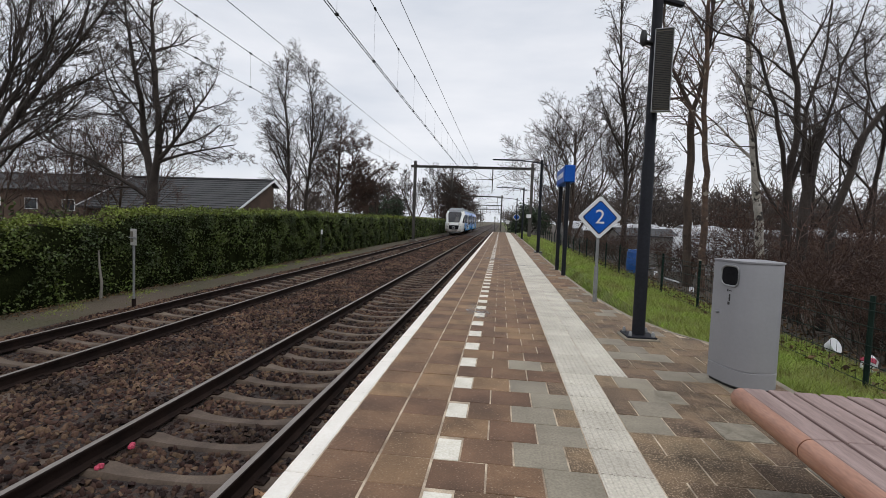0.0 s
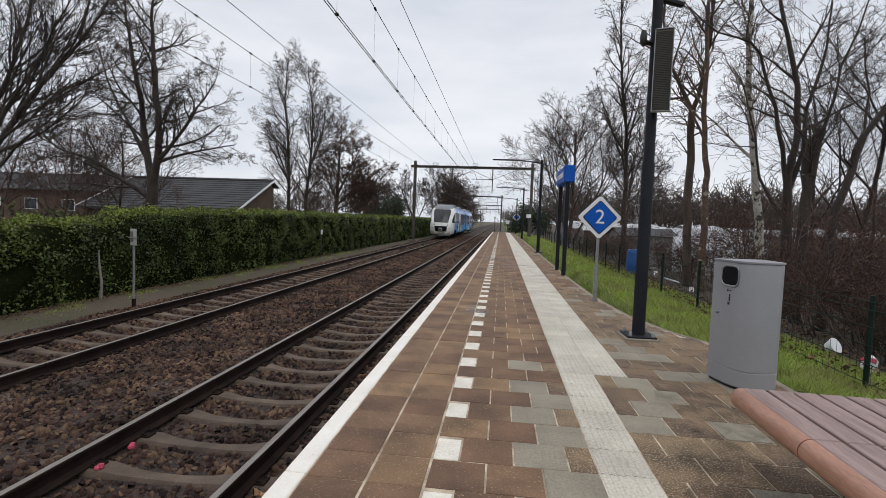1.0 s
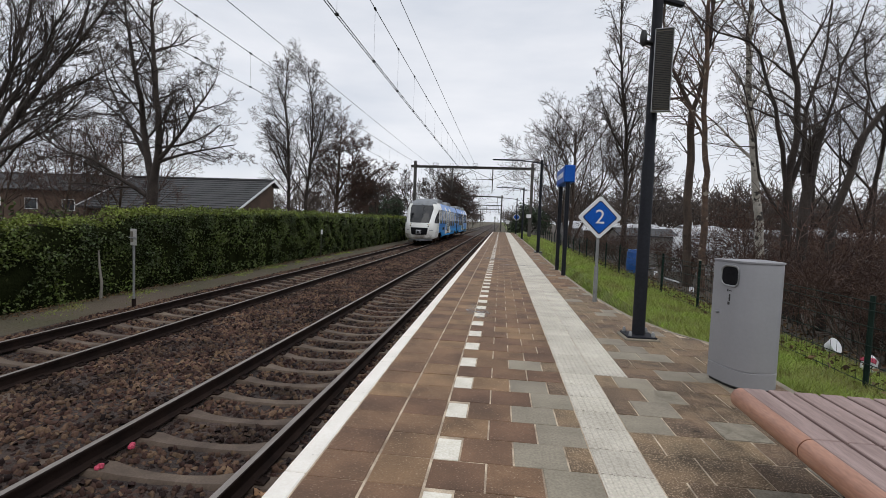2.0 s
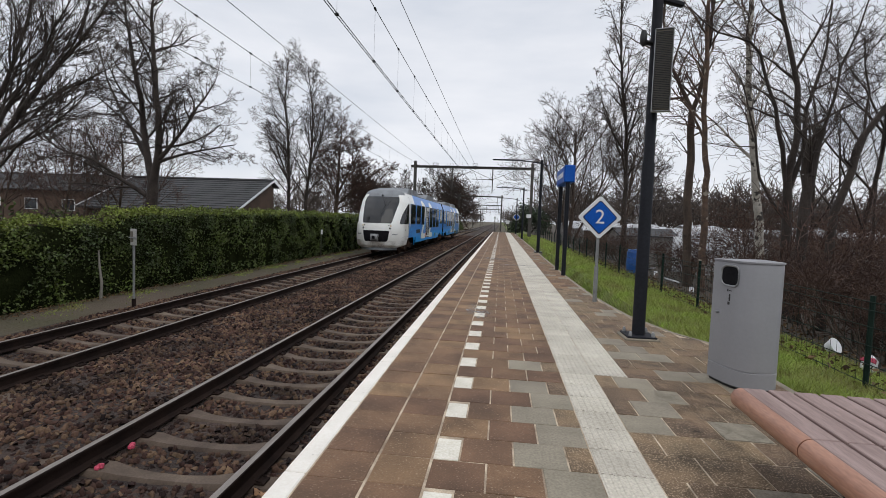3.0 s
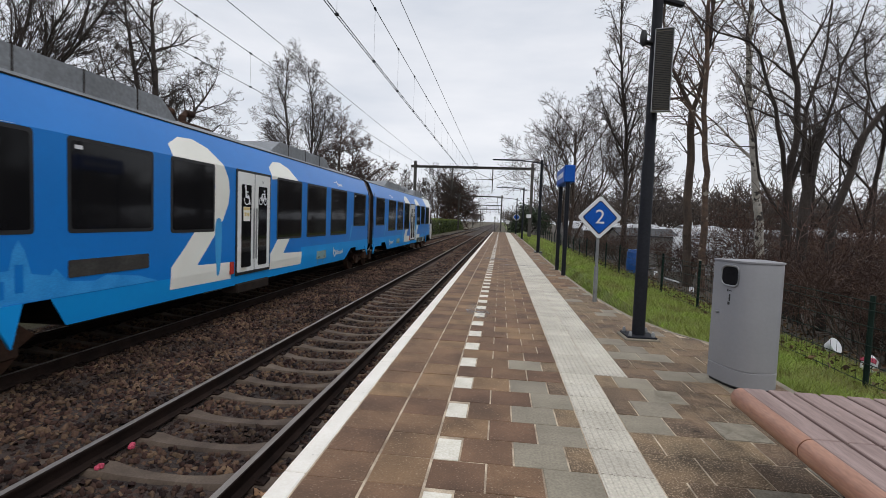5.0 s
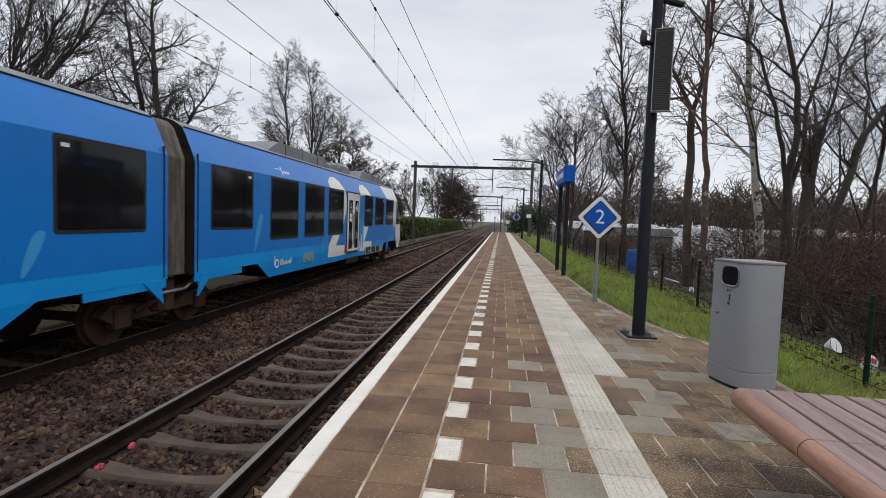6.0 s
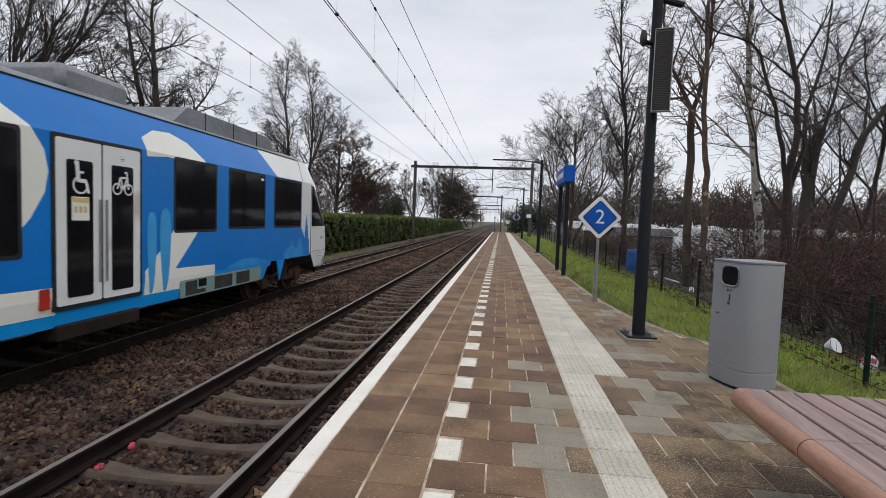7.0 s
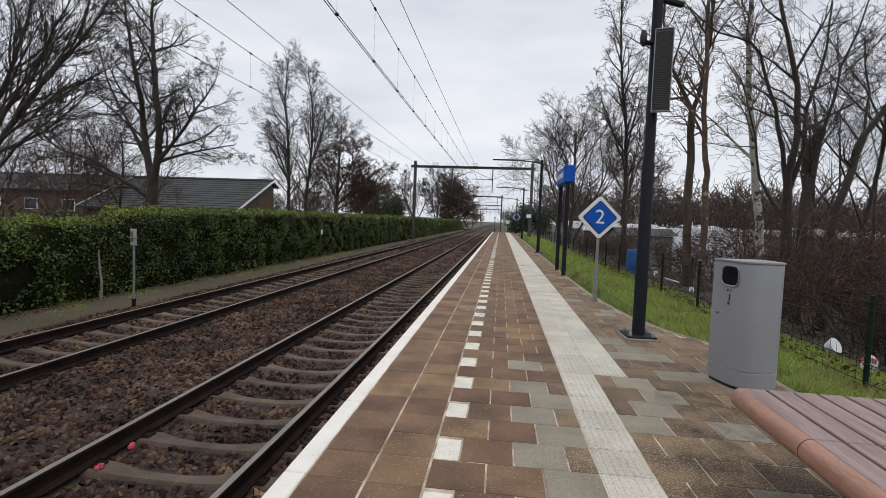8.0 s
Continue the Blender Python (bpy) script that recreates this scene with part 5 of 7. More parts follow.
def build_wires():
    ends = [-8.0, 48.0, 106.0, 162.0, 218.0, 300.0]
    for mid, carry_low, feeder_z in ((NEAR, 5.58, 6.81), (FAR, 5.48, 6.36)):
        line = thing("overhead_wire", "thin dark contact and carrier wires above the track", "wire", None, kind="structure", group="overhead wires")

        def carry(y):
            for a, b in zip(ends, ends[1:]):
                if a <= y <= b:
                    t = (y - a) / (b - a)
                    return 5.95 - (5.95 - carry_low) * 4 * t * (1 - t)
            return 5.95

        def low(y):
            return 4.61 + 0.05 * math.sin(y * 0.11 + mid)
        ys = [-8 + 2.0 * i for i in range(150)]
        for dx in ((-0.02, 0.025) if mid == NEAR else (0.0,)):
            part("contact_wire", Geo().tube([(mid + dx, y, low(y)) for y in ys], 0.0075, 5), M_WIRE, line)
        part("carrier_wire", Geo().tube([(mid, y, carry(y)) for y in ys], 0.008, 5), M_WIRE, line)
        part("feeder_wire", Geo().tube([(mid, y, feeder_z + 0.04 * math.cos(y * 0.1)) for y in ys], 0.009, 5), M_WIRE, line)
        y = 7.75
        while y < 110:
            part("dropper", Geo().tube([(mid, y, low(y)), (mid, y, carry(y))], 0.002, 4), M_WIRE, line)
            part("wire_clamp", Geo().box(mid - 0.028, mid + 0.033, y - 0.035, y + 0.035, low(y) - 0.016, low(y) + 0.02, 0.005), M_WIRE, line)
            part("wire_clamp", Geo().box(mid - 0.02, mid + 0.02, y - 0.05, y + 0.05, carry(y) - 0.02, carry(y) + 0.02, 0.006), M_WIRE, line)
            y += 2.3


build_wires()


# ---------------------------------------------------------------- small things by the line
M_SHABBY = material("weathered_white_plate", (0.38, 0.38, 0.36), 0.8, second=(0.24, 0.24, 0.22), scale=9, fine=40)


def build_line_post():
    p = thing("line_marker_post", "thin weathered post with a small grey marker plate", "post", pose(-8.48, 10.4, -0.99))
    part("post", Geo().tube([(0, 0, -0.1), (0, 0, 1.8)], 0.026, 8), M_GALV, p, smooth=True)
    part("sleeve", Geo().tube([(0, 0, -0.1), (0, 0, 0.22)], 0.045, 8), M_RUST, p, smooth=True)
    part("plate", Geo().box(-0.05, 0.10, -0.05, -0.03, 1.47, 1.86, 0.004), M_SHABBY, p, "grey-white marker plate")
    part("plate_bar", Geo().box(-0.05, 0.03, -0.056, -0.051, 1.55, 1.8, 0.002), M_SPEAKER, p)
    part("bracket", Geo().box(-0.08, 0.1, -0.07, -0.056, 1.64, 1.67, 0.004), M_GALV, p)


build_line_post()
for y, z in ((25.4, 0.42), (76.5, 0.65)):
    t = thing("hedge_marker", "small white marker plate at the hedge", "sign", pose(-9.62, y, -0.93), group="hedge markers")
    part("plate", Geo().box(-0.02, 0.01, -0.1, 0.1, z + 0.83, z + 1.08, 0.006), M_WHITE, t)
    part("post", Geo().tube([(-0.03, 0, -0.1), (-0.03, 0, z + 0.83)], 0.02, 6), M_MAST, t)

rag_rng = random.Random(5)
for k, (x, y) in enumerate(((-3.36, 3.73), (-3.38, 4.1))):
    g = Geo()
    for j in range(7):
        a, r = rag_rng.uniform(0, 6.28), rag_rng.uniform(0.0, 0.036)
        g.box(r * math.cos(a) - 0.018, r * math.cos(a) + 0.018, r * math.sin(a) - 0.016, r * math.sin(a) + 0.016, 0, 0.03 + 0.015 * rag_rng.random(), 0.008, turn=Matrix.Rotation(rag_rng.uniform(-0.5, 0.5), 4, (1, 0.4, 0.7)))
    thing("pink_marked_stones", "ballast stones sprayed with pink marker paint", "stone", pose(x, y, -0.925), g, M_PINK, group="marked stones")
g = Geo()
g.grid([[(-0.05 + 0.02 * i, -0.04 + 0.02 * j, 0.02 * math.cos(i * 0.9) + 0.012 * math.sin(j * 1.3)) for j in range(5)] for i in range(6)])
g.grid([[(-0.05 + 0.02 * i, -0.04 + 0.02 * j, 0.02 * math.cos(i * 0.9) + 0.012 * math.sin(j * 1.3) - 0.004) for j in range(5)] for i in range(6)])
thing("fallen_leaf", "curled orange-brown dead leaf beside the rail", "leaf", pose(-1.84, 3.62, -0.92, 20, 10, 30), g, M_ORANGE, smooth=True)

for x, y, z, w, h in ((2.62, 47.75, 2.0, 0.45, 0.34), (0.85, 66.0, 1.35, 0.45, 0.45), (-0.9, 70.0, 1.9, 0.34, 0.36)):
    t = thing("trackside_sign", "small white trackside plate on a thin post", "sign", pose(x, y, -0.9), group="trackside signs")
    part("post", Geo().tube([(0, 0.04, 0), (0, 0.04, z + 0.9)], 0.05, 8), M_MAST, t)
    part("plate", Geo().box(-w / 2, w / 2, -0.02, 0.0, z + 0.9 - h / 2, z + 0.9 + h / 2, 0.01), M_WHITE, t)


# ---------------------------------------------------------------- vegetation
M_BARK = material("dark_bark", (0.050, 0.038, 0.031), 0.95, second=(0.026, 0.020, 0.017), scale=5, fine=45, bump=0.8, depth=0.02, stretch=(1, 1, 0.35))
M_BARK_WARM = material("brown_bark", (0.095, 0.068, 0.050), 0.95, second=(0.05, 0.036, 0.028), scale=5, fine=45, bump=0.8, depth=0.02, stretch=(1, 1, 0.35))
M_BIRCH = material("birch_bark", (0.42, 0.39, 0.34), 0.85, second=(0.25, 0.225, 0.19), scale=3, fine=30, bump=0.4, depth=0.01, stretch=(1, 1, 1.6), spots=(0.04, 0.034, 0.03), spot_scale=5.5, spot_at=0.55)
M_BIRCH_BROWN = material("peeling_brown_bark", (0.135, 0.085, 0.058), 0.9, second=(0.06, 0.042, 0.033), scale=3, fine=30, bump=0.5, depth=0.012, stretch=(1, 1, 1.6), spots=(0.30, 0.26, 0.21), spot_scale=4.5, spot_at=0.6)
M_TWIG = material("winter_twigs", (0.060, 0.045, 0.037), 0.95, second=(0.038, 0.029, 0.025), scale=1, fine=8, bump=0, island=0.3)
M_TWIG_RED = material("reddish_twigs", (0.085, 0.045, 0.032), 0.95, second=(0.048, 0.027, 0.020), scale=1, fine=8, bump=0, island=0.3)
M_BRAMBLE = material("dead_bramble", (0.105, 0.058, 0.040), 0.95, second=(0.045, 0.026, 0.020), scale=1, fine=8, bump=0, island=0.4)
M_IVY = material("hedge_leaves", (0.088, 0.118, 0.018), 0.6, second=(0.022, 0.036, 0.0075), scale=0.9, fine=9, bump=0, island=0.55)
# near-black: the shade deep between the hedge leaves is put into this colour
M_HEDGE_SHADE = material("hedge_inner_shade", (0.016, 0.020, 0.008), 1.0, second=(0.008, 0.010, 0.004), scale=3, fine=20, bump=0.8, depth=0.05, spec=0.0)
# paler leaves for the hedge top: young growth plus daylight put into the colour
M_LIT_TOP = material("lit_young_top_leaves", (0.17, 0.20, 0.032), 0.6, second=(0.075, 0.10, 0.018), scale=0.9, fine=9, bump=0, island=0.5, spec=0.3)
M_EVERGREEN = material("evergreen_leaves", (0.035, 0.055, 0.022), 0.6, second=(0.02, 0.032, 0.014), scale=0.7, fine=7, bump=0, island=0.4)
M_DRYLEAF = material("dead_leaves", (0.13, 0.075, 0.035), 0.9, second=(0.07, 0.045, 0.025), scale=1.5, fine=9, bump=0, island=0.5)


def bars_mesh(segs, sides):
    """Tapered bars (x0 y0 z0 x1 y1 z1 r0 r1) as one array of faces."""
    s = np.array(segs)
    p, q, r0, r1 = s[:, 0:3], s[:, 3:6], s[:, 6], s[:, 7]
    d = q - p
    d = d / np.maximum(np.linalg.norm(d, axis=1, keepdims=True), 1e-6)
    up = np.where(np.abs(d[:, 2:3]) < 0.9, np.array([[0, 0, 1.0]]), np.array([[1.0, 0, 0]]))
    a = np.cross(d, up)
    a /= np.maximum(np.linalg.norm(a, axis=1, keepdims=True), 1e-6)
    b = np.cross(d, a)
    w = np.arange(sides) * 2 * np.pi / sides
    ring = a[:, None] * np.cos(w)[None, :, None] + b[:, None] * np.sin(w)[None, :, None]
    v = np.concatenate([p[:, None] + ring * r0[:, None, None], q[:, None] + ring * r1[:, None, None]], 1)
    j = np.arange(sides)
    f = np.stack([j, (j + 1) % sides, sides + (j + 1) % sides, sides + j], 1)
    faces = (f[None] + (np.arange(len(s)) * 2 * sides)[:, None, None]).reshape(-1, 4)
    return v.reshape(-1, 3), faces


def grow(rng, p, d, length, r, level, spec, thick, thin):
    """One branch with its side branches; thick and thin collect the bars."""
    n = spec["parts"][level]
    wig, rise = spec["wiggle"][level], spec["rise"][level]
    last = level == len(spec["kids"]) - 1
    tip = 0.35 if not last else 0.5
    nodes = []
    for i in range(n):
        t = (i + 1) / n
        d = d + np.array([rng.gauss(0, wig), rng.gauss(0, wig), rng.gauss(0, wig * 0.7) + rise])
        d = d / np.linalg.norm(d)
        q = p + d * (length / n)
        ra, rb = r * (1 - (1 - tip) * i / n), r * (1 - (1 - tip) * t)
        (thick if ra > spec["cut"] else thin).append((*p, *q, max(ra, spec["fine"]), max(rb, spec["fine"])))
        nodes.append((q, d.copy(), t, rb))
        p = q
    if last:
        return
    kids = spec["kids"][level]
    start = spec["bare"][level]
    for k in range(kids):
        t = start + (1 - start) * (k + rng.random()) / kids
        i = min(int(t * n), n - 1)
        q, dd, _, rr = nodes[i]
        base = nodes[i - 1][0] if i else q
        q = base + (q - base) * rng.random() if i else q
        side = np.array([rng.gauss(0, 1), rng.gauss(0, 1), rng.gauss(0, 0.6)])
        side -= dd * float(side @ dd)
        side /= max(np.linalg.norm(side), 1e-6)
        ang = radians(rng.uniform(*spec["angle"][level]))
        nd = dd * math.cos(ang) + side * math.sin(ang)
        ln = length * rng.uniform(*spec["ratio"][level]) * (1.15 - 0.6 * (t - start) / (1 - start + 1e-6))
        grow(rng, q, nd, ln, min(rr * 0.75, r * spec["slim"][level]), level + 1, spec, thick, thin)


OAK = dict(parts=(8, 6, 4, 3, 2), kids=(8, 6, 5, 4, 0), bare=(0.28, 0.25, 0.15, 0.1), angle=((24, 52), (25, 55), (25, 60), (25, 65)),
           ratio=((0.5, 0.72), (0.42, 0.66), (0.42, 0.66), (0.4, 0.7)), slim=(0.42, 0.42, 0.45, 0.5), wiggle=(0.07, 0.12, 0.15, 0.18, 0.22), rise=(0.05, 0.06, 0.05, 0.03, 0.0), cut=0.025, fine=0.0042)
SHRUB = dict(OAK, parts=(5, 4, 3, 2), kids=(5, 4, 3, 0), bare=(0.15, 0.1, 0.1), angle=((20, 55), (25, 65), (30, 70)), ratio=((0.4, 0.7), (0.4, 0.7), (0.4, 0.8)),
             slim=(0.5, 0.5, 0.6), wiggle=(0.14, 0.2, 0.22, 0.25), rise=(0.03, 0.02, 0.0, 0.0), fine=0.0052, cut=0.010)


def tree(seed, spec, stems, name="bare_tree", label="bare winter tree with a spreading crown", category="tree", bark=None, twig=None, at=None, group=""):
    """stems: (offset x, offset y, lean x, lean y, length, radius) for each trunk from the ground."""
    rng = random.Random(seed)
    thick, thin = [], []
    for ox, oy, lx, ly, length, r in stems:
        d = np.array([lx, ly, 1.0])
        thick.append((ox, oy, -0.3, ox + 0.01, oy, 0.02, r * 1.35, r * 1.05))
        grow(rng, np.array([ox, oy, 0.0]), d / np.linalg.norm(d), length, r, 0, spec, thick, thin)
    t = thing(name, label, category, at, group=group)
    v, f = bars_mesh(thick, 7)
    me = numpy_mesh("trunk", v, f, bark or M_BARK)
    me.polygons.foreach_set("use_smooth", [True] * len(me.polygons))
    part("trunk", me, None, t)
    v, f = bars_mesh(thin, 3)
    part("crown", numpy_mesh("crown", v, f, twig or M_TWIG), None, t, "many fine leafless twigs")
    return t


def curve_points(pts, step):
    """Points along a smooth curve through a few bends."""
    p = [np.array(q, float) for q in pts]
    p = [2 * p[0] - p[1]] + p + [2 * p[-1] - p[-2]]
    out = []
    for a, b, c, d in zip(p, p[1:], p[2:], p[3:]):
        n = max(2, int(np.linalg.norm(c - b) / step))
        for k in range(n):
            t = k / n
            out.append(0.5 * (2 * b + (c - a) * t + (2 * a - 5 * b + 4 * c - d) * t * t + (3 * b - a - 3 * c + d) * t ** 3))
    out.append(p[-2])
    return out


def shaped_tree(seed, spec, base, limbs, label, bark=None, twig=None, group=""):
    """A tree whose main limbs follow given bends; limbs: (points (x, y, z), radius at the foot, at the tip, side branches, bare share, their length)."""
    rng, thick, thin = random.Random(seed), [], []
    origin = np.array(base, float)
    for pts, r0, r1, kids, bare, reach in limbs:
        path = [q - origin for q in curve_points(pts, 0.45)]
        path = [path[0]] + [q + np.array([rng.gauss(0, 0.02), rng.gauss(0, 0.02), 0]) for q in path[1:]]
        n = len(path) - 1
        rad = [r0 + (r1 - r0) * (k / n) ** 0.85 for k in range(n + 1)]
        for k in range(n):
            thick.append((*path[k], *path[k + 1], rad[k], rad[k + 1]))
        for k in range(kids):
            t = bare + (1 - bare) * (k + rng.random()) / kids
            i = min(int(t * n), n - 1)
            d = path[i + 1] - path[i]
            d /= np.linalg.norm(d)
            q = path[i] + (path[i + 1] - path[i]) * rng.random()
            side = np.array([rng.gauss(0, 1), rng.gauss(0, 1), rng.gauss(0, 0.5)])
            side -= d * float(side @ d)
            side /= np.linalg.norm(side)
            ang = radians(rng.uniform(*spec["angle"][0]))
            ln = reach * rng.uniform(0.7, 1.25) * (1.15 - 0.55 * (t - bare) / (1 - bare))
            grow(rng, q, d * math.cos(ang) + side * math.sin(ang), ln, min(rad[i] * 0.6, 0.012 + 0.016 * ln), 1, spec, thick, thin)
    t = thing("bare_tree", label, "tree", pose(*base), group=group)
    v, f = bars_mesh(thick, 8)
    me = numpy_mesh("trunk", v, f, bark or M_BARK)
    me.polygons.foreach_set("use_smooth", [True] * len(me.polygons))
    part("trunk", me, None, t)
    v, f = bars_mesh(thin, 3)
    part("crown", numpy_mesh("crown", v, f, twig or M_TWIG), None, t, "many fine leafless twigs")
    return t


def scaled(spec, **kw):
    return dict(spec, **kw)


GNARLED = dict(OAK, kids=(0, 5, 5, 4, 0), wiggle=(0.07, 0.15, 0.2, 0.26, 0.3), rise=(0.05, 0.05, 0.04, 0.02, 0.0), angle=((35, 70), (28, 60), (28, 65), (28, 70)), bare=(0.2, 0.15, 0.1, 0.05))
SLENDER = dict(OAK, kids=(0, 5, 4, 3, 0), wiggle=(0.04, 0.09, 0.15, 0.2, 0.24), rise=(0.06, 0.06, 0.02, -0.03, -0.08), angle=((25, 50), (25, 50), (25, 55), (25, 60)), bare=(0.3, 0.15, 0.1, 0.05))

# along the hedge side
shaped_tree(21, scaled(GNARLED, fine=0.0068, kids=(0, 6, 5, 4, 0)), (-16.95, 22, -0.9), [
    ([(-16.95, 22, -0.9), (-17.0, 22, 1.2), (-16.9, 22, 2.6)], 0.33, 0.24, 0, 0.5, 1),
    ([(-16.9, 22, 2.5), (-17.5, 22.3, 4.1), (-17.95, 22.5, 6.5), (-18.35, 22.4, 8.9), (-18.7, 22.3, 11.6)], 0.19, 0.04, 21, 0.15, 2.6),
    ([(-16.9, 22, 2.5), (-16.35, 21.7, 4.9), (-16.5, 21.6, 7.3), (-16.7, 21.7, 9.7), (-16.8, 21.8, 12.2)], 0.2, 0.04, 21, 0.15, 2.6),
    ([(-17.1, 22, 1.9), (-18.3, 21.6, 2.75), (-19.5, 21.3, 3.6), (-21.2, 21.2, 4.1), (-22.3, 21.1, 5.2)], 0.12, 0.03, 14, 0.15, 2.2),
    ([(-16.4, 21.8, 3.8), (-15.5, 21.9, 4.9), (-14.75, 22.2, 6.3), (-13.9, 22.3, 7.6)], 0.11, 0.025, 14, 0.12, 2.0),
    ([(-16.5, 21.8, 3.6), (-15.5, 22.2, 4.05), (-14.0, 22.4, 4.4), (-13.0, 22.5, 4.6)], 0.08, 0.02, 8, 0.2, 1.5),
    ([(-17.3, 22.2, 3.6), (-19.0, 23, 5.6), (-20.4, 23.4, 7.6), (-21.2, 23.5, 9.8)], 0.1, 0.025, 15, 0.12, 2.3)],
    "large many-stemmed bare tree behind the hedge")
WILLOWY = dict(SLENDER, kids=(0, 6, 4, 3, 0), angle=((14, 38), (15, 40), (18, 45), (20, 55)), wiggle=(0.04, 0.07, 0.12, 0.17, 0.22), rise=(0.05, 0.05, 0.04, 0.02, 0.0), fine=0.0062)
shaped_tree(22, WILLOWY, (-17.4, 13, -0.9), [
    ([(-17.4, 13, -0.9), (-16.9, 13, 0.6), (-16.1, 13, 1.8)], 0.26, 0.18, 0, 0.5, 1),
    ([(-16.1, 13, 1.8), (-14.95, 13, 3.2), (-14.25, 13, 4.1), (-13.4, 13.1, 5.2), (-12.5, 13.2, 6.15), (-11.6, 13.3, 7.4)], 0.1, 0.025, 20, 0.15, 2.9),
    ([(-14.95, 13, 3.2), (-13.8, 12.8, 3.8), (-12.9, 12.7, 3.95), (-11.8, 12.6, 3.85)], 0.045, 0.012, 8, 0.1, 1.6),
    ([(-16.1, 13, 1.8), (-15.0, 12.6, 1.9), (-13.8, 12.4, 2.9), (-12.7, 12.3, 3.6), (-11.6, 12.2, 4.3)], 0.055, 0.014, 8, 0.2, 1.6),
    ([(-15.4, 13, 2.7), (-14.9, 13.2, 4.2), (-14.0, 13.4, 5.8), (-13.0, 13.5, 7.6)], 0.07, 0.018, 14, 0.12, 2.2),
    ([(-16.3, 13, 1.6), (-15.8, 13.3, 3.6), (-15.2, 13.5, 5.2), (-14.6, 13.6, 7.0), (-14.2, 13.7, 8.6)], 0.1, 0.025, 16, 0.2, 2.6)],
    "bare tree with long dark limbs over the hedge")
for seed, x, y, ln, lean in ((23, -21.5, 25, 6.4, 0.1), (24, -25.5, 26, 7.0, -0.1), (26, -29, 31, 7.6, 0.0), (28, -24.5, 20.5, 6.0, 0.0)):
    tree(seed, scaled(OAK, bare=(0.1, 0.15, 0.1, 0.1), kids=(8, 6, 4, 3, 0), fine=0.0068), [(0, 0, lean, 0, ln, 0.09), (0.3, 0.2, lean + 0.3, 0.1, ln * 0.85, 0.06), (-0.3, 0.1, lean - 0.3, 0, ln * 0.9, 0.06)], twig=M_TWIG_RED, bark=M_BARK_WARM, at=pose(x, y, -0.9), label="brown bare tree in the gardens", group="garden trees")
BIRCHY = scaled(SLENDER, fine=0.0085, kids=(0, 7, 5, 3, 0))
shaped_tree(31, BIRCHY, (-18.1, 40, -0.9), [([(-18.1, 40, -0.9), (-18.15, 40, 3.5), (-18.3, 40, 7.5), (-18.6, 40, 11.3), (-18.4, 40, 14.2)], 0.2, 0.03, 30, 0.22, 3.0),
    ([(-18.2, 40, 4.0), (-19.3, 40.2, 6.8), (-20.1, 40.3, 9.2)], 0.09, 0.02, 10, 0.2, 2.0)], "tall dark bare birch behind the hedge", group="birches")
shaped_tree(32, BIRCHY, (-16.95, 40.5, -0.9), [([(-16.95, 40.5, -0.9), (-16.8, 40.5, 3.2), (-16.5, 40.5, 5.7), (-16.35, 40.5, 10.0), (-16.9, 40.5, 13.9)], 0.2, 0.03, 30, 0.22, 3.0),
    ([(-16.6, 40.5, 5.2), (-15.6, 40.6, 8.0), (-15.2, 40.7, 11.0)], 0.1, 0.02, 12, 0.15, 2.0)], "tall dark bare birch behind the hedge", group="birches")
shaped_tree(33, scaled(GNARLED, fine=0.0125, kids=(0, 7, 5, 4, 0)), (-16.6, 48, -0.9), [
    ([(-16.8, 48, -0.9), (-16.7, 48, 1.8), (-16.6, 48, 4.3), (-16.5, 48, 7.6), (-16.3, 48, 10.4)], 0.3, 0.05, 20, 0.3, 3.0),
    ([(-16.7, 48, 2.4), (-14.8, 48, 4.2), (-13.0, 48, 5.6), (-11.6, 48, 6.6)], 0.13, 0.03, 15, 0.15, 2.4),
    ([(-16.7, 48, 3.0), (-18.0, 48.3, 5.4), (-18.9, 48.4, 7.6)], 0.12, 0.03, 12, 0.15, 2.4),
    ([(-16.6, 48, 3.6), (-15.2, 47.8, 6.2), (-14.0, 47.7, 8.6)], 0.13, 0.03, 14, 0.15, 2.4),
    ([(-16.7, 48, 2.0), (-14.6, 47.5, 2.9), (-12.6, 47.3, 3.6)], 0.09, 0.02, 13, 0.15, 2.0)],
    "round-crowned brown bare tree behind the hedge", M_BARK_WARM, M_TWIG_RED)
for seed, x, y, ln in ((34, -18, 66, 7.0), (35, -17.0, 95, 9.5), (36, -13.5, 104, 10.5), (37, -12.0, 122, 12.0), (38, -22, 80, 9.0)):
    tree(seed, scaled(OAK, kids=(8, 5, 4, 3, 0), fine=0.026), [(0, 0, 0.0, 0, ln, 0.22), (0.2, 0, 0.3, 0, ln * 0.8, 0.14), (-0.2, 0, -0.25, 0, ln * 0.8, 0.14)], bark=M_BARK_WARM, at=pose(x, y, -0.9), label="distant bare tree beside the line", group="line trees")

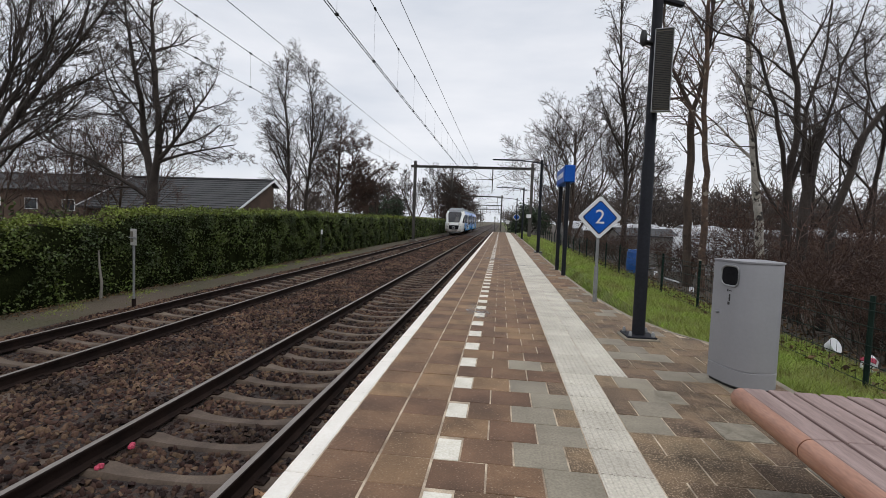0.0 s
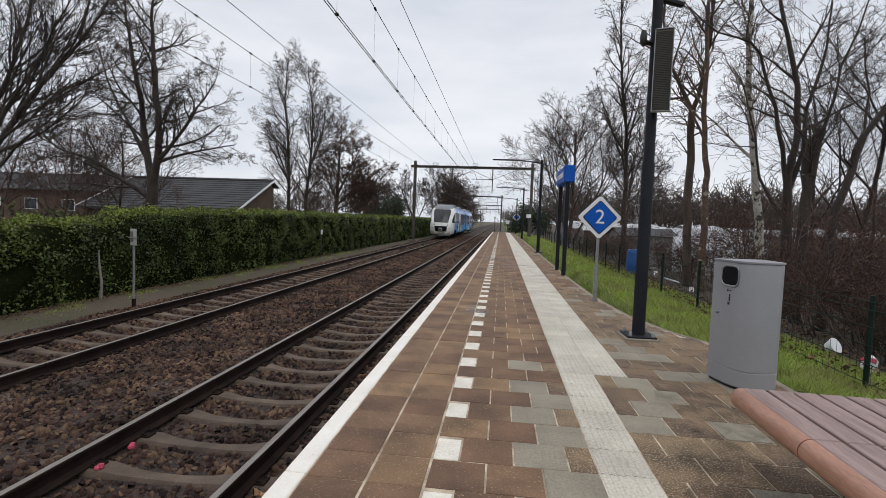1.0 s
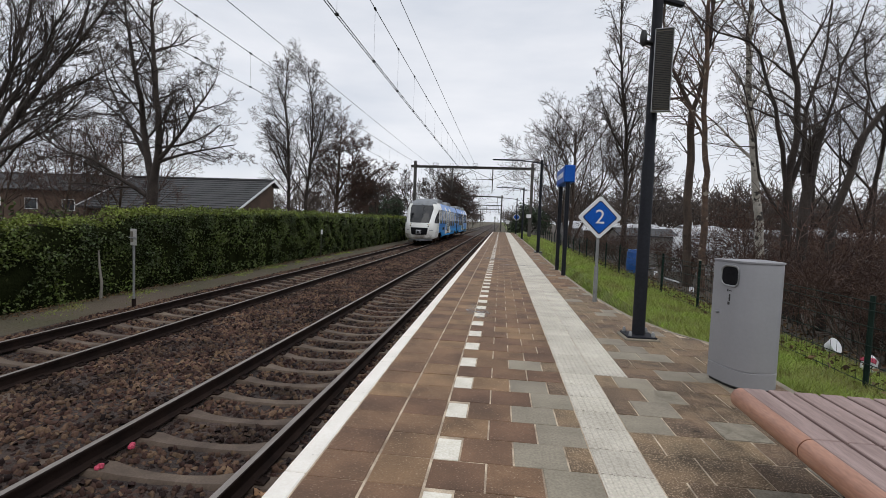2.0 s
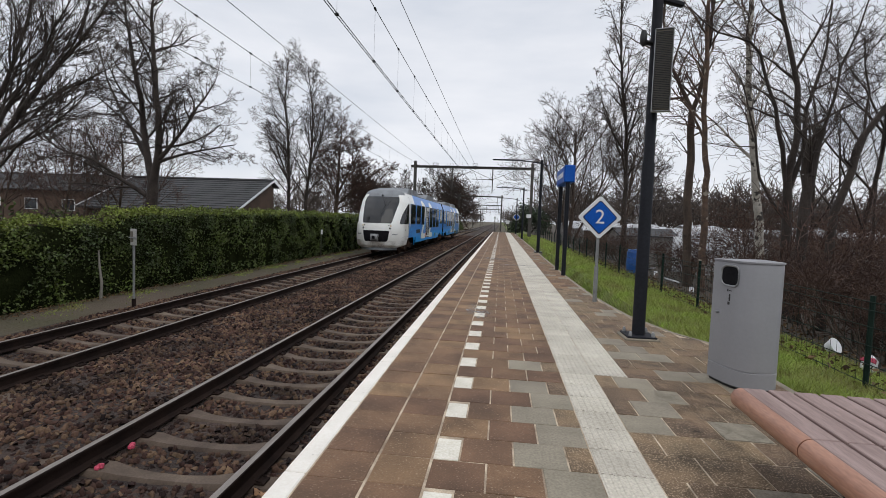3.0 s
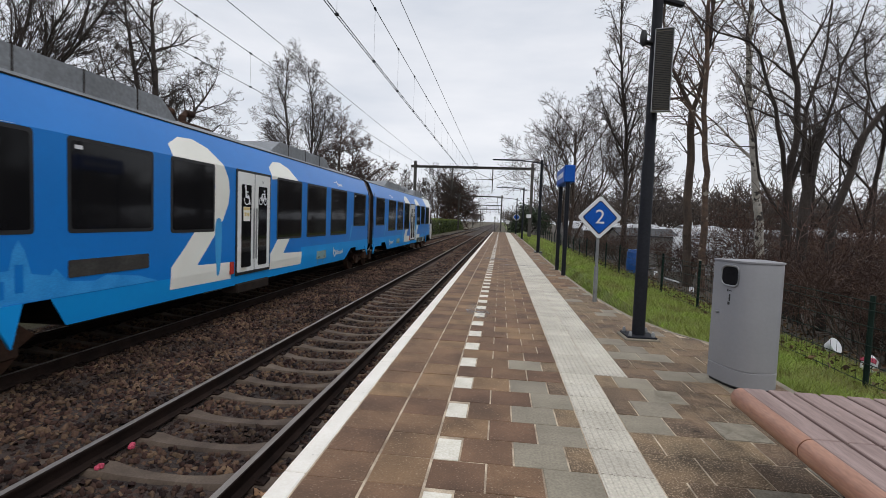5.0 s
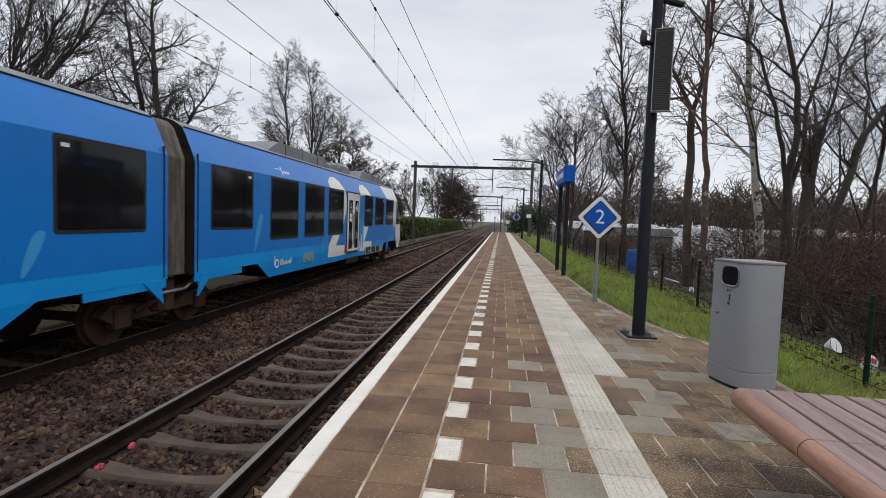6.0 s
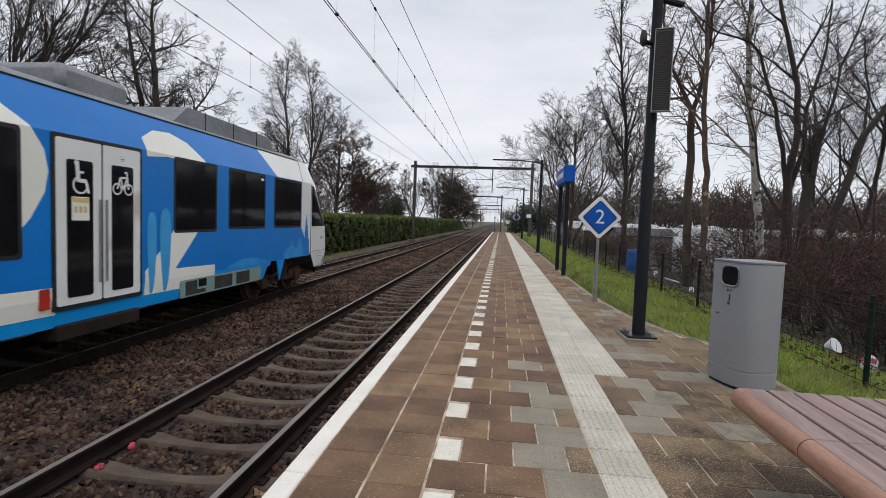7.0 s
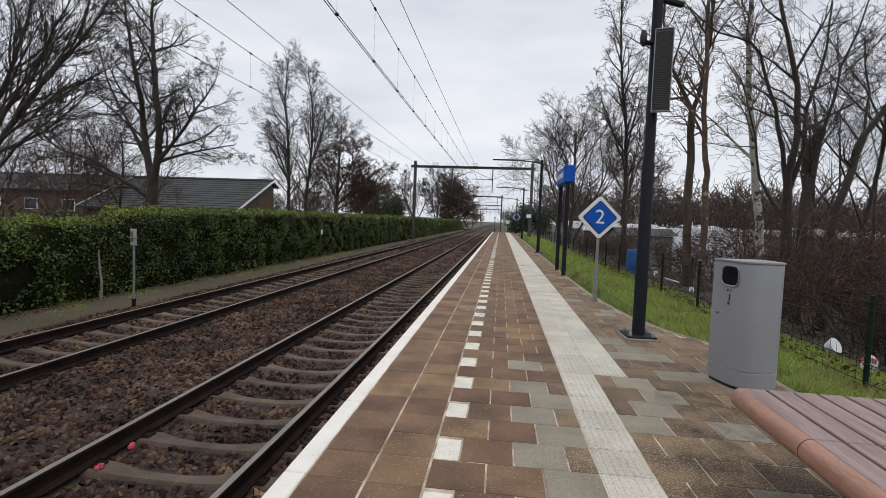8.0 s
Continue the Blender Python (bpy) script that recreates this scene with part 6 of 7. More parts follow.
# along the allotment side
tree(41, scaled(OAK, kids=(10, 7, 6, 4, 0), fine=0.0125), [(0, 0, 0.0, 0, 13.0, 0.26), (0.3, 0, 0.28, 0, 11.5, 0.15), (-0.3, 0, -0.3, 0, 11.0, 0.15)], at=pose(8.0, 58, -1.1), bark=M_BARK_WARM, label="broad bare tree beyond the verge")
tree(42, scaled(OAK, fine=0.0125, kids=(8, 6, 5, 4, 0)), [(0, 0, 0.1, 0, 9.5, 0.2), (0.3, 0, 0.34, 0, 7.5, 0.12)], at=pose(11.5, 50, -1.1), bark=M_BARK_WARM, label="broad bare tree beyond the verge")
shaped_tree(43, scaled(SLENDER, fine=0.0072, kids=(0, 5, 4, 3, 0)), (6.3, 26, -1.0), [([(6.35, 26, -1.0), (6.27, 26, 2.0), (6.15, 26, 5.7), (5.72, 26, 9.4), (5.47, 26, 13.6)], 0.15, 0.03, 30, 0.3, 2.3),
    ([(6.2, 26, 4.4), (5.3, 26.1, 6.6), (4.6, 26.2, 8.6)], 0.06, 0.015, 9, 0.2, 1.6)], "slender bare birch beyond the fence", M_BARK, M_TWIG, "birches")
shaped_tree(44, scaled(SLENDER, fine=0.0075), (7.8, 28, -1.0), [([(7.8, 28, -1.0), (7.9, 28, 3.0), (7.6, 28, 6.5), (7.9, 28, 9.5)], 0.09, 0.02, 20, 0.15, 2.0)], "slender bare birch beyond the fence", group="birches")
shaped_tree(46, scaled(GNARLED, kids=(0, 4, 4, 3, 0), fine=0.005), (6.6, 18, -1.0), [([(6.6, 18, -1.0), (6.55, 18, 0.6), (6.44, 18, 2.8), (6.4, 18, 5.5)], 0.16, 0.12, 4, 0.7, 1.4),
    ([(6.4, 18, 5.4), (5.97, 18.1, 6.3), (5.66, 18.1, 6.9), (5.4, 18.2, 8.1), (5.3, 18.2, 10.2)], 0.085, 0.025, 13, 0.1, 1.7),
    ([(6.4, 18, 5.4), (6.62, 17.9, 6.3), (6.79, 17.9, 8.0), (6.95, 17.9, 10.4)], 0.09, 0.025, 13, 0.1, 1.7)], "forked brown bare tree beyond the fence", M_BARK_WARM)
shaped_tree(47, scaled(SLENDER, fine=0.005), (6.7, 17, -1.0), [([(6.7, 17, -1.0), (6.66, 17, 1.2), (6.64, 17, 2.75), (6.44, 17, 5.1), (6.36, 17, 7.7), (6.3, 17, 11.0)], 0.135, 0.04, 17, 0.42, 1.8)], "tall bare birch with peeling brown bark", M_BIRCH_BROWN, M_TWIG_RED)
shaped_tree(48, scaled(SLENDER, fine=0.005), (8.0, 16, -1.0), [([(8.0, 16, -1.0), (7.93, 16, 0.6), (7.62, 16, 3.2), (7.27, 16, 5.8), (7.18, 16, 8.3), (7.2, 16, 10.8)], 0.15, 0.05, 18, 0.36, 1.7)], "white-barked bare birch beyond the fence", M_BIRCH, M_TWIG_RED)
shaped_tree(149, scaled(GNARLED, kids=(0, 4, 4, 3, 0), fine=0.0038), (7.15, 13, -1.0), [([(7.15, 13, -1.0), (7.08, 13, 0.4), (6.99, 13, 2.2), (7.07, 13, 3.17), (7.12, 13, 4.3), (6.9, 13, 5.5), (6.57, 13, 6.6), (6.3, 13, 7.9)], 0.165, 0.03, 8, 0.5, 1.7),
    ([(6.99, 13, 2.3), (6.64, 12.9, 3.85), (6.15, 12.8, 5.2), (5.78, 12.7, 5.85), (4.95, 12.6, 6.05), (4.2, 12.5, 6.6)], 0.065, 0.013, 9, 0.25, 1.4),
    ([(6.99, 13, 2.3), (7.31, 13.1, 3.4), (7.43, 13.2, 4.4), (7.73, 13.3, 5.5), (7.9, 13.4, 7.0)], 0.075, 0.018, 7, 0.3, 1.5),
    ([(7.0, 13, 1.6), (6.5, 13.3, 2.7), (6.3, 13.5, 4.2), (5.9, 13.6, 5.4)], 0.045, 0.013, 5, 0.3, 1.2)], "dark forked bare tree beyond the fence")
shaped_tree(50, scaled(GNARLED, kids=(0, 4, 4, 3, 0), fine=0.0038, angle=((20, 50), (28, 60), (28, 65), (28, 70))), (6.82, 12, -1.0), [([(6.82, 12, -1.0), (6.82, 12, 0.4), (6.84, 12, 2.1), (6.95, 12, 3.0), (7.06, 12, 3.7)], 0.13, 0.10, 4, 0.5, 1.3),
    ([(6.86, 12, 2.3), (6.78, 12, 3.0), (6.86, 12, 3.5)], 0.085, 0.075, 3, 0.5, 1.2),
    ([(7.02, 12, 3.4), (7.26, 12, 4.3), (7.37, 12, 5.05), (7.65, 12, 5.9), (7.9, 12, 7.2)], 0.04, 0.013, 7, 0.1, 1.3)], "lopped brown tree with thick stubs beyond the fence")
shaped_tree(54, scaled(GNARLED, kids=(0, 4, 4, 3, 0), fine=0.0038), (7.05, 11.5, -1.0), [([(7.05, 11.5, -1.0), (7.08, 11.5, 0.2), (7.2, 11.5, 1.8), (7.4, 11.5, 2.75), (7.62, 11.5, 3.45), (8.0, 11.5, 4.1), (8.5, 11.5, 5.0)], 0.11, 0.05, 6, 0.4, 1.4),
    ([(7.62, 11.5, 3.4), (7.68, 11.6, 4.4), (7.6, 11.7, 5.6)], 0.03, 0.012, 7, 0.1, 1.1)], "leaning brown bare tree beyond the fence")
for seed, x, y, ln in ((51, 11.0, 16.5, 8.0), (52, 13.5, 23, 9.0), ):
    tree(seed, scaled(OAK, bare=(0.2, 0.15, 0.1, 0.1), kids=(8, 5, 5, 4, 0), fine=0.005), [(0, 0, 0.02, 0, ln, 0.09), (0.3, 0.1, 0.2, 0, ln * 0.85, 0.06)], at=pose(x, y, -1.1), label="thin bare tree among the allotments", group="allotment trees")


# undergrowth beyond the fence
def shrub_kind(seed, bark, twig, h):
    rng = random.Random(seed)
    stems = [(rng.uniform(-0.25, 0.25), rng.uniform(-0.25, 0.25), rng.uniform(-0.7, 0.7), rng.uniform(-0.7, 0.7), h * rng.uniform(0.6, 1.0), 0.016) for _ in range(7)]
    return tree(seed, SHRUB, stems, "bare_shrub", "tangled bare brown shrub beyond the fence", "shrub", bark, twig, pose(5.6, 9.4, -0.5), "shrubs")


kinds = [shrub_kind(61, M_BARK_WARM, M_BRAMBLE, 1.7), shrub_kind(62, M_BARK_WARM, M_TWIG_RED, 2.2), shrub_kind(63, M_BARK_WARM, M_BRAMBLE, 1.3)]
kinds[1].matrix_basis = pose(7.4, 8.6, -0.8)
kinds[2].matrix_basis = pose(5.6, 7.2, -0.5)
shrub_rng = random.Random(64)
for k in range(80):
    y = shrub_rng.uniform(5.5, 14) if k % 4 == 0 else shrub_rng.uniform(7.5, 36)
    x = 5.2 + shrub_rng.random() ** 1.3 * (5.0 + y * 0.35)
    turn = shrub_rng.uniform(0, 360)
    # an open strip of allotment paths stays clear of shrubs
    if y > 12 and 0.38 * y < x < 0.54 * y and k % 4:
        continue
    copy_thing(kinds[k % 3], pose(x, y, ground_height(x, y) - 0.02, 0, 0, turn))

tall = shrub_kind(65, M_BARK_WARM, M_BRAMBLE, 3.4)
tall.matrix_basis = pose(9.6, 12.4, -1.0)
for k in range(30):
    x, y = shrub_rng.uniform(8.5, 18), shrub_rng.uniform(9.5, 25)
    turn = shrub_rng.uniform(0, 360)
    if y > 12 and 0.38 * y < x < 0.54 * y and k % 3:
        continue
    copy_thing(tall, pose(x, y, ground_height(x, y) - 0.02, 0, 0, turn))

# a low dark shrub belt behind the hedge
for k in range(10):
    x, y = -12.6 - shrub_rng.uniform(0, 5), 11 + 5.5 * k + shrub_rng.uniform(-1, 1)
    copy_thing(kinds[1], pose(x, y, -0.9, 0, 0, shrub_rng.uniform(0, 360)))


def leaf_cloud(points, size, rng, flat=0.0):
    """A folded leaf at each point, turned at random."""
    n = len(points)
    a, b = rng.uniform(0, 6.28, n), np.arccos(rng.uniform(-1, 1, n))
    u = np.stack([np.sin(b) * np.cos(a), np.sin(b) * np.sin(a), np.cos(b) * (1 - flat)], 1)
    w = rng.normal(size=(n, 3))
    w -= u * (w * u).sum(1, keepdims=True)
    w /= np.linalg.norm(w, axis=1, keepdims=True)
    k = np.cross(u, w)
    s = size * rng.uniform(0.6, 1.3, (n, 1))
    v = np.stack([points - u * s, points + w * s * 0.55 + k * s * 0.15, points + u * s, points - w * s * 0.55 + k * s * 0.15], 1)
    return v.reshape(-1, 3), np.arange(n * 4).reshape(-1, 4)


def hedge_top(y):
    return np.interp(y, [5, 9, 11.6, 12.6, 21, 60, 80], [0.82, 0.90, 0.98, 1.22, 1.36, 1.38, 1.30])


def build_hedge(y0, y1, name, label, seed, depth=1.3):
    hedge = thing(name, label, "hedge", None)
    rng = np.random.default_rng(seed)
    ys = np.arange(y0, y1 + 0.01, 0.35)
    g = Geo()
    rows = []
    for y in ys:
        top = float(hedge_top(y)) - 0.09
        row = []
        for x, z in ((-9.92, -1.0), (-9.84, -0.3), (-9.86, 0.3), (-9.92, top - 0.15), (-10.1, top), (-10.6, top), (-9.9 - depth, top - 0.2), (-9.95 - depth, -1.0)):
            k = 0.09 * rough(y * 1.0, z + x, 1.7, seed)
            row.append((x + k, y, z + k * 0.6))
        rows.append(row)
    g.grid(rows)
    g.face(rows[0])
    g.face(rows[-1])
    # solid filler behind the leaves, coloured as inner shade
    part("hedge_core", g, M_HEDGE_SHADE, hedge, "near-black solid core painted as the shade inside the hedge")
    pts, sizes = [], []
    for a, b, dens, size in ((y0, 16, 620, 0.036), (16, 26, 420, 0.045), (26, 45, 200, 0.07), (45, y1, 80, 0.12)):
        a, b = max(a, y0), min(b, y1)
        if b <= a:
            continue
        n = int((b - a) * 2.5 * dens)
        y = rng.uniform(a, b, n)
        top = hedge_top(y)
        z = -0.92 + (top + 0.92) * rng.random(n) ** 0.8
        lump = np.array([noise.noise(Vector((yy * 1.3, zz * 1.6, 3.0))) for yy, zz in zip(y, z)])
        keep = rng.random(n) < np.clip(0.55 + 1.2 * lump, 0.10, 1)
        x = -9.78 + 0.13 * lump + rng.normal(0, 0.045, n)
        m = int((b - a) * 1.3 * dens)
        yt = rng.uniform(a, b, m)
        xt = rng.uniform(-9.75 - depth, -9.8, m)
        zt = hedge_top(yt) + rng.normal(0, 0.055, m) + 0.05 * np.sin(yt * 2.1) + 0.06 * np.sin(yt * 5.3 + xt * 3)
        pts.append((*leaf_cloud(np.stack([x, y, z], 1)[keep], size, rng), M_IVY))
        # top leaves take the paler colour that carries the light from above
        pts.append((*leaf_cloud(np.stack([xt, yt, zt + 0.02], 1), size, rng), M_LIT_TOP))
    for v, f, leaf in pts:
        tagged(part("leaves", numpy_mesh("leaves", v, f, leaf), None, hedge, "dense small green leaves"), kind="stuff")


stem = thing("sapling_stem", "pale stem of a sapling in the hedge", "tree", pose(-9.66, 10.75, -1.0))
part("stem", Geo().tube([(0, 0, 0), (0.02, 0.02, 0.5), (-0.02, 0, 0.9), (-0.04, 0, 1.3)], [0.036, 0.032, 0.026, 0.016], 8), material("sapling_bark", (0.24, 0.22, 0.19), 0.9, scale=4, fine=40), stem, smooth=True)
build_hedge(4.0, 116.0, "hedge", "long clipped green hedge along the railway", 71)


def leafy_bush(name, label, at, rx, ry, rz, count, size, mat, seed, category="bush"):
    """An evergreen bush of leaf clumps round a branching core."""
    rng = np.random.default_rng(seed)
    t = thing(name, label, category, at)
    r = random.Random(seed)
    thick, thin = [], []
    for k in range(7):
        d = np.array([r.gauss(0, 0.45), r.gauss(0, 0.45), 1.0])
        grow(r, np.array([r.uniform(-0.2, 0.2) * rx, r.uniform(-0.2, 0.2) * ry, 0]), d / np.linalg.norm(d), rz * 1.5, 0.04 + 0.01 * rz, 0, scaled(SHRUB, kids=(6, 4, 3, 0), fine=0.01, cut=0.0), thick, thin)
    v, f = bars_mesh(thick + thin, 4)
    part("branchwork", numpy_mesh("branchwork", v, f, M_BARK), None, t)
    clumps = 60
    c = rng.normal(size=(clumps, 3))
    c /= np.linalg.norm(c, axis=1, keepdims=True)
    c[:, 2] = np.abs(c[:, 2]) * 1.0 - 0.15
    c *= rng.uniform(0.55, 1.0, (clumps, 1))
    c = c * np.array([rx, ry, rz * 1.75]) + np.array([0, 0, rz * 0.25])
    p = c[rng.integers(0, clumps, count)] + rng.normal(0, 0.16, (count, 3)) * np.array([rx, ry, rz])
    p[:, 2] = np.maximum(p[:, 2], 0.02)
    v, f = leaf_cloud(p, size, rng)
    tagged(part("foliage", numpy_mesh("foliage", v, f, mat), None, t), kind="stuff")
    return t


leafy_bush("evergreen_shrub", "large dark green shrub behind the hedge", pose(-14.6, 10.4, -0.9), 3.0, 1.8, 1.35, 9000, 0.07, M_IVY, 81)
leafy_bush("evergreen_shrub", "large dark green shrub behind the hedge", pose(-12.7, 13.0, -0.9), 1.3, 1.0, 1.2, 3500, 0.06, M_IVY, 82)
leafy_bush("evergreen_tree", "round dark evergreen tree behind the hedge", pose(-17.5, 75, -0.9), 2.7, 2.4, 3.4, 9000, 0.16, M_EVERGREEN, 83, "tree")
leafy_bush("evergreen_tree", "round dark evergreen tree behind the hedge", pose(-20.5, 78, -0.9), 2.2, 2.2, 2.6, 6000, 0.16, M_EVERGREEN, 84, "tree")
leafy_bush("ivy_clad_tree", "tall dark ivy-covered tree beside the line", pose(-12.0, 124, -0.9), 4.3, 4.0, 7.6, 9000, 0.16, M_BRAMBLE, 85, "tree")
tree(86, scaled(OAK, kids=(12, 7, 5, 3, 0), bare=(0.05, 0.1, 0.1, 0.1), fine=0.028), [(0, 0, -0.2, 0, 10, 0.2), (0.3, 0, 0.2, 0, 10, 0.2), (0, 0, 0.02, 0.1, 11.5, 0.22)], bark=M_BARK_WARM, twig=M_TWIG_RED, at=pose(-12.0, 123, -0.9), label="dense brown bare tree beside the line")
leafy_bush("evergreen_shrub", "clipped shrub at the end of the hedge", pose(-10.5, 121, -0.9), 1.0, 3.0, 1.2, 3500, 0.12, M_IVY, 86)
leafy_bush("evergreen_tree", "dark pine beyond the platform end", pose(5.4, 96, -0.9), 3.6, 3.0, 3.6, 7000, 0.2, M_EVERGREEN, 87, "tree")


def build_grass():
    rng = np.random.default_rng(91)
    out = []
    for y0, y1, n, h, w in ((3.5, 9, 30000, 0.075, 0.004), (9, 18, 26000, 0.085, 0.006), (18, 60, 24000, 0.11, 0.014)):
        y = rng.uniform(y0, y1, n)
        left = np.array([right_edge(v) for v in y]) + 0.01
        x = left + (4.3 - left) * rng.random(n)
        z = np.array([ground_height(a, b) for a, b in zip(x, y)]) - 0.01
        lump = np.array([noise.noise(Vector((a * 1.9, b * 1.9, 7.0))) for a, b in zip(x, y)])
        hh = h * rng.uniform(0.5, 1.6, n) * (1 + 0.7 * lump)
        a = rng.uniform(0, 6.28, n)
        lean = rng.normal(0, 0.6, (n, 2)) * hh[:, None]
        p = np.stack([x, y, z], 1)
        s = np.stack([np.cos(a) * w, np.sin(a) * w, np.zeros(n)], 1)
        tip = p + np.stack([lean[:, 0], lean[:, 1], hh], 1)
        out.append(np.stack([p - s, p + s, tip], 1).reshape(-1, 3))
    v = np.concatenate(out)
    thing("grass", "short green grass on the verge beside the platform", "grass", None, numpy_mesh("grass", v, np.arange(len(v)).reshape(-1, 3), M_GRASS), kind="stuff")
    # dead leaves and bramble along the fence and the foot of the hedge
    n = 5000
    y = rng.uniform(3.5, 26, n)
    x = 3.75 + np.abs(rng.normal(0, 0.9, n)) - 0.25
    z = np.array([ground_height(a, b) for a, b in zip(x, y)]) + np.abs(rng.normal(0, 0.07, n))
    v, f = leaf_cloud(np.stack([x, y, z], 1), 0.035, rng, 0.5)
    thing("dead_leaves", "brown dead leaves and weeds along the fence", "leaves", None, numpy_mesh("dead_leaves", v, f, M_DRYLEAF), kind="stuff")
    n = 3000
    y = rng.uniform(6, 34, n)
    x = -9.75 + np.abs(rng.normal(0, 0.16, n))
    z = np.array([ground_height(a, b) for a, b in zip(x, y)]) + 0.02 + np.abs(rng.normal(0, 0.03, n))
    v, f = leaf_cloud(np.stack([x, y, z], 1), 0.03, rng, 0.6)
    thing("dead_leaves", "brown dead leaves at the foot of the hedge", "leaves", None, numpy_mesh("dead_leaves", v, f, M_DRYLEAF), kind="stuff")
    # moss and weeds on the bare strip
    n = 9000
    y = rng.uniform(5, 30, n)
    x = -9.55 + rng.normal(0, 0.22, n)
    lump = np.array([noise.noise(Vector((a * 1.5, b * 0.8, 17.0))) for a, b in zip(x, y)])
    k = lump > 0.02
    x, y = x[k], y[k]
    n = len(x)
    z = np.array([ground_height(a, b) for a, b in zip(x, y)])
    a = rng.uniform(0, 6.28, n)
    p = np.stack([x, y, z], 1)
    s = np.stack([np.cos(a) * 0.008, np.sin(a) * 0.008, np.zeros(n)], 1)
    tip = p + np.stack([rng.normal(0, 0.03, n), rng.normal(0, 0.03, n), rng.uniform(0.02, 0.06, n)], 1)
    v = np.stack([p - s, p + s, tip], 1).reshape(-1, 3)
    thing("weeds", "sparse low weeds beside the track", "grass", None, numpy_mesh("weeds", v, np.arange(len(v)).reshape(-1, 3), M_GRASS), kind="stuff")


build_grass()


# ---------------------------------------------------------------- fence
def build_fence():
    fence = thing("wire_mesh_fence", "dark green wire mesh fence along the verge", "fence", None)
    post = Geo().tube([(0, 0, -0.3), (0, 0, 0.94)], 0.024, 8).mesh("post", M_FENCE, smooth=True)
    y, k = 3.0, 0
    lines = []
    while y < 62:
        x = 3.58 + 0.012 * max(y - 6, 0)
        z = ground_height(x, y)
        part("post", post, None, fence, at=pose(x, y, z - 0.02, 0, 0, 0))
        lines.append((x, y, z))
        y += 2.1
    for h in (0.08, 0.26, 0.44, 0.62, 0.78, 0.86):
        part("strand", Geo().tube([(x - 0.03, y, z + h) for x, y, z in lines], 0.005, 4), M_FENCE, fence)
    wires = []
    for (xa, ya, za), (xb, yb, zb) in zip(lines[:14], lines[1:15]):
        for j in range(21):
            t = j / 21
            x, y, z = xa + (xb - xa) * t - 0.03, ya + (yb - ya) * t, za + (zb - za) * t
            wires.append((x, y, z + 0.04, x, y, z + 0.87, 0.0022, 0.0022))
    v, f = bars_mesh(wires, 3)
    tagged(part("upright_wire", numpy_mesh("upright_wire", v, f, M_FENCE), None, fence), kind="stuff")


build_fence()


# ---------------------------------------------------------------- houses, sheds and the distance
M_BRICK = material("brown_brick", (0.10, 0.062, 0.042), 0.9, second=(0.06, 0.04, 0.03), scale=1.2, fine=14, bump=0.4)
M_ROOF = material("dark_roof_tiles", (0.045, 0.045, 0.047), 0.8, second=(0.03, 0.03, 0.032), scale=1.5, fine=7, bump=0.6, depth=0.03)
M_SHEDWOOD = material("shed_boards", (0.13, 0.095, 0.07), 0.9, second=(0.075, 0.06, 0.048), scale=1.5, fine=14, stretch=(4, 4, 0.4))
M_SHEDGREY = material("grey_shed_boards", (0.26, 0.25, 0.235), 0.85, second=(0.17, 0.165, 0.155), scale=1.5, fine=14)
M_SHEET = material("pale_roof_sheet", (0.50, 0.51, 0.52), 0.6, second=(0.34, 0.35, 0.36), scale=1.2, fine=12)
M_PANE = glass_material("house_window_glass", (0.02, 0.022, 0.025), 0.08)
M_BARREL = material("blue_plastic_barrel", (0.012, 0.09, 0.33), 0.5, second=(0.010, 0.07, 0.27), bump=0.05)
M_WOODS = material("far_woods", (0.105, 0.082, 0.068), 0.95, second=(0.065, 0.052, 0.045), scale=0.3, fine=3, bump=0, island=0.35)


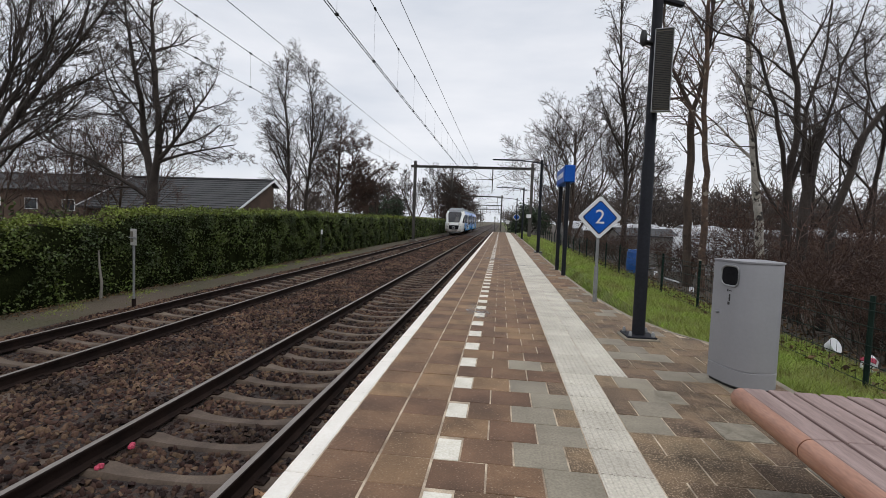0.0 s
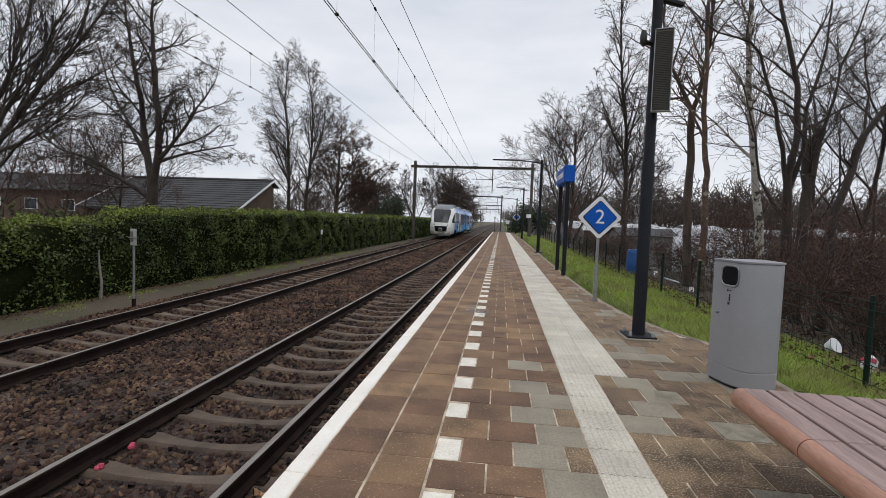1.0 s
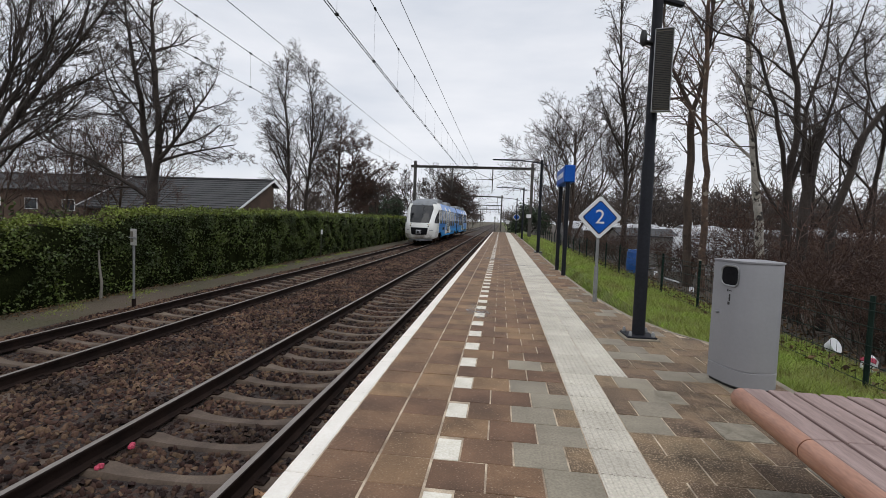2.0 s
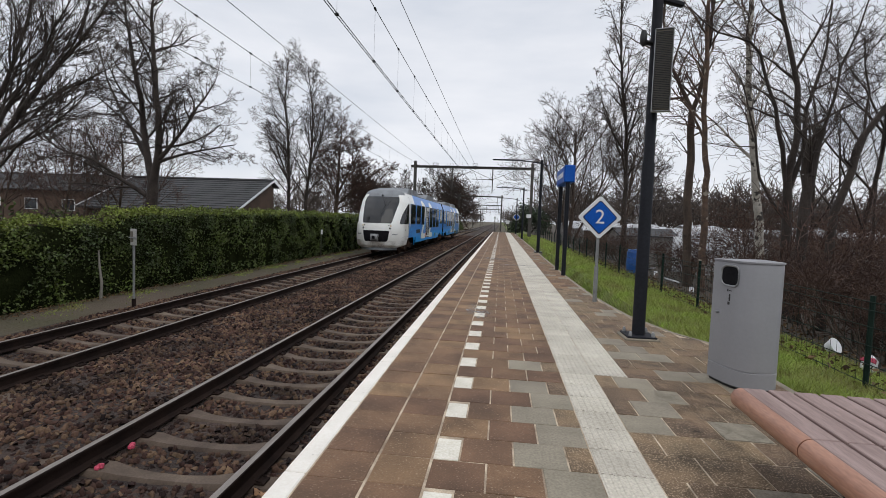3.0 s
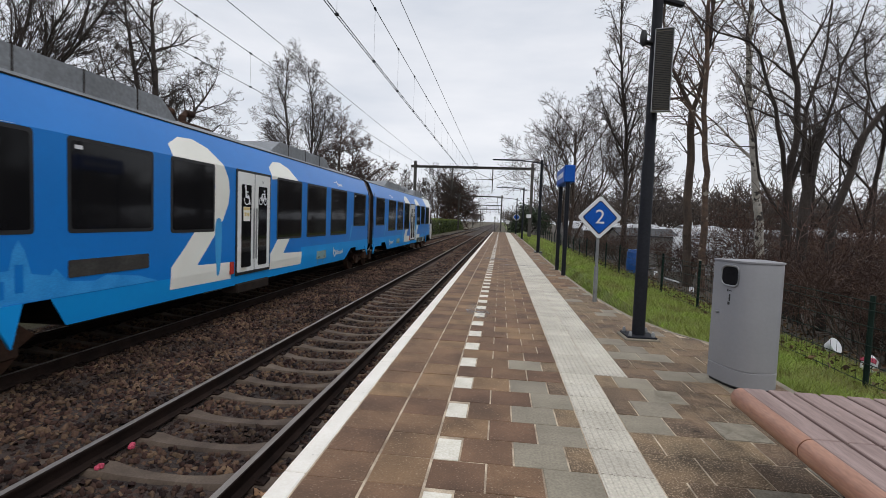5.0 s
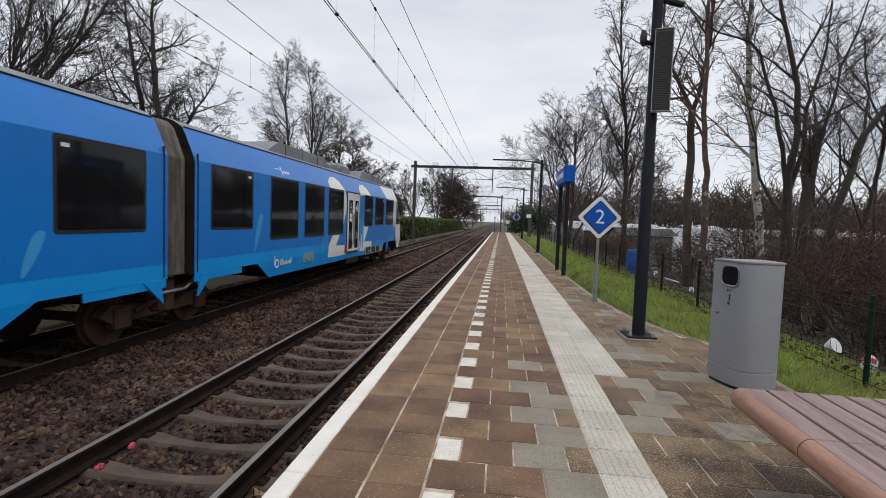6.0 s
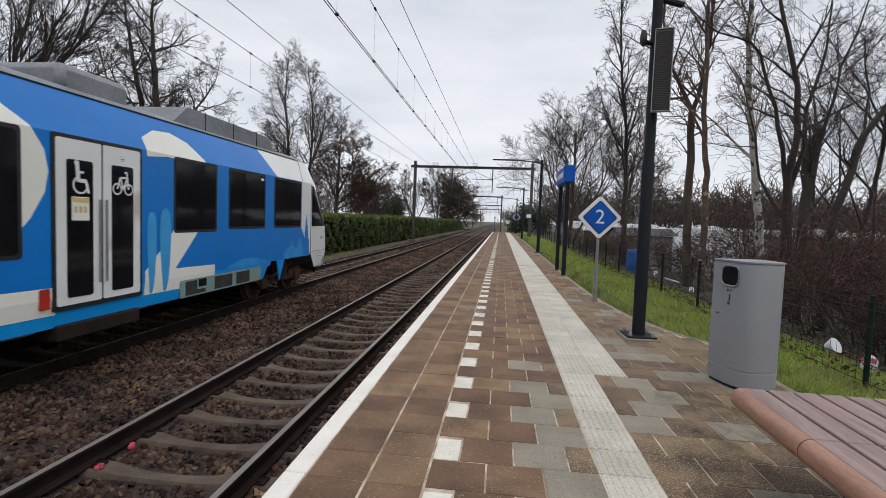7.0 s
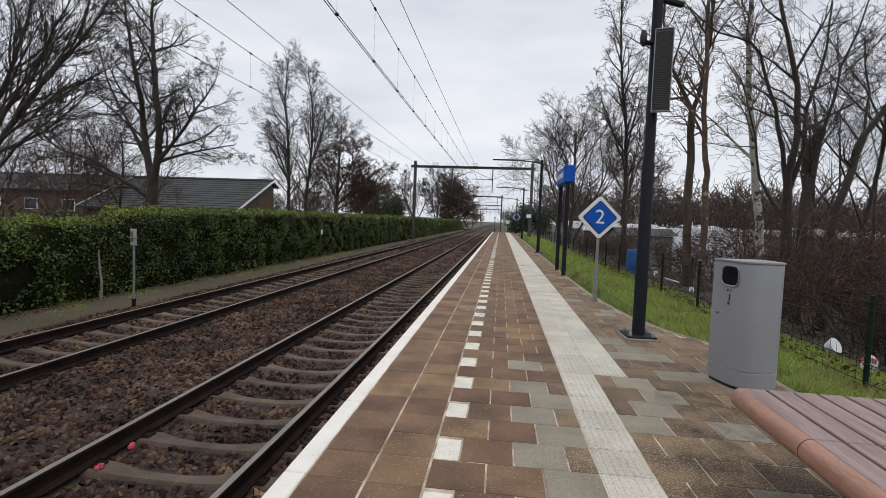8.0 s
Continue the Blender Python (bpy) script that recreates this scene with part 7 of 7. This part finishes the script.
def build_house(x0, x1, ridge_y, run, ridge_z, eave_z, label, windows=(), back=None):
    """A house whose ridge runs along x; the near slope falls towards the eave."""
    house = thing("house", label, "house", pose(0, 0, -0.9))
    back = back or run
    y0, y1 = ridge_y - run, ridge_y + back
    rz, ez = ridge_z + 0.9, eave_z + 0.9
    w = Geo()
    ezb = rz - (rz - ez) * min(back / run, 1.0)
    gable = [(y0 + 0.35, 0), (y1 - 0.35, 0), (y1 - 0.35, ezb - 0.05), (ridge_y, rz - 0.2), (y0 + 0.35, ez - 0.05)]
    w.prism(gable, "x", x0 + 0.3, x1 - 0.3)
    part("wall", w, M_BRICK, house, "brown brick walls")
    slope = math.hypot(run, rz - ez)
    for s in (-1, 1):
        r = Geo()
        n = 14
        far, low = (run, ez) if s < 0 else (back, ezb)
        outline = []
        for k in range(n):
            t0, t1 = k / n, (k + 1) / n
            outline += [(ridge_y + s * far * t0, rz - (rz - low) * t0 + 0.02), (ridge_y + s * far * t1, rz - (rz - low) * t1 + 0.055)]
        outline += [(ridge_y + s * far, low - 0.06), (ridge_y, rz - 0.06)]
        r.prism(outline, "x", x0, x1)
        part("roof", r, M_ROOF, house, "dark tiled roof slope")
        for xx in (x0, x1):
            f = Geo()
            f.prism([(ridge_y, rz + 0.09), (ridge_y + s * (far + 0.05), low + 0.09), (ridge_y + s * (far + 0.05), low - 0.06), (ridge_y, rz - 0.06)], "x", xx - 0.02, xx + 0.02)
            part("bargeboard", f, M_WHITE, house, "white bargeboard")
    part("ridge", Geo().tube([(x0, ridge_y, rz + 0.05), (x1, ridge_y, rz + 0.05)], 0.12, 6), M_ROOF, house)
    for wx, wz, ww, wh in windows:
        win = part("window", Geo().box(wx, wx + ww, y0 + 0.29, y0 + 0.36, wz + 0.9, wz + 0.9 + wh, 0.01), M_WHITE, house)
        part("pane", Geo().box(wx + 0.07, wx + ww - 0.07, y0 + 0.275, y0 + 0.29, wz + 0.97, wz + 0.83 + wh, 0.005), M_PANE, win)
    return house


build_house(-28.6, -17.05, 35.0, 5.2, 3.75, 1.35, "low brown brick house with dark tiled roof behind the hedge", back=0.9)
build_house(-75.0, -31.5, 52.0, 6.0, 5.0, 3.0, "long brick terrace with dark roof behind the gardens", [(-68 + 4.4 * k, 0.9, 1.5, 1.2) for k in range(8)])


def build_shed(x, y, w, d, h, turn, wall, roof, label):
    shed = thing("garden_shed", label, "shed", pose(x, y, ground_height(x, y) - 0.05, 0, 0, turn), group="allotment sheds")
    part("wall", Geo().prism([(-w / 2, 0), (w / 2, 0), (w / 2, h), (0, h + w * 0.16), (-w / 2, h)], "y", -d / 2, d / 2), wall, shed)
    for s in (-1, 1):
        part("roof", Geo().prism([(0, h + w * 0.16 + 0.06), (s * (w / 2 + 0.15), h + 0.01), (s * (w / 2 + 0.15), h - 0.05), (0, h + w * 0.16)], "y", -d / 2 - 0.12, d / 2 + 0.12), roof, shed, "pale sheet roof")
    part("door", Geo().box(-0.35, 0.35, -d / 2 - 0.03, -d / 2 + 0.01, 0.05, min(1.85, h - 0.1), 0.008), M_SHEDWOOD, shed)
    part("shed_window", Geo().box(w / 2 - 0.01, w / 2 + 0.02, -0.35, 0.35, h * 0.5, h * 0.85, 0.005), M_PANE, shed)


shed_rng = random.Random(101)
for x, y, w, d, h in ((8.8, 32, 2.6, 3.4, 1.75), (12.0, 36, 3.2, 4.2, 1.9), (14.4, 33.5, 2.8, 3.0, 1.9), (17.5, 38, 3.0, 4.5, 1.8), (21.5, 40, 4.0, 4.0, 1.9), (25, 36, 3, 4, 1.8), (9.5, 45, 3.0, 4.0, 1.9), (13.5, 49, 4.0, 4.0, 1.9), (19, 50, 3.4, 5, 1.9),
                      (25, 52, 4, 5, 2.0), (31, 48, 4, 5, 2.0), (10.5, 64, 5, 5, 2.0), (17, 66, 5, 6, 2.0), (26, 68, 6, 5, 2.0), (36, 62, 6, 5, 2.0), (40, 50, 5, 5, 2.0), (33, 40, 3.5, 4, 1.8), (44, 42, 5, 4, 1.9)):
    build_shed(x, y, w, d, h, shed_rng.uniform(60, 120), M_SHEDGREY if shed_rng.random() < 0.5 else M_SHEDWOOD, M_SHEET if shed_rng.random() < 0.7 else M_ROOF, "small garden shed with sheet roof in the allotments")


def build_greenhouse(x, y):
    gh = thing("polytunnel", "pale plastic polytunnel among the allotments", "greenhouse", pose(x, y, ground_height(x, y), 0, 0, 70))
    rows = [[(1.5 * math.cos(a), yy, 2.0 * math.sin(a)) for a in [math.pi * k / 14 for k in range(15)]] for yy in (-2.2, -0.7, 0.7, 2.2)]
    part("cover", Geo().grid(rows), M_SHEET, gh, smooth=True)
    for yy in (-2.2, 2.2):
        g = Geo()
        g.face([(1.5 * math.cos(a), yy, 2.0 * math.sin(a)) for a in [math.pi * k / 14 for k in range(15)]])
        part("end_wall", g, M_SHEDGREY, gh)
    for yy in (-2.2, -0.7, 0.7, 2.2):
        part("hoop", Geo().tube([(1.52 * math.cos(a), yy, 2.03 * math.sin(a)) for a in [math.pi * k / 14 for k in range(15)]], 0.03, 5), M_GALV, gh)


build_greenhouse(11.6, 27.5)

barrel = thing("water_barrel", "blue plastic water barrel behind the fence", "barrel", pose(4.5, 16.8, -0.32))
part("drum", Geo().tube([(0, 0, 0), (0, 0, 0.05), (0, 0, 0.25), (0, 0, 0.3), (0, 0, 0.55), (0, 0, 0.6), (0, 0, 0.82), (0, 0, 0.86)], [0.26, 0.285, 0.29, 0.30, 0.30, 0.29, 0.285, 0.25], 20), M_BARREL, barrel, smooth=True)
part("lid", Geo().tube([(0, 0, 0.86), (0, 0, 0.9)], [0.27, 0.25], 20), M_BARREL, barrel, smooth=True)
tub = thing("plastic_tub", "white round plastic tub lying behind the fence", "tub", pose(4.15, 6.6, -0.10, 62, 0, 30))
part("bowl", Geo().tube([(0, 0, 0), (0, 0, 0.06), (0, 0, 0.1)], [0.05, 0.075, 0.09], 20), M_WHITE, tub, smooth=True)
part("rim", Geo().tube([(0, 0, 0.1), (0, 0, 0.115)], [0.098, 0.098], 20), M_WHITE, tub)
crate = thing("paper_sack", "torn white and pink sack behind the fence", "sack", pose(4.15, 5.9, -0.2, 0, 24, 40))
part("sack", Geo().box(-0.09, 0.09, -0.06, 0.06, 0, 0.19, 0.03), M_WHITE, crate, smooth=True)
part("print_band", Geo().box(-0.103, -0.02, -0.063, 0.063, 0.10, 0.15, 0.003), M_PINK, crate)
rng_c = random.Random(111)
for k in range(16):
    x, y = rng_c.uniform(4.6, 9.5), rng_c.uniform(8, 24)
    t = thing("scrap_board", "pale scrap board lying among the undergrowth", "board", pose(x, y, ground_height(x, y) + rng_c.uniform(0.02, 0.3), rng_c.uniform(-25, 25), rng_c.uniform(-25, 25), rng_c.uniform(0, 180)), Geo().box(-rng_c.uniform(0.2, 0.7), 0.3, -0.06, 0.06, 0, 0.025, 0.005), M_SHEET if k % 2 else M_SHEDWOOD, group="scrap boards")


def build_far_woods():
    """Leafless woods and hedges far off, all round; those behind the camera are added, unseen."""
    rng, segs = random.Random(121), []
    bits = []
    for k in range(6):
        thick, thin = [], []
        for s in range(2):
            d = np.array([rng.uniform(-0.3, 0.25), rng.uniform(-0.25, 0.25), 1.0])
            grow(rng, np.array([rng.uniform(-1, 1), rng.uniform(-1, 1), 0.0]), d / np.linalg.norm(d), rng.uniform(5, 8), 0.16, 0, scaled(OAK, kids=(7, 5, 2, 0), parts=(4, 2, 1, 1), fine=0.05, bare=(0.08, 0.1, 0.1)), thick, thin)
        bits.append(np.array(thick + thin))
    spots = []
    for k in range(210):
        spots.append((rng.uniform(9, 130), rng.uniform(72, 130)))
    for k in range(70):
        spots.append((rng.uniform(-150, -18), rng.uniform(85, 150)))
    for k in range(40):
        spots.append((rng.uniform(-30, 40), rng.uniform(230, 330)))
    for k in range(30):
        spots.append((rng.uniform(45, 90), rng.uniform(0, 80)))
    for k in range(24):
        spots.append((rng.uniform(-110, -60), rng.uniform(0, 80)))
    # unseen trees behind the camera, added to darken reflections in the train's glass
    for k in range(60):
        spots.append((rng.uniform(3, 45) * rng.choice((-1, 1)) - 3, rng.uniform(-75, -28)))
    for x, y in spots:
        if -12 < x < 2.5 and y < 400:
            continue
        b = bits[rng.randrange(6)].copy()
        a, s = rng.uniform(0, 6.28), rng.uniform(0.75, 1.25)
        c, n = math.cos(a) * s, math.sin(a) * s
        for o in (0, 3):
            px, py = b[:, o].copy(), b[:, o + 1].copy()
            b[:, o], b[:, o + 1], b[:, o + 2] = px * c - py * n + x, px * n + py * c + y, b[:, o + 2] * s - 1.1
        segs.append(b)
    v, f = bars_mesh(np.concatenate(segs), 3)
    thing("far_woods", "brown leafless woods in the distance, some added unseen behind the camera", "trees", None, numpy_mesh("far_woods", v, f, M_WOODS), kind="stuff")


build_far_woods()


# ---------------------------------------------------------------- what moves
def motions():
    walk(train, [(t, pose(FAR, y, RAIL)) for t, y in NOSE])
    times, places = [t for t, y in NOSE], [y for t, y in NOSE]
    for wheels, s in wheelsets:
        rows = []
        for k in range(241):
            t = k / 30
            gone = places[0] - float(np.interp(t, times, places))
            rows.append((t, pose(0, s, 0.41, math.degrees(gone / 0.41) % 360)))
        walk(wheels, rows)


motions()
